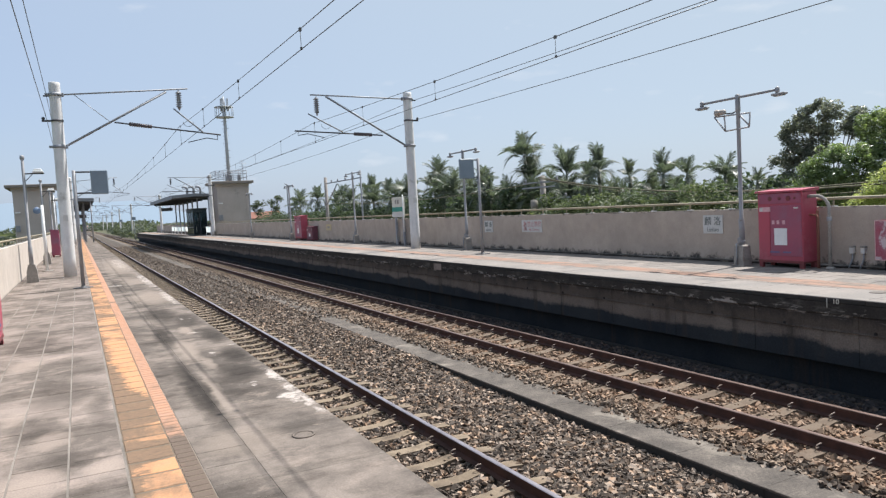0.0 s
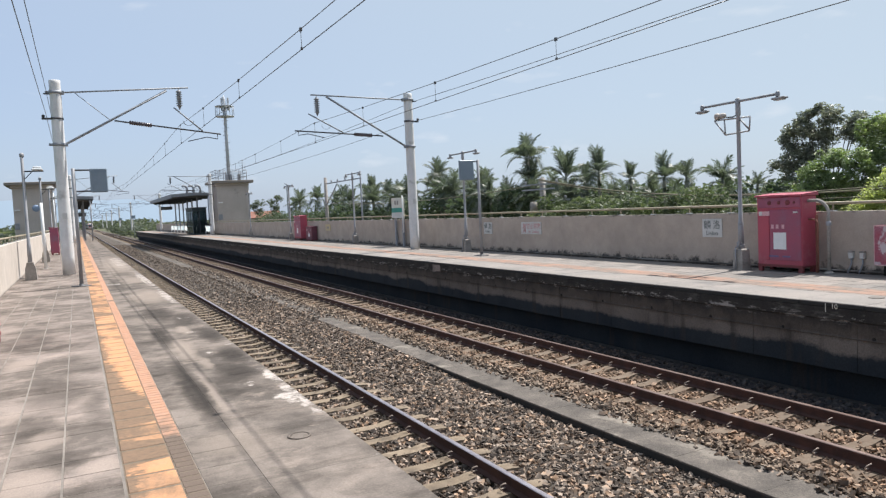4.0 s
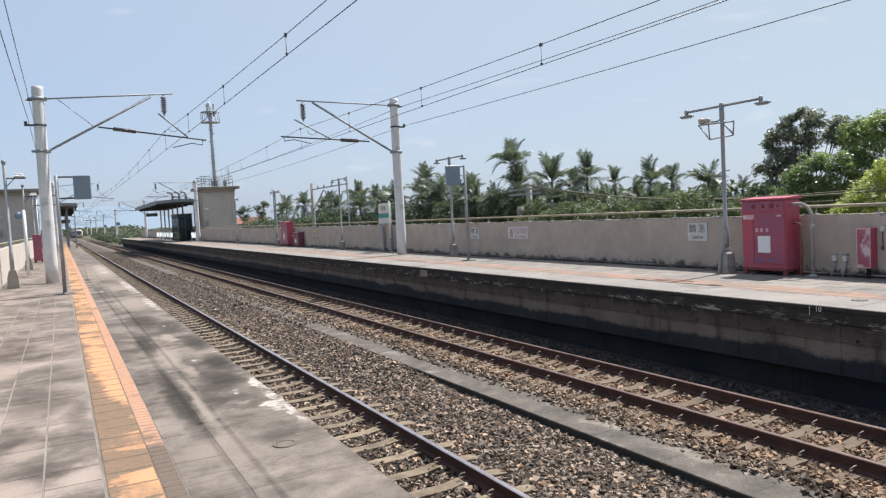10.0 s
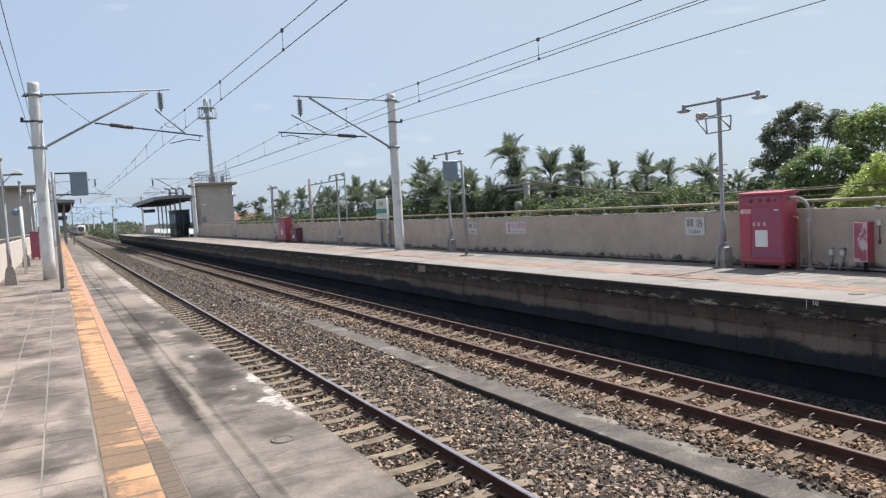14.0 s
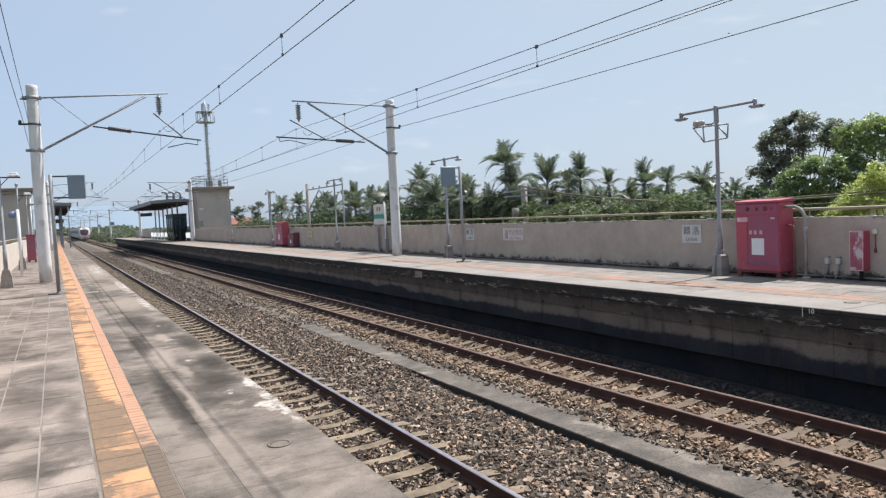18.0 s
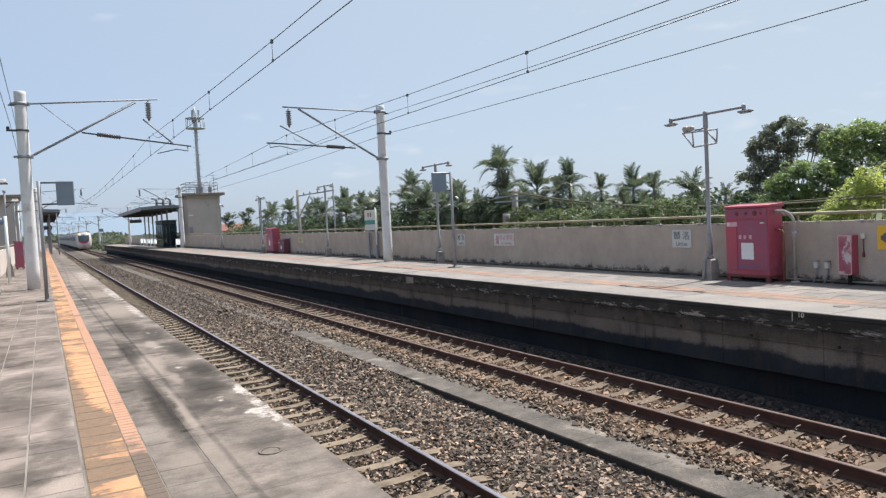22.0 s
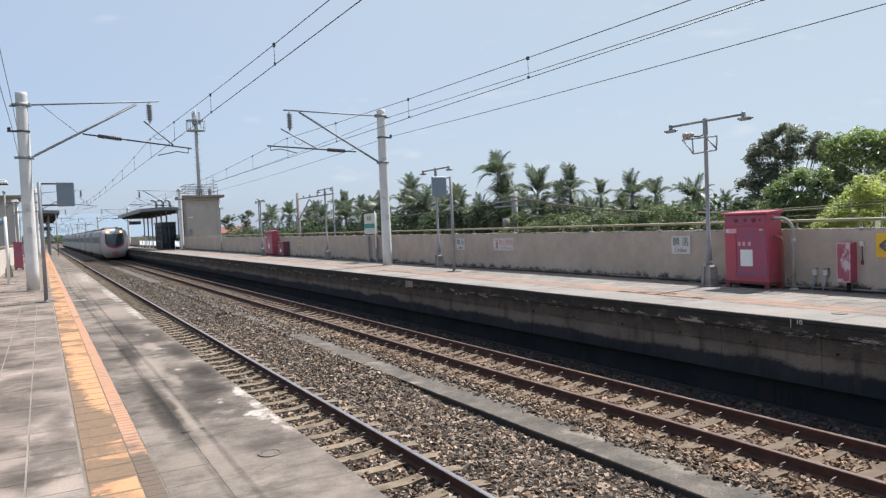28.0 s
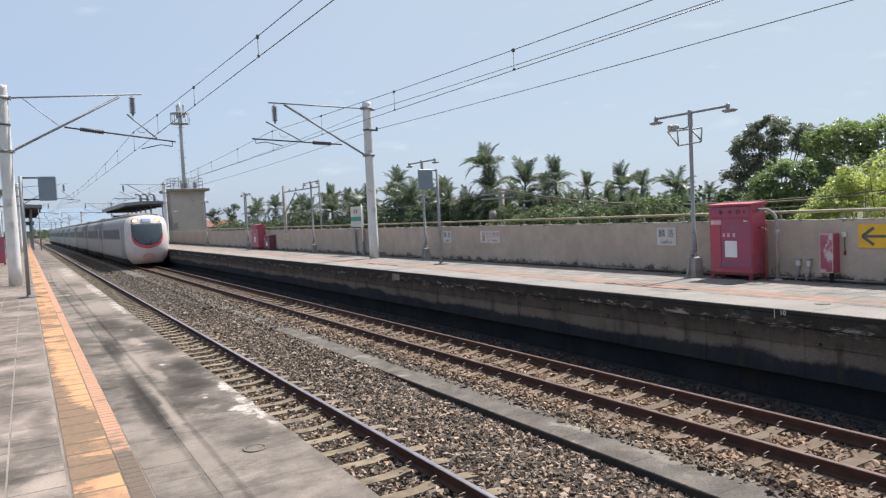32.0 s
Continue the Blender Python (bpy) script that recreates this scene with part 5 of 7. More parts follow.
for y in (8.42, 8.20):
    c = thing("junction_box", (WALL_R, y, 0.0), "small grey junction box with a bent conduit at the wall's foot", "junction box", "junction boxes on the wall")
    part("box", boxes((-0.08, 0, -0.042, 0.042, 0.29, 0.42), bevel=0.01), M["sign_white"], c)
    part("cap", boxes((-0.09, -0.0, -0.047, 0.047, 0.405, 0.435), bevel=0.006), M["plinth"], c)
    part("conduit", pipe(bmesh.new(), [(-0.04, 0, 0.30), (-0.04, 0, 0.20), (-0.05, 0.02, 0.13), (-0.09, 0.045, 0.015)], 0.016, 8), M["galv"], c)


# ---- signs on the wall ----
def facing(y, z, d=0.0):
    """Pose on a plate that faces -x: text reads from far to near."""
    return Matrix.Translation((d, y, z)) @ Matrix(((0, 0, -1, 0), (-1, 0, 0, 0), (0, 1, 0, 0), (0, 0, 0, 1)))


def plate(name, y0, y1, z0, z1, label, mat, category="sign"):
    p = thing(name, (WALL_R, (y0 + y1) / 2, z0), label, category, "signs on the wall")
    w = (y1 - y0) / 2
    part("board", boxes((-0.022, -0.0, -w, w, 0, z1 - z0), bevel=0.004), mat, p)
    return p, w, z1 - z0


p, w, h = plate("station_sign", 11.47, 12.04, 0.645, 1.07, "white station name sign with black lettering, reads Linluo", M["sign_white"])
for ch, yy in (("麟", 0.135), ("洛", -0.135)):
    text_mesh("letter", ch, 0.215, M["sign_ink"], p, facing(yy, 0.275, -0.024))
text_mesh("lettering", "Linluo", 0.14, M["sign_ink"], p, facing(0, 0.09, -0.024))
p, w, h = plate("station_sign", 21.57, 22.12, 0.62, 1.03, "white station name sign further down the wall", M["sign_white"])
for ch, yy in (("麟", 0.135), ("洛", -0.135)):
    text_mesh("letter", ch, 0.215, M["sign_ink"], p, facing(yy, 0.265, -0.024))
text_mesh("lettering", "Linluo", 0.14, M["sign_ink"], p, facing(0, 0.085, -0.024))
p, w, h = plate("warning_sign", 18.57, 19.70, 0.635, 1.03, "white no-climbing sign with red symbols", M["sign_white"])
for i, ch in enumerate("禁止攀爬"):
    text_mesh("letter", ch, 0.20, M["sign_faded"], p, facing(0.15 - 0.2 * i, 0.25, -0.024))
text_mesh("lettering", "No", 0.11, M["sign_faded"], p, facing(0.085, 0.08, -0.024))
text_mesh("lettering", "Climbing", 0.11, M["sign_faded"], p, facing(-0.235, 0.08, -0.024))
bm = bmesh.new()
lathe(bm, [(0.045, -0.026), (0.045, -0.023)], 12, (0, 0.40, 0.31), "x")
part("symbol", bm, M["sign_faded"], p)
bm = bmesh.new()
for a, b in (((0.40, 0.27), (0.38, 0.16)), ((0.38, 0.16), (0.44, 0.05)), ((0.38, 0.16), (0.32, 0.06)), ((0.40, 0.24), (0.47, 0.20)), ((0.40, 0.24), (0.31, 0.28)), ((0.31, 0.05), (0.31, 0.33))):
    tube(bm, (-0.024, *a), (-0.024, *b), 0.018, n=6)
part("symbol", bm, M["sign_faded"], p)

p, w, h = plate("arrow_sign", 6.55, 7.27, 0.66, 1.09, "yellow sign with a black arrow on the wall", M["yellow"])
part("arrow", boxes((-0.028, -0.022, -0.30, 0.25, 0.19, 0.235)), M["sign_black"], p)
bm = bmesh.new()
for s in (-1, 1):
    a, b = Vector((-0.026, 0.285, 0.2125)), Vector((-0.026, 0.08, 0.2125 + s * 0.155))
    d = (b - a).normalized()
    n = Vector((0, -d.z, d.y)) * 0.026
    q = [bm.verts.new(v + Vector((o, 0, 0))) for o in (-0.0025, 0.0025) for v in (a + n, b + n, b - n, a - n)]
    for f in ((0, 1, 2, 3), (7, 6, 5, 4), (0, 4, 5, 1), (1, 5, 6, 2), (2, 6, 7, 3), (3, 7, 4, 0)):
        bm.faces.new([q[i] for i in f])
part("arrow_head", bm, M["sign_black"], p)
p, w, h = plate("small_yellow_sign", 39.6, 40.5, 0.62, 0.98, "small yellow warning sign on the wall", M["yellow_faded"])
part("symbol", boxes((-0.028, -0.022, -0.2, 0.2, 0.12, 0.24)), M["plinth"], p)

# station board over the wall with a green band
gb = thing("station_board", (12.95, 29.45, 0), "cream station board with a green band on two grey posts", "sign board")
part("board", boxes((-0.04, 0.04, -0.62, 0.62, 1.26, 2.17), bevel=0.01), M["cream"], gb)
part("green_band", boxes((-0.046, -0.04, -0.62, 0.62, 1.52, 1.72)), M["sign_green"], gb)
part("lower_band", boxes((-0.046, -0.04, -0.62, 0.62, 1.27, 1.48)), M["sign_white"], gb)
for y in (0.18, -0.08):
    part("name_mark", boxes((-0.046, -0.04, y - 0.08, y + 0.08, 1.86, 2.05)), M["plinth"], gb)
part("post", boxes((0.0, 0.09, 0.36, 0.48, 0, 1.27), bevel=0.01), M["galv"], gb)
part("post", boxes((0.0, 0.09, -0.48, -0.36, 0, 1.27), bevel=0.01), M["galv"], gb)
part("tall_post", lathe(bmesh.new(), [(0.03, 0.6), (0.03, 2.25), (0.01, 2.26)], 8, (-0.15, -0.85, 0)), M["white"], gb)
part("tall_post_foot", boxes((-0.18, -0.12, -0.88, -0.82, 0, 0.62)), M["galv"], gb)

# blue notice on a post, near platform
bp = thing("blue_sign_post", (-1.15, 31.5, 0), "slim pale post with a small blue sign near the wall", "sign post")
part("post", lathe(bmesh.new(), [(0.055, 0), (0.055, 2.55), (0.02, 2.56)], 10), M["white"], bp)
part("sign", lathe(bmesh.new(), [(0.01, -0.03), (0.135, -0.03), (0.135, 0.02), (0.01, 0.02)], 20, (-0.17, 0, 2.36), "y"), M["sign_blue"], bp, "round faded blue sign")
part("floor_plate", lathe(bmesh.new(), [(0.2, 0), (0.2, 0.02), (0.06, 0.03)], 14), M["plinth"], bp)

# manhole cover and small plates in the near paving
mc = thing("access_cover", (1.36, 5.07, 0.0), "small round pale cover set in the platform edge", "access cover")
part("ring", lathe(bmesh.new(), [(0.085, 0.0), (0.085, 0.008), (0.07, 0.010), (0.07, 0.002)], 22), M["coping"], mc)
part("lid", lathe(bmesh.new(), [(0.066, 0.0), (0.066, 0.004), (0.05, 0.005)], 22), M["coping"], mc)
for x, y, k in ((10.35, 6.3, 0.11), (11.9, 9.2, 0.2)):
    fc = thing("access_cover", (x, y, 0.0), "small round cover on the far platform", "access cover")
    part("lid", lathe(bmesh.new(), [(k, 0), (k, 0.008), (0.85 * k, 0.01)], 20), M["joint"], fc)

# chalked distance mark on the far edge
mk = thing("edge_mark", (FAR_EDGE - 0.026, 6.53, -0.080), "white painted mark 10 on the platform edge", "painted mark")
text_mesh("digits", "10", 0.105, M["cream"], mk, facing(-0.1, 0.02))
part("line", boxes((-0.002, 0.002, 0.03, 0.039, -0.07, 0.06)), M["cream"], mk)


# ---- stair towers and canopies far down the platforms ----
def stair_tower(x0, x1, y0, y1, h, label, mast):
    p = thing("stair_tower", ((x0 + x1) / 2, (y0 + y1) / 2, GROUND_Z), label, "tower", "stair towers")
    hx, hy, k = (x1 - x0) / 2, (y1 - y0) / 2, -GROUND_Z
    part("wall", boxes((-hx, hx, -hy, hy, 0, h + k), bevel=0.03), M["tower"], p)
    part("cornice", boxes((-hx - 0.15, hx + 0.15, -hy - 0.15, hy + 0.15, h + k, h + k + 0.25)), M["tower"], p)
    part("roof_slab", boxes((-hx - 0.6, hx + 0.6, -hy - 0.6, hy + 0.6, h + k + 0.25, h + k + 0.55), bevel=0.03), M["slab"], p)
    zr = h + k + 0.55
    if mast:
        for z in (0.4, 0.8, 1.15):
            for a, b in (((-1, -1), (1, -1)), ((1, -1), (1, 1)), ((1, 1), (-1, 1)), ((-1, 1), (-1, -1))):
                part("guard_rail", tube(bmesh.new(), (a[0] * hx, a[1] * hy, zr + z), (b[0] * hx, b[1] * hy, zr + z), 0.03, n=6), M["galv"], p)
        for i in range(5):
            for s in (-1, 1):
                xx = -hx + 2 * hx * i / 4
                part("guard_post", tube(bmesh.new(), (xx, s * hy, zr - 0.01), (xx, s * hy, zr + 1.18), 0.03, n=6), M["galv"], p)
        part("mast", lathe(bmesh.new(), [(0.19, zr), (0.17, zr + 5.5), (0.15, zr + 8.6), (0.03, zr + 9.4)], 12, (-0.15, -hy + 0.6, 0)), M["mast_grey"], p)
        for z in (7.0, 8.1):
            ring = lathe(bmesh.new(), [(0.95, zr + z), (1.0, zr + z), (1.0, zr + z + 0.06), (0.95, zr + z + 0.06)], 16, (-0.15, -hy + 0.6, 0))
            part("basket_ring", ring, M["mast_grey"], p)
        for i in range(8):
            a = 2 * math.pi * i / 8
            c, s = 0.97 * math.cos(a) - 0.15, 0.97 * math.sin(a) - hy + 0.6
            part("basket_post", tube(bmesh.new(), (c, s, zr + 7.0), (c, s, zr + 8.15), 0.035, n=5), M["mast_grey"], p)
            part("basket_spoke", tube(bmesh.new(), (-0.15, -hy + 0.6, zr + 7.03), (c, s, zr + 7.03), 0.03, n=5), M["mast_grey"], p)
        rung = mesh_of(tube(bmesh.new(), (-0.42, 0, 0), (0.42, 0, 0), 0.025, n=5), "rung", M["galv"])
        for i in range(16):
            shared("rung", rung, p, pose(-0.15, -hy + 0.6, zr + 0.6 + 0.4 * i, 0, 0, 90 * (i % 2) + 45))
        bm = bmesh.new()
        for a in (0, 2.1, 4.2):
            c, s = 0.40 * math.cos(a) - 0.15, 0.40 * math.sin(a) - hy + 0.6
            box(bm, c - 0.1, c + 0.1, s - 0.08, s + 0.08, zr + 7.7, zr + 9.1, bevel=0.02)
        part("antenna", bm, M["mast_grey"], p)
        for dx in (-0.9, -0.5, 0.4):
            part("roof_box", boxes((hx * 0.3 + dx - 0.15, hx * 0.3 + dx + 0.15, -hy + 0.3, -hy + 0.6, zr, zr + 0.7), bevel=0.02), M["galv"], p)
        bm = bmesh.new()
        tube(bm, (hx - 0.35, -hy + 0.2, zr), (hx - 0.35, -hy + 0.2, zr + 2.3), 0.03, n=6)
        for z, w in ((2.2, 0.25), (1.9, 0.45), (1.6, 0.35)):
            tube(bm, (hx - 0.35 - w, -hy + 0.2, zr + z), (hx - 0.35 + w, -hy + 0.2, zr + z), 0.018, n=5)
        part("aerial", bm, M["galv"], p)
    part("wall_lamp", boxes((-hx + 0.1, -hx + 0.55, -hy - 0.18, -hy, 3.3 + k, 3.42 + k), bevel=0.02), M["white"], p)
    part("meter_box", boxes((-hx + 0.05, -hx + 0.45, -hy - 0.14, -hy, 1.5 + k, 2.1 + k), bevel=0.02), M["galv"], p)
    part("corner_pilaster", boxes((hx - 0.25, hx + 0.04, -hy - 0.05, -hy + 0.05, 0, h + k)), M["tower"], p)
    part("drain_pipe", tube(bmesh.new(), (hx + 0.1, -hy - 0.05, 0), (hx + 0.1, -hy - 0.05, h + k), 0.06, n=8), M["white"], p)
    return p


stair_tower(13.8, 17.1, 80.0, 83.2, 5.2, "beige stair tower with roof rails and a tall radio mast", True)
stair_tower(-5.3, -1.95, 80.0, 87.0, 5.5, "grey stair tower with a flat overhanging roof beside the near platform", False)


def tinted_pane():
    """Smoke-coloured glass: dim light passes straight through, the face shines a little."""
    g = Graph("smoked_glass")
    m = g.done((0.03, 0.042, 0.046), 0.08, 0.0, 0.5)
    clear, k = g.n.new("ShaderNodeBsdfTransparent"), g.n.new("ShaderNodeMixShader")
    clear.inputs["Color"].default_value = (0.50, 0.58, 0.60, 1)
    k.inputs[0].default_value = 0.62
    g.l.new(g.b.outputs[0], k.inputs[1])
    g.l.new(clear.outputs[0], k.inputs[2])
    g.l.new(k.outputs[0], g.n["Material Output"].inputs["Surface"])
    return m


M["booth_glass"] = tinted_pane()


def canopy(xa, xb, y0, y1, z_edge, z_ridge, label, posts):
    """A platform roof: a folded slab, lower over the edge, on steel columns."""
    p = thing("platform_canopy", ((xa + xb) / 2, (y0 + y1) / 2, 0), label, "platform roof", "platform roofs")
    hx, hy = (xb - xa) / 2, (y1 - y0) / 2
    bm = prism(bmesh.new(), [(-hx, z_edge + 0.02), (-hx, z_edge + 0.35), (0.1 * hx, z_ridge + 0.35), (hx, z_ridge + 0.25), (hx, z_ridge - 0.05), (0.1 * hx, z_ridge + 0.02)], -hy, hy)
    part("roof", bm, M["canopy"], p, "grey metal roof sheet")
    # a dark sheet paints the shade under the grey roof
    bm = prism(bmesh.new(), [(-hx + 0.02, z_edge - 0.02), (-hx + 0.02, z_edge + 0.015), (0.1 * hx, z_ridge + 0.015), (hx - 0.02, z_ridge - 0.055), (hx - 0.02, z_ridge - 0.12), (0.1 * hx, z_ridge - 0.05)], -hy + 0.05, hy - 0.05)
    part("soffit", bm, M["soffit"], p, "underside of the roof, its shade painted dark")
    part("fascia", boxes((-hx - 0.03, -hx, -hy, hy, z_edge - 0.05, z_edge + 0.38)), M["galv"], p)
    for i in range(posts):
        y = -hy + 2.5 + (2 * hy - 5) * i / (posts - 1)
        for x in (0.40 * hx,):
            part("column", boxes((x - 0.075, x + 0.075, y - 0.075, y + 0.075, 0, z_ridge - 0.09), bevel=0.01), M["galv"], p)
        part("rafter", boxes((-hx + 0.3, hx - 0.1, y - 0.07, y + 0.07, z_edge - 0.2, z_edge - 0.02)), M["soffit"], p)
    part("gutter_pipe", tube(bmesh.new(), (0.8 * hx, -hy + 0.1, 0), (0.8 * hx, -hy + 0.1, z_ridge), 0.06, n=8), M["galv"], p)
    return p


canopy(9.35, 13.6, 82.0, 107.0, 4.15, 4.30, "grey platform roof with a dark underside on steel columns", 6)
canopy(-1.5, 1.75, 82.0, 118.0, 4.15, 4.30, "dark platform roof over the near platform", 6)
hang = thing("hanging_sign", (10.6, 99.0, 3.1), "dark hanging platform sign under the roof", "sign")
part("board", boxes((-0.7, 0.7, -0.08, 0.08, 0, 0.42), bevel=0.01), M["sign_black"], hang)
part("hanger", boxes((-0.5, -0.46, -0.02, 0.02, 0.42, 1.1), (0.46, 0.5, -0.02, 0.02, 0.42, 1.1)), M["dark_steel"], hang)
hs2 = thing("hanging_sign", (0.6, 95.0, 2.7), "dark hanging platform sign over the near platform", "sign")
part("board", boxes((-0.8, 0.5, -0.08, 0.08, 0, 0.42), bevel=0.01), M["sign_black"], hs2)
part("hanger", boxes((-0.5, -0.46, -0.02, 0.02, 0.42, 1.5), (0.3, 0.34, -0.02, 0.02, 0.42, 1.5)), M["dark_steel"], hs2)
# made-up translucent sheets that pass sunlight, in place of bright white seats
for y in (77.6, 90.4, 94.0, 97.6, 101.2, 104.8, 108.4):
    b = thing("bright_panel", (12.25, y, 0), "low white translucent panel in place of sunlit white seats", "windbreak", "windbreaks")
    part("sheet", boxes((-0.012, 0.012, -1.45, 1.45, 0.34, 0.92), bevel=0.004), M["acrylic"], b)
    part("top_rail", boxes((-0.025, 0.025, -1.5, 1.5, 0.92, 0.96)), M["white"], b)
    for q in (-1.45, 1.45):
        part("post", boxes((-0.03, 0.03, q - 0.03, q + 0.03, 0, 0.95)), M["white"], b)
kiosk = thing("waiting_booth", (12.1, 84.2, 0), "dark glazed booth with steel posts under the platform roof", "booth")
part("floor_sill", boxes((-0.75, 0.75, -2.4, 2.4, 0, 0.12), bevel=0.01), M["booth"], kiosk)
part("roof", boxes((-0.82, 0.82, -2.5, 2.5, 2.9, 3.0), bevel=0.02), M["dark_steel"], kiosk)
part("head_beam", boxes((-0.75, 0.75, -2.4, 2.4, 2.55, 2.9), bevel=0.01), M["booth"], kiosk)
for x in (-0.72, 0.72):
    for i in range(4):
        part("post", boxes((x - 0.035, x + 0.035, -2.36 + 1.573 * i - 0.035, -2.36 + 1.573 * i + 0.035, 0.12, 2.55)), M["dark_steel"], kiosk)
    for i in range(3):
        q = -2.36 + 1.573 * i
        part("pane", boxes((x - 0.008, x + 0.008, q + 0.045, q + 1.528, 0.13, 2.54)), M["booth_glass"], kiosk, "smoke-tinted glass pane")
    part("hand_rail", boxes((x - 0.05, x - 0.036, -2.36, 2.36, 0.9, 0.96)), M["galv"], kiosk)
for y in (-2.36, 2.36):
    part("post", boxes((-0.035, 0.035, y - 0.03, y + 0.03, 0.12, 2.55)), M["dark_steel"], kiosk)
    for x in (-0.68, 0.04):
        part("pane", boxes((x, x + 0.64, y - 0.008, y + 0.008, 0.13, 2.54)), M["booth_glass"], kiosk)
part("bench", boxes((0.10, 0.55, -1.9, 1.9, 0.42, 0.48), (0.15, 0.20, -1.7, -1.6, 0.12, 0.42), (0.15, 0.20, 1.6, 1.7, 0.12, 0.42), bevel=0.008), M["dark_steel"], kiosk)
for x in (11.2, 11.9, 12.6):
    rv = thing("roof_vent", (x, 83.5, 4.60), "bent grey exhaust pipe on the platform roof", "roof vent", "roof vents")
    arc = [(0, 0, 0), (0, 0, 0.55)] + [(-0.3 + 0.3 * math.cos(a), 0, 0.55 + 0.3 * math.sin(a)) for a in [math.pi * i / 8 for i in range(1, 7)]]
    part("pipe", pipe(bmesh.new(), arc, 0.13, 10), M["galv"], rv)
    part("flange", lathe(bmesh.new(), [(0.22, 0.0), (0.22, 0.05), (0.13, 0.08)], 12), M["dark_steel"], rv)


# ---- the train ----
M["car_white"] = surf("train_white", (0.59, 0.528, 0.512), (0.53, 0.475, 0.46), 1.2, 30.0, 0.4, bump=0.0, grain=0.04, local=True, stain=((0.42, 0.40, 0.39), 0.9, 0.62, 0.85))
M["car_side"] = surf("train_silver_side", (0.26, 0.248, 0.248), (0.23, 0.22, 0.22), 1.2, 30.0, 0.45, bump=0.0, grain=0.05, local=True, stain=((0.33, 0.315, 0.30), 0.9, 0.55, 0.85))
M["car_low"] = surf("train_pale_side", (0.34, 0.322, 0.315), (0.30, 0.285, 0.278), 1.2, 30.0, 0.45, bump=0.0, grain=0.05, local=True, stain=((0.27, 0.25, 0.235), 0.9, 0.58, 0.85))
M["car_grey"] = surf("train_grey_skirt", (0.34, 0.34, 0.35), (0.28, 0.28, 0.29), 1.2, 30.0, 0.45, bump=0.0, grain=0.06, local=True)
M["car_roof"] = surf("train_roof", (0.24, 0.215, 0.19), (0.18, 0.165, 0.15), 1.2, 30.0, 0.7, bump=0.05, local=True)
M["car_dark"] = surf("train_underframe", (0.03, 0.03, 0.032), (0.045, 0.043, 0.042), 2.0, 30.0, 0.85, bump=0.05, local=True)


def glass_mat(name, tint):
    g = Graph(name)
    g.b.inputs["Coat Weight"].default_value = 0.35
    g.b.inputs["Coat Roughness"].default_value = 0.04
    return g.done(tint, 0.12, 0.0, 0.6)



M["glass"] = glass_mat("dark_tinted_glass", (0.045, 0.06, 0.07))
M["side_glass"] = surf("dim_side_glass", (0.055, 0.06, 0.065), (0.075, 0.08, 0.085), 1.0, 20.0, 0.45, bump=0.0, local=True, spec=0.2)


def glow_mat(name, color, strength):
    g = Graph(name)
    g.b.inputs["Emission Color"].default_value = (*color, 1)
    g.b.inputs["Emission Strength"].default_value = strength
    return g.done(color, 0.3)


M["headlight"] = glow_mat("headlight", (1.0, 0.40, 0.17), 3.2)
M["car_trim"] = surf("train_faded_red", (0.54, 0.08, 0.12), (0.48, 0.09, 0.13), 2.0, 30.0, 0.45, bump=0.0, grain=0.05, local=True)
M["car_emblem"] = surf("train_pale_red", (0.48, 0.24, 0.25), (0.42, 0.28, 0.28), 5.0, 30.0, 0.45, bump=0.0, grain=0.1, local=True)
M["car_band"] = surf("train_window_band", (0.10, 0.105, 0.11), (0.13, 0.13, 0.135), 2.0, 30.0, 0.4, bump=0.0, grain=0.05, local=True)
M["marker"] = glow_mat("destination_panel", (0.25, 0.30, 0.45), 0.25)


def section(k=1.0):
    """Half outline of the car body, mirrored: skirt, bulging side, rounded roof."""
    half = [(1.36, -1.02), (1.50, -0.60), (1.57, 0.0), (1.57, 0.9), (1.54, 1.7), (1.49, 2.12), (1.37, 2.40), (1.08, 2.58), (0.5, 2.67)]
    full = half + [(0.0, 2.69)] + [(-x, z) for x, z in reversed(half)]
    return [(x * k, 0.7 + (z - 0.7) * k) for x, z in full]


def nose_y(x, z):
    return 0.26 * (x / 1.4) ** 2 + 0.62 * max(0.0, (z - 0.1) / 2.5) ** 2 + 0.30 * max(0.0, (-0.1 - z)) ** 1.6


def nose_patch(name, z0, z1, half, off, mat, parent, label=""):
    """A patch that follows the curve of the nose, half(f) wide at the fraction f of its height."""
    bm = bmesh.new()
    rows = []
    for j in range(13):
        f = j / 12
        z = z0 + (z1 - z0) * f
        w = half(f)
        rows.append([bm.verts.new((w * (i / 5 - 1), nose_y(w * (i / 5 - 1), z) - off, z)) for i in range(11)])
    for a, b in zip(rows, rows[1:]):
        for i in range(10):
            bm.faces.new((a[i], a[i + 1], b[i + 1], b[i])).smooth = True
    r = bmesh.ops.extrude_face_region(bm, geom=list(bm.faces))
    for v in (e for e in r["geom"] if isinstance(e, bmesh.types.BMVert)):
        v.co.y += 0.05
    bmesh.ops.recalc_face_normals(bm, faces=bm.faces)
    return part(name, bm, mat, parent, label)


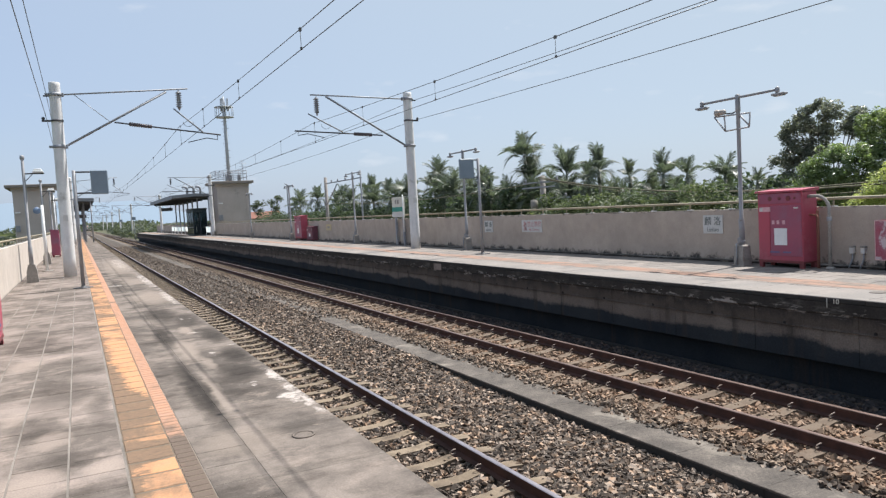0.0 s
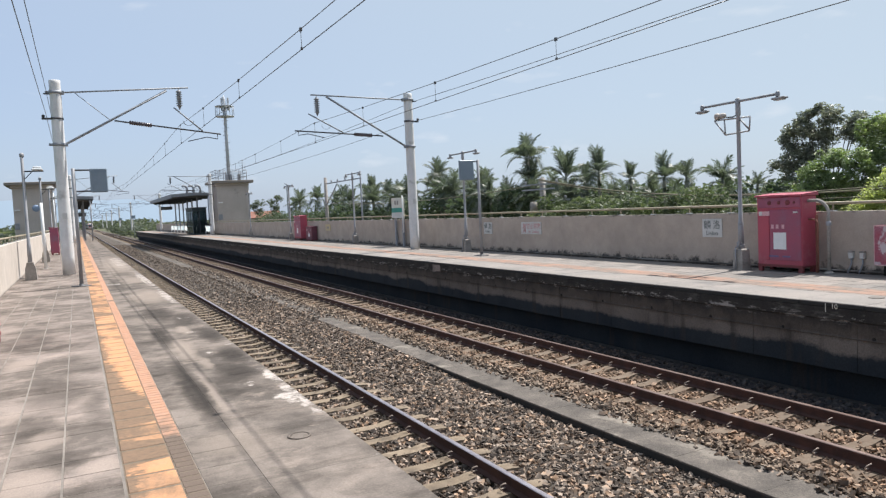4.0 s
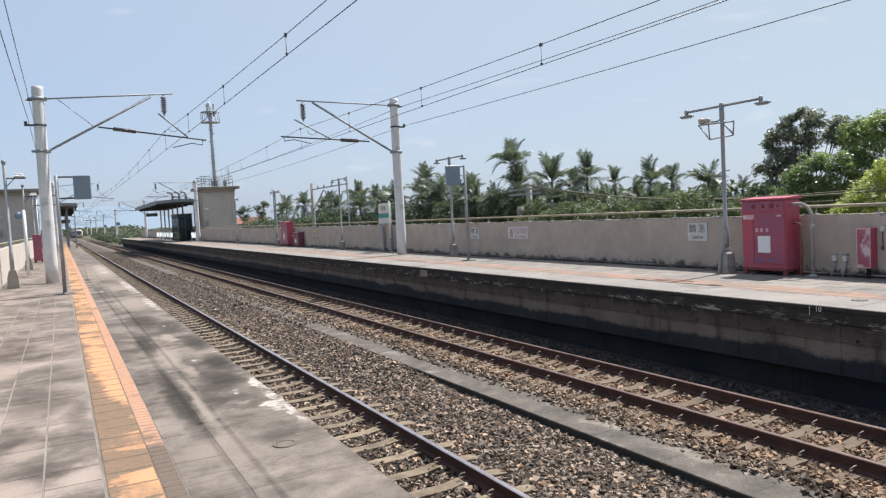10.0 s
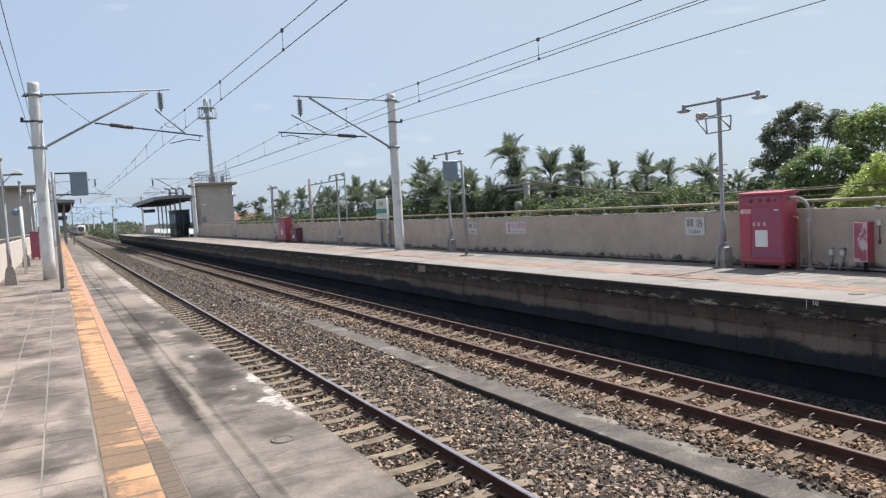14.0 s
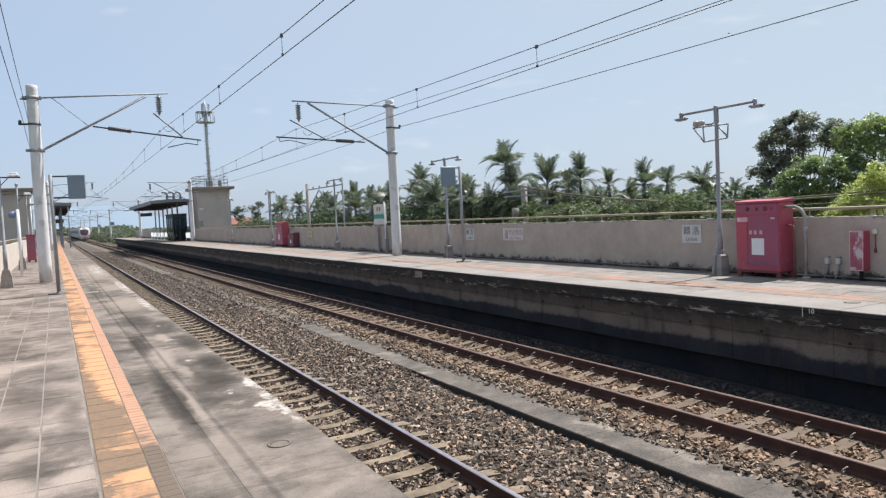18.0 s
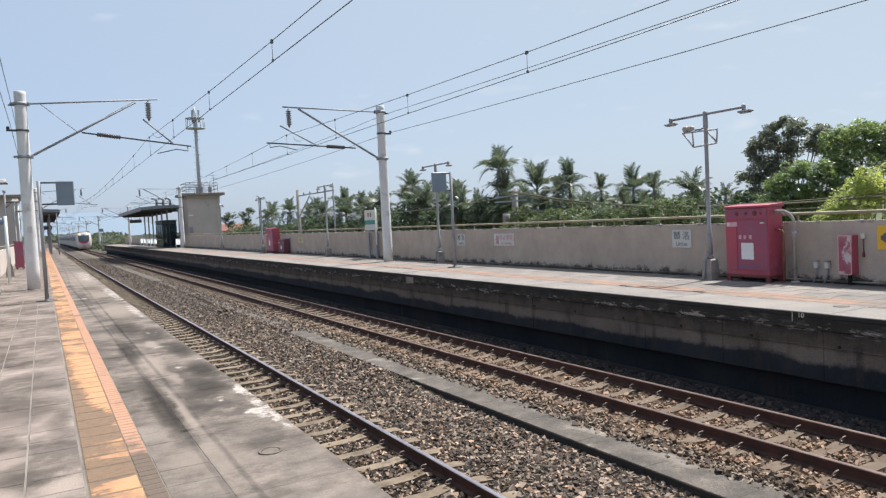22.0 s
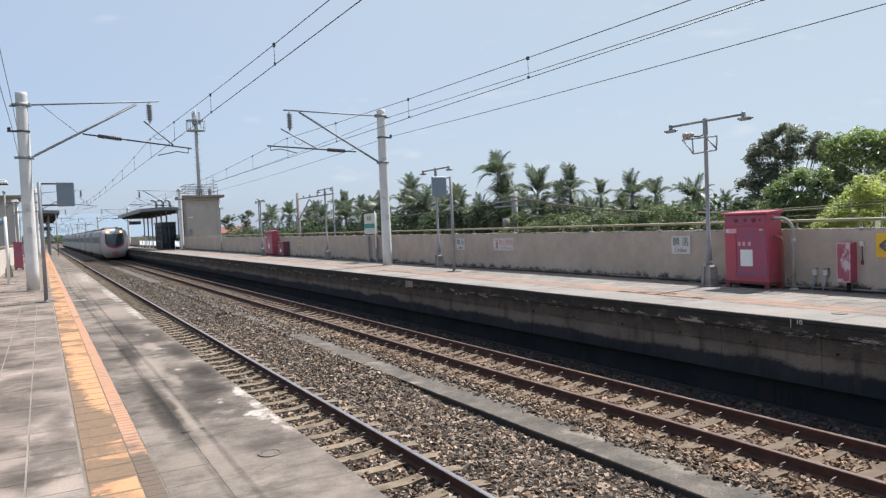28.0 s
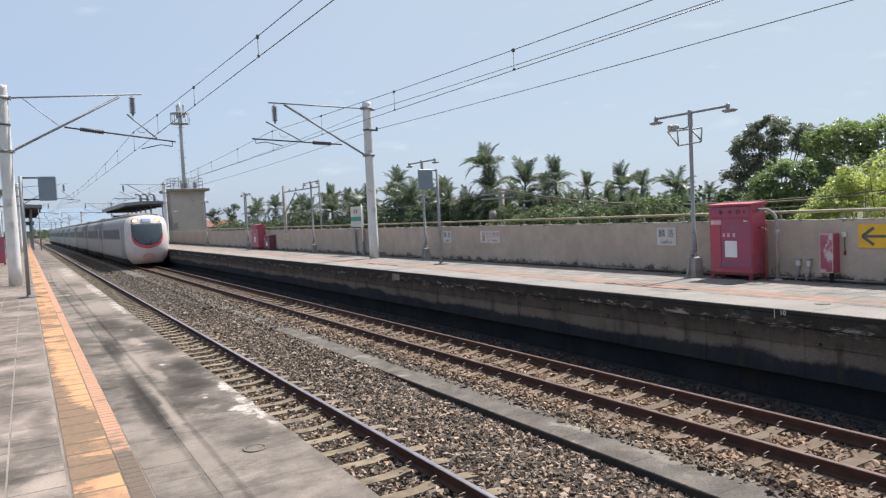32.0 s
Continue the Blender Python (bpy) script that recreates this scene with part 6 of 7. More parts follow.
def train_car(train, y0, length, first):
    bm = bmesh.new()
    out = section()
    n = len(out)
    ya = y0 + (1.6 if first else 0.25)
    rings = []
    if first:
        for u in (0.12, 0.35, 0.6, 0.8, 0.92, 0.98, 1.0):
            rings.append([bm.verts.new((x * (1 - 0.24 * min(1.0, max(0.0, (-0.25 - z) / 0.8)) ** 1.5), y0 + nose_y(x, z) + 0.28 * u ** 10, z)) for x, z in section(u)])
        rings.append([bm.verts.new((x, ya + 0.4, z)) for x, z in out])
        bm.faces.new(rings[0])
    else:
        rings.append([bm.verts.new((x, ya, z)) for x, z in out])
        bm.faces.new(rings[0])
    rings.append([bm.verts.new((x, y0 + length - 0.25, z)) for x, z in out])
    for a, b in zip(rings, rings[1:]):
        for i in range(n):
            bm.faces.new((a[i], a[(i + 1) % n], b[(i + 1) % n], b[i])).smooth = True
    bm.faces.new(rings[-1][::-1])
    bmesh.ops.recalc_face_normals(bm, faces=bm.faces)
    for f in bm.faces:
        c = f.calc_center_median()
        f.material_index = 1 if c.y > y0 + 1.2 or not first else 0
        if c.z < -0.62 and c.y > y0 + 1.2:
            f.material_index = 2
    body = part("car", bm, [M["car_white"], M["car_side"], M["car_dark"]], train, "white streamlined leading car" if first else "white passenger car")
    start = 3.6 if first else 1.6
    k = 9 if first else 10
    for s in (-1, 1):
        for i in range(k):
            yy = y0 + start + (length - start - 1.4) * i / (k - 1) - 0.0
            part("window", boxes((min(s * 1.50, s * 1.590), max(s * 1.50, s * 1.590), yy - 0.78, yy + 0.78, 0.92, 1.66), bevel=0.01), M["side_glass"], body)
        part("window_band", boxes((min(s * 1.49, s * 1.582), max(s * 1.49, s * 1.582), y0 + (2.6 if first else 0.4), y0 + length - 0.4, 0.86, 1.72)), M["car_band"], body, "dark grey band round the windows")
        part("stripe", boxes((min(s * 1.50, s * 1.576), max(s * 1.50, s * 1.576), y0 + (2.6 if first else 0.4), y0 + length - 0.4, -0.42, 0.80)), M["car_low"], body, "pale lower side panel")
    for yy in (y0 + 3.0, y0 + length - 1.6):
        part("door", boxes((-1.596, -1.50, yy - 0.42, yy + 0.42, -0.15, 1.85), bevel=0.01), M["car_grey"], body)
    part("roof_unit", boxes((-0.85, 0.85, y0 + 4.5, y0 + 9.0, 2.5, 2.92), bevel=0.06), M["car_roof"], body)
    part("roof_unit", boxes((-0.75, 0.75, y0 + 12, y0 + 15.5, 2.5, 2.85), bevel=0.06), M["car_roof"], body)
    part("roof_skin", boxes((-1.05, 1.05, y0 + (1.5 if first else 0.5), y0 + length - 0.5, 2.45, 2.78), bevel=0.05), M["car_roof"], body)
    part("underframe", boxes((-1.15, 1.15, y0 + (1.6 if first else 0.3), y0 + length - 0.3, -1.12, -0.70)), M["car_dark"], body)
    for b in (y0 + 3.2, y0 + length - 3.2):
        bm = bmesh.new()
        for w in (-1.05, 1.05):
            for s in (-1, 1):
                lathe(bm, [(0.43, s * 0.53 - 0.06), (0.43, s * 0.53 + 0.06)], 16, (0, b + w, RAIL_Z + 0.43), "x")
        box(bm, -0.9, 0.9, b - 1.6, b + 1.6, -0.95, -0.65)
        part("bogie", bm, M["car_dark"], body)
    return body


TRAIN_X = FAR_C + 0.12
train = thing("train", (TRAIN_X, 57.7, 0), "white passenger train with dark windscreen, red trim, lit headlights", "train")
CAR = 19.0
head = train_car(train, 0.0, CAR, True)
for i in range(1, 10):
    train_car(train, CAR * i, CAR, False)
nose_patch("red_trim", 0.17, 1.30, lambda f: 1.125 * math.sqrt(max(0.02, 1 - (1 - min(1, f / 0.85)) ** 2.4)), 0.010, M["car_trim"], head, "red trim below the windscreen")
nose_patch("windscreen", 0.40, 2.04, lambda f: 1.10 * math.sqrt(max(0.02, 1 - (1 - min(1.0, f / 0.62)) ** 2.4)), 0.028, M["glass"], head, "large dark rounded windscreen")
nose_patch("destination_panel", 2.17, 2.42, lambda f: 0.34, 0.02, M["marker"], head)
nose_patch("emblem", -0.68, -0.20, lambda f: 0.42 * math.sin(math.pi * (0.15 + 0.7 * f)), 0.02, M["car_emblem"], head, "red emblem low on the nose")
for s in (-1, 1):
    bm = bmesh.new()
    lathe(bm, [(0.01, -0.04), (0.10, -0.03), (0.125, 0.0), (0.125, 0.06)], 18, (0, nose_y(0.8, 2.3), 2.28), "y")
    bmesh.ops.transform(bm, matrix=Matrix.Translation((s * 0.80, 0, 0)) @ Matrix.Diagonal((1.6, 1, 1, 1)), verts=bm.verts)
    part("headlight", bm, M["headlight"], head, "glowing warm headlight")
    bm = lathe(bmesh.new(), [(0.13, -0.02), (0.165, -0.01), (0.165, 0.08), (0.13, 0.08)], 18, (0, nose_y(0.8, 2.3), 2.28), "y")
    bmesh.ops.transform(bm, matrix=Matrix.Translation((s * 0.80, 0, 0)) @ Matrix.Diagonal((1.55, 1, 1, 1)), verts=bm.verts)
    part("headlight_rim", bm, M["car_grey"], head)
    part("wiper", tube(bmesh.new(), (s * 0.1, nose_y(0.1, 0.5) - 0.06, 0.5), (s * 0.5, nose_y(0.5, 1.1) - 0.06, 1.1), 0.02, n=5), M["car_dark"], head)


# ---- plants ----
def leaves(r, centres, radii, count, size, flat=0.5):
    """Folded leaf quads spread through ellipsoids, denser near their skins."""
    k = r.randint(0, len(centres), count)
    d = r.normal(size=(count, 3))
    d /= np.linalg.norm(d, axis=1, keepdims=True)
    rad = r.uniform(0.35, 1.0, (count, 1)) ** 0.5
    p = centres[k] + d * rad * radii[k]
    a = r.normal(size=(count, 3))
    a[:, 2] *= 1 - flat
    a /= np.linalg.norm(a, axis=1, keepdims=True)
    b = np.cross(a, r.normal(size=(count, 3)) + np.array((0.0, 0.0, 2.2 * flat)))
    b /= np.linalg.norm(b, axis=1, keepdims=True)
    s = size * r.uniform(0.6, 1.3, (count, 1))
    n = np.cross(a, b)
    v = np.stack([p - a * s, p + b * s * 0.42 + n * s * 0.12, p + a * s, p - b * s * 0.42 + n * s * 0.12], 1).reshape(-1, 3)
    i = 4 * np.arange(count)[:, None]
    f = np.concatenate([i + np.array([[0, 1, 2]]), i + np.array([[0, 2, 3]])], 1).reshape(-1, 3)
    return v, f


def clumps(r, centre, radii, count, size):
    """Smaller clumps scattered over the skin of one crown."""
    d = r.normal(size=(count, 3))
    d /= np.linalg.norm(d, axis=1, keepdims=True)
    d[:, 2] = np.where(d[:, 2] < -0.75, -d[:, 2], d[:, 2])
    c = np.array(centre) + d * np.array(radii) * r.uniform(0.45, 1.0, (count, 1))
    return c, size * r.uniform(0.6, 1.3, (count, 3)) * np.array((1, 1, 0.75))


def tree(x, y, h, crown, count, size, mat, seed, label, clump=0.55, n_clumps=46):
    """crown: list of (dx, dy, z, rx, ry, rz), z above the platforms."""
    t = thing("tree", (x, y, GROUND_Z), label, "tree", "trees behind the wall")
    r = np.random.RandomState(seed)
    bm = bmesh.new()
    hz = h - GROUND_Z
    tube(bm, (0, 0, 0), (0.1, 0.1, hz * 0.45), 0.22, 0.15, 10)
    part("trunk", bm, M["trunk"], t)
    vs, fs, n0 = [], [], 0
    for dx, dy, z, rx, ry, rz in crown:
        c, cr = clumps(r, (dx, dy, z - GROUND_Z), (rx, ry, rz), n_clumps, clump)
        for q in c[::11]:
            fork = Vector((0.1 + 0.3 * dx, 0.1 + 0.45 * dy, hz * 0.40 + 0.35 * (z - GROUND_Z - hz * 0.40)))
            mid = fork.lerp(Vector(q), 0.55) + Vector((0, 0, -0.1))
            part("limb", pipe(bmesh.new(), [(0.1, 0.1, hz * 0.40), fork, mid, q], 0.013, 5), M["trunk"], t)
        v, f = leaves(r, c, cr, count, size)
        vs.append(v)
        fs.append(f + n0)
        n0 += len(v)
    ob = soup("crown", np.concatenate(vs).tolist(), np.concatenate(fs).tolist(), mat, t)
    return t


def frond_mesh(seed, length, droop, mat):
    """A feathered palm leaf along +x: an arching midrib, dense hanging leaflets, a broad ragged tip."""
    r = random.Random(seed)
    bm = bmesh.new()
    pts = []
    for i in range(11):
        f = i / 10
        bend = droop * f ** 1.6
        pts.append(Vector((length * f * (1 - 0.30 * bend), 0, length * (0.30 * f - 0.75 * bend * f))))
    pipe(bm, pts, 0.014, 4)
    for i in range(38):
        f = 0.16 + 0.84 * i / 37
        k = min(f * 10, 9.999)
        p = pts[int(k)].lerp(pts[int(k) + 1], k - int(k))
        d = (pts[int(k) + 1] - pts[int(k)]).normalized()
        L = length * 0.42 * (0.62 + 0.38 * math.sin(math.pi * min(1.0, 0.12 + 0.70 * f))) * r.uniform(0.82, 1.1)
        ahead = 0.55 + 0.9 * max(0.0, f - 0.6)
        for s in (-1, 1):
            q = (d * ahead * r.uniform(0.85, 1.15) + Vector((0, s * r.uniform(0.60, 0.75), r.uniform(0.0, 0.15)))).normalized()
            mid = p + q * L * 0.55
            tip = p + q * L * 0.95 - Vector((0, 0, r.uniform(0.10, 0.30) * L))
            w = d * 0.0115 * length
            v = [bm.verts.new(o) for o in (p - w, p + w, mid + w * 1.25, tip + w * 0.45, tip - w * 0.45, mid - w * 1.25)]
            bm.faces.new((v[0], v[1], v[2], v[5]))
            bm.faces.new((v[5], v[2], v[3], v[4]))
    return mesh_of(bm, "frond", mat)


FRONDS = [frond_mesh(i, 1.0, (0.10, 0.30, 0.55, 0.85, 1.15)[i], M["leaf_palm"]) for i in range(5)]
PALMS = []


def palm(x, y, top, size, seed, spears=4, arch=5, low=3, label="tall slender palm with a ragged feathered crown"):
    """top: height of the crown's heart above the platforms; upright young leaves, arching ones, hanging old ones."""
    t = thing("palm_tree", (x, y, GROUND_Z), label, "palm tree", "palms behind the wall")
    r = random.Random(seed)
    hz = top - GROUND_Z
    lean = r.uniform(-0.15, 0.15)
    pts = [(lean * (k / 6) ** 2, 0, hz * k / 6 - 0.1) for k in range(7)]
    part("trunk", pipe(bmesh.new(), pts, 0.07, 8), M["palm_trunk"], t)
    part("crownshaft", tube(bmesh.new(), (lean, 0, hz - 0.55), (lean, 0, hz + 0.08), 0.085, 0.045, 8), M["leaf_palm"], t)
    turn = r.uniform(0, 360)
    for count, rise, spread, kind, z, scale in ((spears, 66, 9, (0, 1), 0.04, 1.0), (arch, 30, 12, (1, 2, 3), 0.0, 1.05), (low, 4, 12, (3, 4), -0.06, 0.95)):
        for i in range(count):
            az = turn + 360 * (i + r.uniform(-0.18, 0.18)) / max(count, 1)
            up = rise + r.uniform(-spread, spread)
            shared("frond", FRONDS[r.choice(kind)], t, Matrix.Translation((lean, 0, hz + z)) @ pose(0, 0, 0, 0, 0, az) @ pose(0, 0, 0, 0, -up, 0)
                   @ pose(0, 0, 0, r.uniform(-25, 25), 0, 0) @ Matrix.Scale(0.95 * size * scale * r.uniform(0.85, 1.1), 4))
        turn += 47
    PALMS.append(t)
    return t


# the row behind the wall, from the nearest to the farthest
palm(22.0, 17.7, 1.85, 0.55, 19, 2, 5, 2)
palm(22.0, 19.25, 2.15, 0.90, 6, 2, 8, 3)
palm(22.0, 21.05, 2.35, 0.70, 27, 4, 4, 3)
palm(22.0, 22.3, 2.40, 1.0, 5, 4, 5, 3)
palm(22.4, 23.2, 1.75, 0.95, 31, 2, 5, 4)
palm(22.0, 24.2, 2.45, 0.75, 4, 5, 3, 3)
palm(22.4, 25.2, 1.75, 1.00, 25, 2, 5, 4)
palm(22.0, 26.3, 2.85, 1.15, 3, 5, 4, 4)
palm(22.2, 27.5, 2.45, 1.00, 12, 3, 5, 4)
palm(22.0, 29.1, 2.80, 1.40, 2, 5, 3, 3)
palm(22.4, 30.6, 1.95, 1.10, 32, 2, 5, 4)
palm(22.0, 32.2, 4.0, 1.45, 1, 3, 5, 3)
palm(22.2, 32.3, 2.75, 1.25, 26, 3, 6, 4)
palm(22.0, 34.4, 2.10, 1.10, 9, 2, 5, 4)
palm(22.0, 37.0, 2.85, 1.05, 10, 4, 4, 3)
palm(22.2, 38.8, 2.30, 1.15, 8, 3, 5, 3)
palm(22.0, 42.8, 3.75, 1.25, 7, 4, 5, 3)
palm(22.3, 44.0, 2.90, 1.30, 28, 3, 5, 4)
palm(22.0, 51.4, 2.70, 1.25, 13, 3, 5, 3)
palm(22.0, 55.1, 3.20, 1.30, 11, 4, 6, 4)
palm(22.3, 57.0, 2.45, 1.30, 18, 3, 5, 4)
palm(22.0, 62.0, 2.85, 1.40, 14, 3, 6, 4)
palm(22.3, 65.5, 2.45, 1.30, 20, 3, 5, 4)
palm(22.0, 70.7, 3.10, 1.35, 15, 3, 6, 4)
palm(22.0, 76.8, 2.95, 1.35, 30, 3, 5, 4)
palm(22.4, 80.0, 2.50, 1.30, 29, 3, 5, 4)
# younger, lower ones between them
LOW = "young low palm with spreading fronds between taller ones"
for x, y, top, size, seed in ((21.4, 24.7, 1.4, 0.9, 41), (21.4, 28.1, 1.6, 1.1, 42), (21.4, 30.9, 1.7, 1.2, 43), (21.4, 33.4, 1.7, 1.2, 44), (21.4, 35.2, 1.9, 1.3, 45), (21.4, 36.4, 2.0, 1.3, 46),
                              (21.4, 39.8, 2.4, 1.4, 47), (21.4, 41.2, 2.3, 1.4, 48), (21.4, 46.2, 2.5, 1.4, 49), (21.4, 48.6, 2.2, 1.4, 50), (21.4, 53.2, 2.2, 1.4, 51), (21.4, 59.4, 2.3, 1.4, 52)):
    palm(x, y, top, size, seed, 4, 6, 4, LOW)

DARK = "tall dark-leaved tree with an open, uneven crown behind the wall"
tree(22.6, 15.6, 4.0, [(0, 0.1, 4.08, 0.6, 0.62, 0.45), (0, -0.6, 3.93, 0.6, 0.56, 0.45), (0.1, 0.75, 3.78, 0.5, 0.5, 0.39), (0, 1.1, 3.5, 0.45, 0.36, 0.31), (0.1, 0.2, 3.48, 0.7, 0.67, 0.42), (0.1, -0.7, 3.28, 0.6, 0.56, 0.56),
                       (-0.1, 0.9, 2.93, 0.5, 0.5, 0.37), (0, 1.45, 2.53, 0.5, 0.47, 0.34), (0.1, 0.35, 2.63, 0.6, 0.56, 0.42), (0.3, 0.3, 3.1, 0.4, 0.6, 0.6), (0, 0.9, 1.98, 0.6, 0.67, 0.56), (0.1, -1.35, 3.68, 0.5, 0.39, 0.42)], 1500, 0.055, M["leaf_dark"], 21, DARK, 0.19, 22)
tree(22.0, 12.6, 3.6, [(0.2, 0.35, 3.63, 0.6, 0.67, 0.39), (0.2, -0.3, 3.43, 0.6, 0.56, 0.39), (0.1, 0.9, 3.28, 0.6, 0.56, 0.42), (0.1, 0.2, 2.98, 0.7, 0.78, 0.42), (0.2, -1.2, 3.38, 0.6, 0.67, 0.49), (0.2, -2.2, 3.18, 0.7, 0.78, 0.56),
                       (-0.2, 0.7, 2.43, 0.7, 0.67, 0.42), (-0.1, -0.6, 2.63, 0.7, 0.78, 0.49), (-0.1, -1.7, 2.38, 0.8, 0.9, 0.56), (-0.1, 0.1, 1.93, 0.8, 0.9, 0.49), (0, -1.2, 1.78, 0.8, 1.01, 0.56), (0.1, -3.2, 2.48, 0.8, 1.01, 0.7)], 2100, 0.058, M["leaf_green"], 22,
     "broad tree with sunlit mid-green leaves in tiers behind the wall", 0.25, 26)
tree(21.0, 13.9, 2.2, [(0, 0.75, 2.13, 0.5, 0.56, 0.31), (0, 0.1, 2.5, 0.55, 0.56, 0.34), (0, -0.7, 2.33, 0.55, 0.56, 0.34), (-0.2, 0.4, 1.73, 0.6, 0.67, 0.37), (-0.2, -0.5, 1.78, 0.6, 0.67, 0.37), (0, 1.1, 1.48, 0.5, 0.56, 0.35), (0, 0.2, 1.23, 0.6, 0.78, 0.42)], 1900, 0.055, M["leaf_green"], 24,
     "sunlit green tree in front of a darker one", 0.25, 24)
tree(19.6, 10.6, 2.0, [(0, 1.7, 0.83, 0.5, 0.56, 0.49), (0, 1.1, 1.23, 0.6, 0.56, 0.49), (0, 0.7, 1.73, 0.6, 0.56, 0.63), (0, 0.1, 1.38, 0.8, 0.78, 0.84), (0, -0.6, 1.78, 0.9, 0.9, 0.98), (0, -1.6, 1.78, 0.9, 1.01, 1.12), (0, -3, 1.58, 0.9, 1.34, 1.26)], 2600, 0.052, M["leaf_lime"], 23,
     "yellow-green bamboo-like bush just over the wall", 0.26, 30)

SMALL = "small ragged tree far beyond the wall"
tree(25.0, 110.0, 4.2, [(0.2, 0, 3.7, 0.8, 0.8, 0.35), (-0.5, 0, 3.2, 0.5, 0.5, 0.35), (0.1, 0, 2.5, 0.5, 0.5, 0.4)], 170, 0.19, M["leaf_far"], 41, SMALL, 0.5, 12)
tree(27.6, 110.0, 4.6, [(0.5, 0, 4.3, 0.6, 0.6, 0.4), (-0.4, 0, 3.7, 0.8, 0.8, 0.45), (0, 0, 2.8, 0.7, 0.7, 0.5), (-0.1, 0, 2.0, 0.7, 0.7, 0.5)], 190, 0.19, M["leaf_far"], 42, SMALL, 0.5, 12)


def hedge(name, spots, count, size, mat, seed, label):
    r = np.random.RandomState(seed)
    c = np.array([s[:3] for s in spots], float)
    rad = np.array([s[3:] for s in spots], float)
    v, f = leaves(r, c, rad, count, size)
    return tagged(soup(name, v.tolist(), f.tolist(), mat), label, "hedge", kind="stuff")


r = random.Random(8)
hedge("shrubs", [(19.0 + r.uniform(-0.8, 0.8), 14 + 0.38 * i + r.uniform(-0.3, 0.3), 1.15 + r.uniform(-0.4, 0.45), 0.6, 0.55, 0.45) for i in range(34)], 17000, 0.075, M["leaf_hedge"], 31,
      "tangled mid-green shrubs just above the wall")
hedge("shrubs", [(24.5 + r.uniform(-1.0, 1.0), 16 + 0.62 * i, 1.05 + r.uniform(-0.4, 0.45) + 0.012 * i, 1.0, 0.9, 0.95) for i in range(50)], 20000, 0.17, M["leaf_shade"], 32,
      "dark undergrowth below the palms")
hedge("shrubs", [(21.5 + r.uniform(-1.5, 1.5), 32 + 0.9 * i, 1.30 - 0.014 * max(0, i - 26) + r.uniform(-0.6, 0.6), 1.2, 1.1, 0.95) for i in range(66)], 26000, 0.14, M["leaf_shade"], 33,
      "green shrubs along the far part of the wall")
hedge("distant_trees", [(r.uniform(24, 70), r.uniform(95, 330), -0.3 + r.uniform(-0.5, 0.7), 4, 4, 1.5) for i in range(120)], 30000, 0.38, M["leaf_far"], 34,
      "far green tree belt beyond the station")
hedge("distant_trees", [(r.uniform(-40, 60), r.uniform(560, 900), 0.5, 14, 10, 4.5) for i in range(60)], 7000, 2.0, M["leaf_far"], 35,
      "hazy tree line at the end of the track")
hedge("distant_trees", [(r.uniform(10.5, 24), r.uniform(150, 330), -0.4 + r.uniform(-0.3, 0.5), 1.8, 2.5, 1.2) for i in range(60)], 9000, 0.4, M["leaf_far"], 36,
      "green bushes beside the line")
hedge("distant_trees", [(r.uniform(-60, -8), r.uniform(70, 330), 0.2 + r.uniform(-0.5, 0.5), 4, 4, 1.6) for i in range(80)], 9000, 0.6, M["leaf_far"], 37,
      "low dark trees beyond the near wall")

# ---- utility poles and cables behind the wall ----
up = thing("utility_pole", (19.5, 27.45, GROUND_Z), "grey concrete utility pole with crossarms among the palms", "utility pole", "utility poles")
part("shaft", lathe(bmesh.new(), [(0.17, 0), (0.13, 2.80 - GROUND_Z), (0.02, 2.82 - GROUND_Z)], 12), M["plinth"], up)
A0 = -GROUND_Z
part("crossarm", boxes((-0.16, -0.10, -1.5, 1.4, 2.46 + A0, 2.54 + A0)), M["galv"], up)
part("crossarm", boxes((-0.16, -0.10, -1.1, 1.5, 2.24 + A0, 2.31 + A0)), M["galv"], up)
part("crossarm", boxes((-0.16, -0.10, -2.2, 0.4, 1.70 + A0, 1.77 + A0)), M["galv"], up)
part("transformer", lathe(bmesh.new(), [(0.02, 1.25 + A0), (0.17, 1.27 + A0), (0.17, 1.68 + A0), (0.02, 1.70 + A0)], 14, (-0.1, 0.62, 0)), M["plinth"], up, "small grey canister below the crossarm")
for i, (z, y) in enumerate(((2.54 + A0, -1.3), (2.54 + A0, -0.7), (2.54 + A0, 1.2), (1.77 + A0, -1.9), (1.77 + A0, -1.2))):
    part("insulator", lathe(bmesh.new(), [(0.03, z), (0.06, z + 0.05), (0.04, z + 0.15), (0.02, z + 0.16)], 10, (-0.13, y, 0)), M["insulator_grey"], up)
for k, (low, mid, rad) in enumerate(((1.53, 14.0, 0.026), (1.58, 14.6, 0.020), (1.36, 13.5, 0.014))):
    pts = [(19.25 + 0.05 * k, 27.45 - 31 * i / 18, low + 0.0068 * (27.45 - 31 * i / 18 - mid) ** 2) for i in range(19)]
    tagged(new("cable", mesh_of(pipe(bmesh.new(), pts, rad, 6), "cable", M["cable"])), "sagging weathered cable behind the wall", "cable", "cables behind the wall")
pts = [(19.35, 27.45 + 32 * i / 14, 2.5 + 0.05 * i / 14 - 0.4 * 4 * (i / 14) * (1 - i / 14)) for i in range(15)]
tagged(new("cable", mesh_of(pipe(bmesh.new(), pts, 0.02, 6), "cable", M["cable"])), "sagging weathered cable behind the wall", "cable", "cables behind the wall")
hf = thing("pipe_frame", (14.6, 41.5, GROUND_Z), "two grey posts with a cross beam and insulators", "frame")
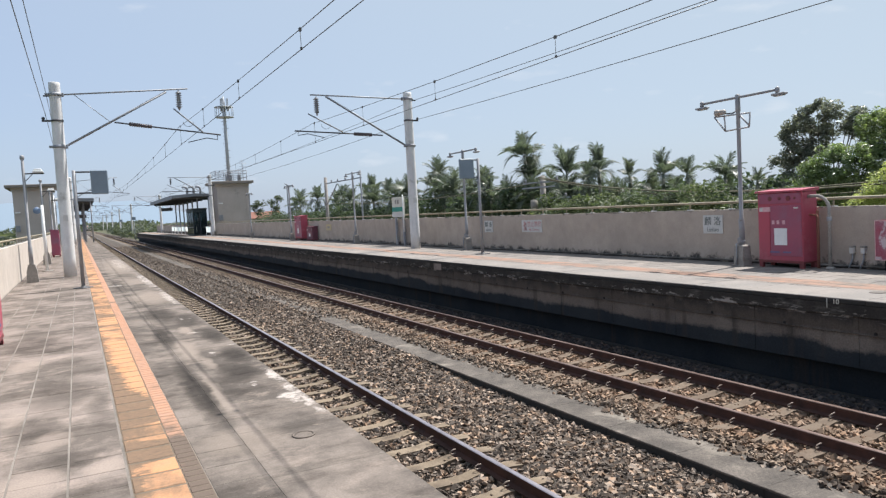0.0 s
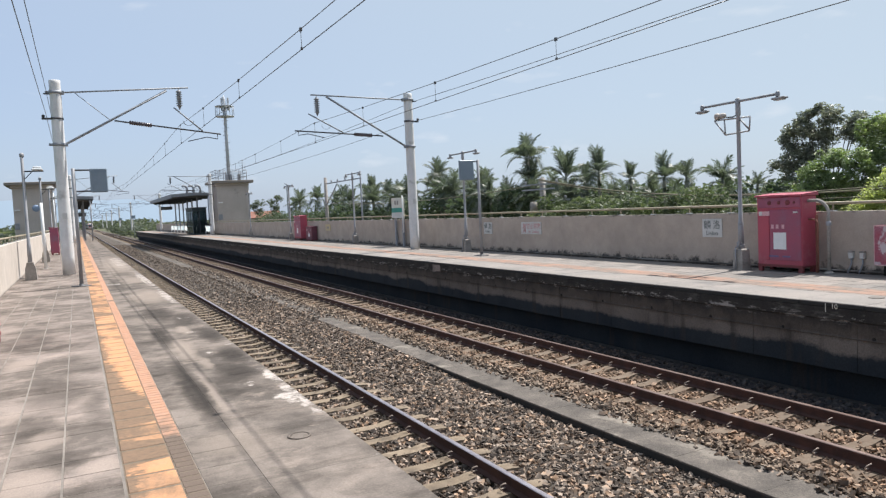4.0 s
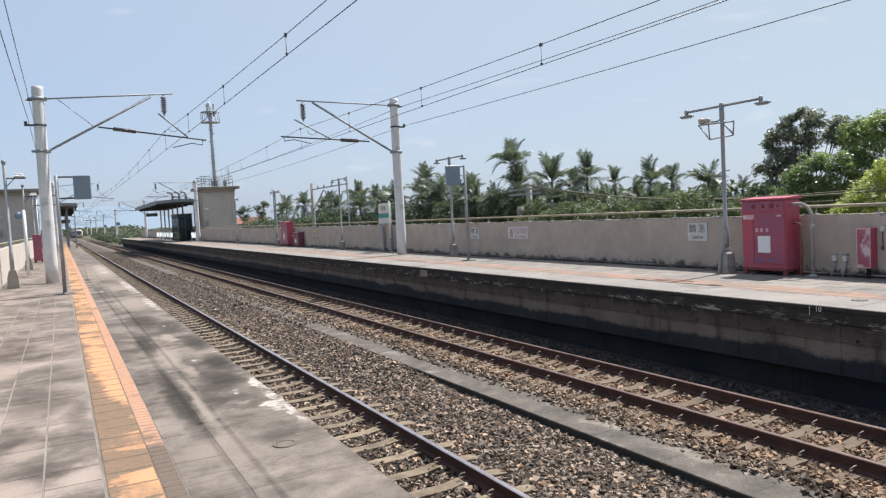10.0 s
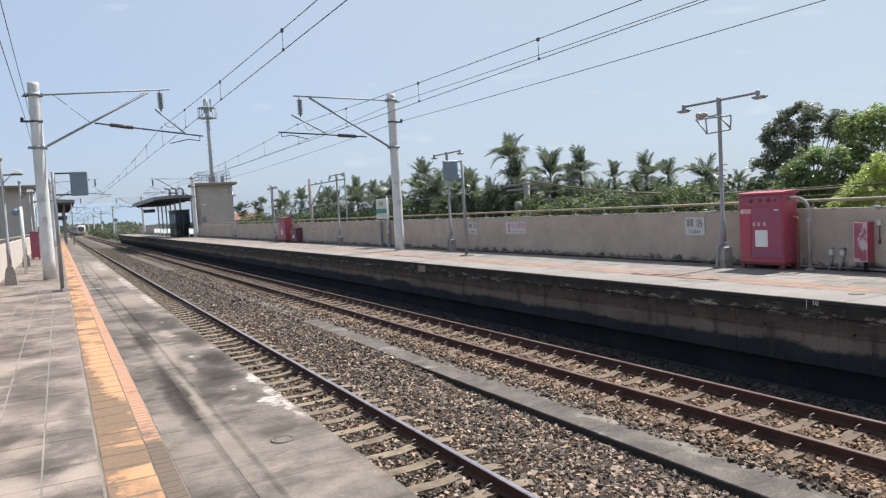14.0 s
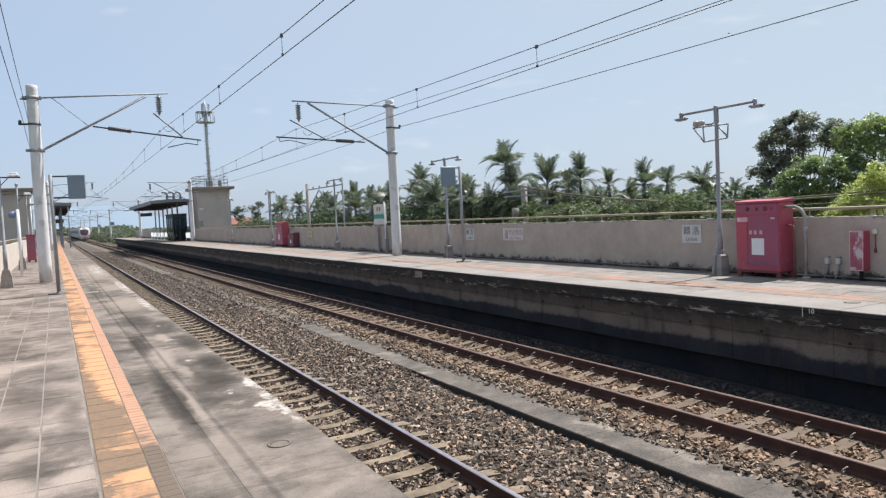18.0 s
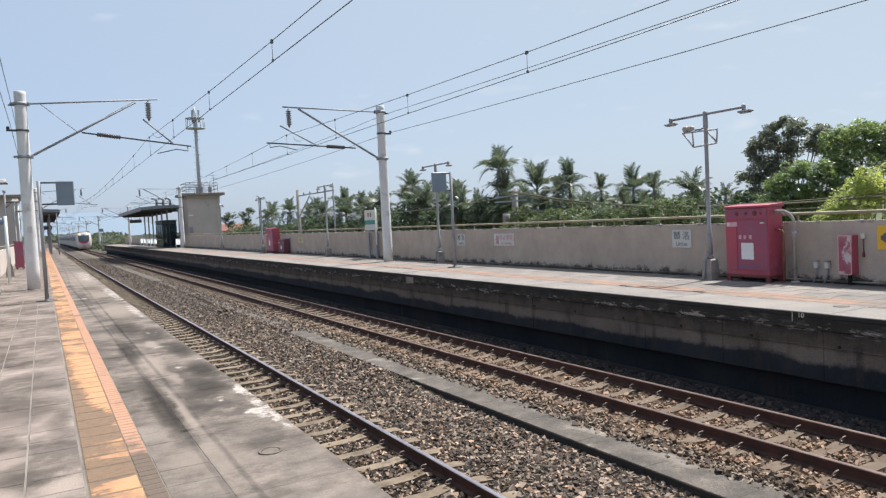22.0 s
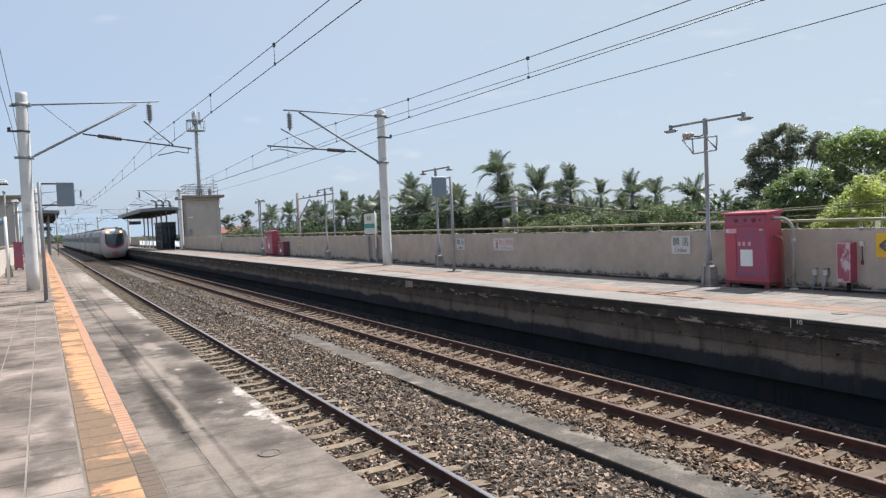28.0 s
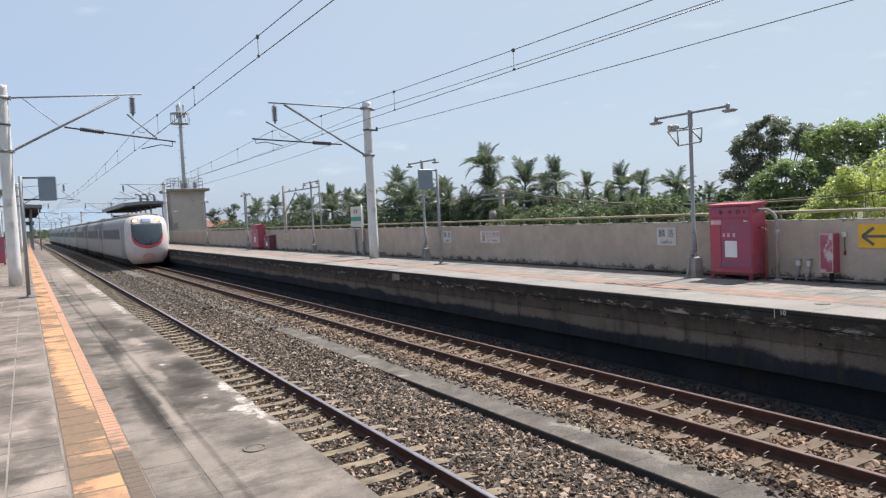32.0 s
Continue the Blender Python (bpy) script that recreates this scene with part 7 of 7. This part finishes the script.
part("post", lathe(bmesh.new(), [(0.13, 0), (0.10, 5.7), (0.02, 5.72)], 12, (0, 3.2, 0)), M["plinth"], hf, "thicker concrete post")
part("post", lathe(bmesh.new(), [(0.055, 0), (0.048, 5.7), (0.02, 5.72)], 10, (0, -3.2, 0)), M["galv"], hf)
part("beam", boxes((-0.03, 0.03, -3.3, 3.3, 5.27, 5.335)), M["galv"], hf)
for y in (-2.0, -0.6, 0.8, 2.0):
    part("insulator", lathe(bmesh.new(), [(0.03, 5.34), (0.05, 5.38), (0.04, 5.46), (0.02, 5.48)], 10, (0, y, 0)), M["insulator_grey"], hf)
part("stay", tube(bmesh.new(), (0, 3.2, 3.9), (0, 0.9, 5.2), 0.04, n=6), M["galv"], hf)
for x, y, h in ((21.0, 78.0, 5.2), (30.0, 140.0, 6.5), (34.0, 180.0, 7)):
    sl = thing("street_lamp", (x, y, GROUND_Z), "small distant street lamp behind the wall", "street lamp", "street lamps")
    part("post", lathe(bmesh.new(), [(0.09, 0), (0.06, h - GROUND_Z - 0.3), (0.02, h - GROUND_Z)], 8), M["galv"], sl)
    part("arm", tube(bmesh.new(), (0, -0.8, h - GROUND_Z - 0.3), (0, 0.9, h - GROUND_Z), 0.05, n=6), M["galv"], sl)
    part("lamp_head", boxes((-0.15, 0.15, -1.0, -0.5, h - GROUND_Z - 0.5, h - GROUND_Z - 0.3)), M["galv"], sl)
fh = thing("farmhouse", (34.0, 150.0, GROUND_Z), "low distant house with a rust-brown gable roof", "house")
part("wall", boxes((-4.0, 4.0, -2.5, 2.5, 0, 3.3), bevel=0.03), M["tower"], fh)
bm = bmesh.new()
rows = [[bm.verts.new((x, y, z)) for y, z in ((-2.9, 3.2), (0.0, 4.55), (2.9, 3.2), (2.9, 3.1), (0.0, 4.4), (-2.9, 3.1))] for x in (-4.3, 4.3)]
for i in range(6):
    bm.faces.new((rows[0][i], rows[0][(i + 1) % 6], rows[1][(i + 1) % 6], rows[1][i]))
bm.faces.new(rows[0][::-1])
bm.faces.new(rows[1])
bmesh.ops.recalc_face_normals(bm, faces=bm.faces)
part("roof", bm, M["rust_orange"], fh, "rust-brown sheet roof")
part("door", boxes((-0.5, 0.5, -2.54, -2.5, 0, 2.1)), M["dark_steel"], fh)
for x in (-2.4, 2.4):
    part("window", boxes((x - 0.6, x + 0.6, -2.54, -2.5, 1.0, 2.2)), M["dark_steel"], fh)
for x, y in ((9.9, 150), (10.4, 205), (1.2, 148)):
    sg = thing("line_sign", (x, y, GROUND_Z + 0.2), "small blue-grey square sign beside the line", "line sign")
    part("post", tube(bmesh.new(), (0, 0, 0), (0, 0, 4.2), 0.06, n=6), M["galv"], sg)
    part("plate", boxes((-0.35, 0.35, -0.05, 0.05, 4.0, 4.6)), M["panel"], sg)


# ---- paving, piece by piece ----
def slab_mesh(name, w, d, h, mat, bev=0.002):
    return mesh_of(boxes((0, w, 0, d, -h, 0), bevel=bev), name, mat)


T = 0.345
tile = slab_mesh("paver", T - 0.014, T - 0.007, 0.03, M["tile"])
XS = [0.175 - T * (i + 1) for i in range(6)]
rr = random.Random(77)
for i in range(50):
    for x in XS[:5]:
        shared("paver", tile, near, pose(x, 3.4 + T * i, rr.uniform(-0.002, 0.001), rr.uniform(-0.08, 0.08), rr.uniform(-0.08, 0.08)))
bm = bmesh.new()
for i in range(-96, 330):
    y = 3.4 + T * i
    for j, x in enumerate(XS):
        if 0 <= i < 50 and j < 5:
            continue
        x0 = max(x, WALL_L + 0.002)
        box(bm, x0, x + T - 0.014, y, y + T - 0.007, -0.03, -0.001 * (i * 7 % 3))
tagged(part("far_pavers", bm, M["tile"], near), kind="stuff")
# grey tiles and edge slabs between the strip and the edge
edge_tile = slab_mesh("edge_paver", 0.337, T - 0.006, 0.03, M["coping"])
slab = slab_mesh("coping_slab", NEAR_EDGE - 0.952, 1.05 - 0.003, 0.085, M["coping"], 0.0006)
for i in range(50):
    shared("edge_paver", edge_tile, near, pose(0.612, 3.4 + T * i, rr.uniform(-0.0015, 0.0)))
for i in range(26):
    shared("coping_slab", slab, near, pose(0.9495, 1.2 + 1.05 * i, rr.uniform(-0.0005, 0.0005)))
bm = bmesh.new()
for i in range(-60, 110):
    y = 1.2 + 1.05 * i
    if not 0 <= i < 26:
        box(bm, 0.953, NEAR_EDGE, y, y + 1.044, -0.085, 0.0)
    if y > 20.6 or y < 3.0:
        box(bm, 0.612, 0.947, y, y + 1.044, -0.03, 0.0)
tagged(part("far_edge_slabs", bm, M["coping"], near), kind="stuff")

# orange tactile tiles with a terracotta strip of small bricks
def tactile_mesh():
    bm = boxes((0, 0.298, 0, 0.272, -0.03, 0.0), bevel=0.006)
    return mesh_of(bm, "tactile_tile", M["tactile"])


part("dirty_bed", boxes((0.178, 0.608, Y0, Y1, -0.03, -0.002)), M["dirt"], near)
tt = tactile_mesh()
brick = slab_mesh("strip_brick", 0.122, 0.087, 0.03, M["red_brick"], 0.005)
for i in range(62):
    shared("tactile_tile", tt, near, pose(0.182, 3.4 + 0.30 * i, rr.uniform(0.0, 0.003)))
for i in range(130):
    shared("strip_brick", brick, near, pose(0.484, 3.4 + 0.10 * i, rr.uniform(0.0, 0.003)))
bm = bmesh.new()
bm2 = bmesh.new()
for i in range(-100, 360):
    y = 3.4 + 0.30 * i
    if not 0 <= i < 62:
        box(bm, 0.182, 0.476, y, y + 0.294, -0.03, 0.001)
    if i < 0 or y > 16.39:
        box(bm2, 0.484, 0.606, y, y + 0.294, -0.03, 0.0)
tagged(part("far_tactile_tiles", bm, M["tactile"], near), kind="stuff")
tagged(part("far_strip_bricks", bm2, M["red_brick"], near), kind="stuff")

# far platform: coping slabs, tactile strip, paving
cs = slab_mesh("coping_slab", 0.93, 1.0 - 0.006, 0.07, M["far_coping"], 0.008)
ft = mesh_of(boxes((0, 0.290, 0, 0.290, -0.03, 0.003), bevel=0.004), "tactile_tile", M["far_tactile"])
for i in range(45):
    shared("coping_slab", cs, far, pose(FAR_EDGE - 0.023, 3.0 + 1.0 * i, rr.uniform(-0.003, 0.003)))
for i in range(130):
    shared("tactile_tile", ft, far, pose(10.60, 3.0 + 0.30 * i, 0))
    shared("tactile_tile", ft, far, pose(10.90, 3.0 + 0.30 * i, 0))
far_pavers = [slab_mesh("paver", 0.369, 0.322, 0.03, M["far_tile_single"]), slab_mesh("paver", WALL_R - 0.002 - 12.72, 0.322, 0.03, M["far_tile_single"])]
bm, bm2, bm3 = bmesh.new(), bmesh.new(), bmesh.new()
for i in range(-30, 140):
    y = 3.0 + i
    if not 0 <= i < 45:
        box(bm, FAR_EDGE - 0.023, FAR_EDGE + 0.90, y, y + 0.994, -0.07, 0.0)
    if y >= 42 or y < 3:
        box(bm2, 10.60, 11.19, y, y + 0.994, -0.03, 0.002)
    for k in range(5):
        x = 11.20 + 0.38 * k
        for q in range(3):
            if 5 <= y < 25:
                shared("paver", far_pavers[k == 4], far, pose(x, y + q / 3, -0.0015 * ((i + k + q) % 2)))
                continue
            box(bm3, x, min(x + 0.374, WALL_R - 0.002), y + q / 3, y + q / 3 + 0.327, -0.03, -0.0015 * ((i + k + q) % 2))
    box(bm3, FAR_EDGE + 0.905, 10.595, y, y + 0.994, -0.03, 0.0)
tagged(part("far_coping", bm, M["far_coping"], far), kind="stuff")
tagged(part("far_tactile_tiles", bm2, M["far_tactile"], far), kind="stuff")
tagged(part("far_pavers", bm3, M["far_tile"], far), kind="stuff")

# single stones that lie on top of the ballast beside the near rail
rr = random.Random(91)
kinds = []
for k in range(10):
    bm = boxes((-1, 1, -1, 1, -1, 1))
    for v in bm.verts:
        v.co = v.co * rr.uniform(0.6, 1.1)
        v.co.z *= 0.6
    kinds.append(mesh_of(bm, "stone", M["stone_single"]))
for k in range(300):
    x, y, s = rr.uniform(4.1, 5.7), rr.uniform(3.4, 7.0), rr.uniform(0.020, 0.036)
    z = float(np.interp(x, xs, hs)) + 0.022
    shared("stone", kinds[k % 10], bed, pose(x, y, z, rr.uniform(-18, 18), rr.uniform(-18, 18), rr.uniform(0, 360)) @ Matrix.Scale(s, 4))


# a bird that flies across the sky
bird = thing("bird", (7.81, 37.70, 12.27), "small dark bird that glides across the pale sky", "bird")
part("body", lathe(bmesh.new(), [(0.004, -0.07), (0.018, -0.04), (0.026, 0.0), (0.022, 0.035), (0.016, 0.055), (0.012, 0.068), (0.003, 0.085)], 10, (0, 0, 0), "x"), M["dark_steel"], bird)
part("tail", prism(bmesh.new(), [(-0.012, -0.003), (0.012, -0.003), (0.012, 0.003), (-0.012, 0.003)], -0.01, 0.01), M["dark_steel"], bird).matrix_basis = pose(-0.085, 0, 0) @ Matrix.Diagonal((2.2, 1.6, 1, 1))
for s in (-1, 1):
    bm = bmesh.new()
    lo = [bm.verts.new((x, s * y, z)) for x, y, z in ((0.035, 0.015, 0.008), (0.02, 0.085, 0.02), (-0.035, 0.165, 0.01), (-0.03, 0.08, 0.014), (-0.025, 0.015, 0.006))]
    bm.faces.new(lo)
    r = bmesh.ops.extrude_face_region(bm, geom=list(bm.faces))
    for e in r["geom"]:
        if isinstance(e, bmesh.types.BMVert):
            e.co.z += 0.005
    bmesh.ops.recalc_face_normals(bm, faces=bm.faces)
    part("wing", bm, M["dark_steel"], bird)


# ---- what moves ----
def train_place(t):
    """Distance of the train's nose along the line: it brakes as it comes in."""
    return 0.0018234 * t ** 3 + 0.151196 * t ** 2 - 24.2205 * t + 618.15


def motions():
    # the palms sway a little in the wind
    for k, p in enumerate(PALMS[:14]):
        at, a = p.matrix_basis.translation.copy(), 0.55 + 0.1 * (k % 4)
        walk(p, [(t, pose(*at, a * math.sin(0.9 * t + 1.7 * k), a * math.sin(0.71 * t + k) + 0.4 * math.sin(0.23 * t), 0)) for t in range(0, 33)])
    # the bird keeps one straight line, overhead from the fields beyond the far wall
    walk(bird, [(t, pose(7.81 + -10.351 * (t - 21), 37.70 + 2.085 * (t - 21), 12.27, 0, 0, 168.6)) for t in range(0, 33)])
    walk(train, [(t, pose(TRAIN_X, train_place(t), 0)) for t in range(0, 33)])


motions()
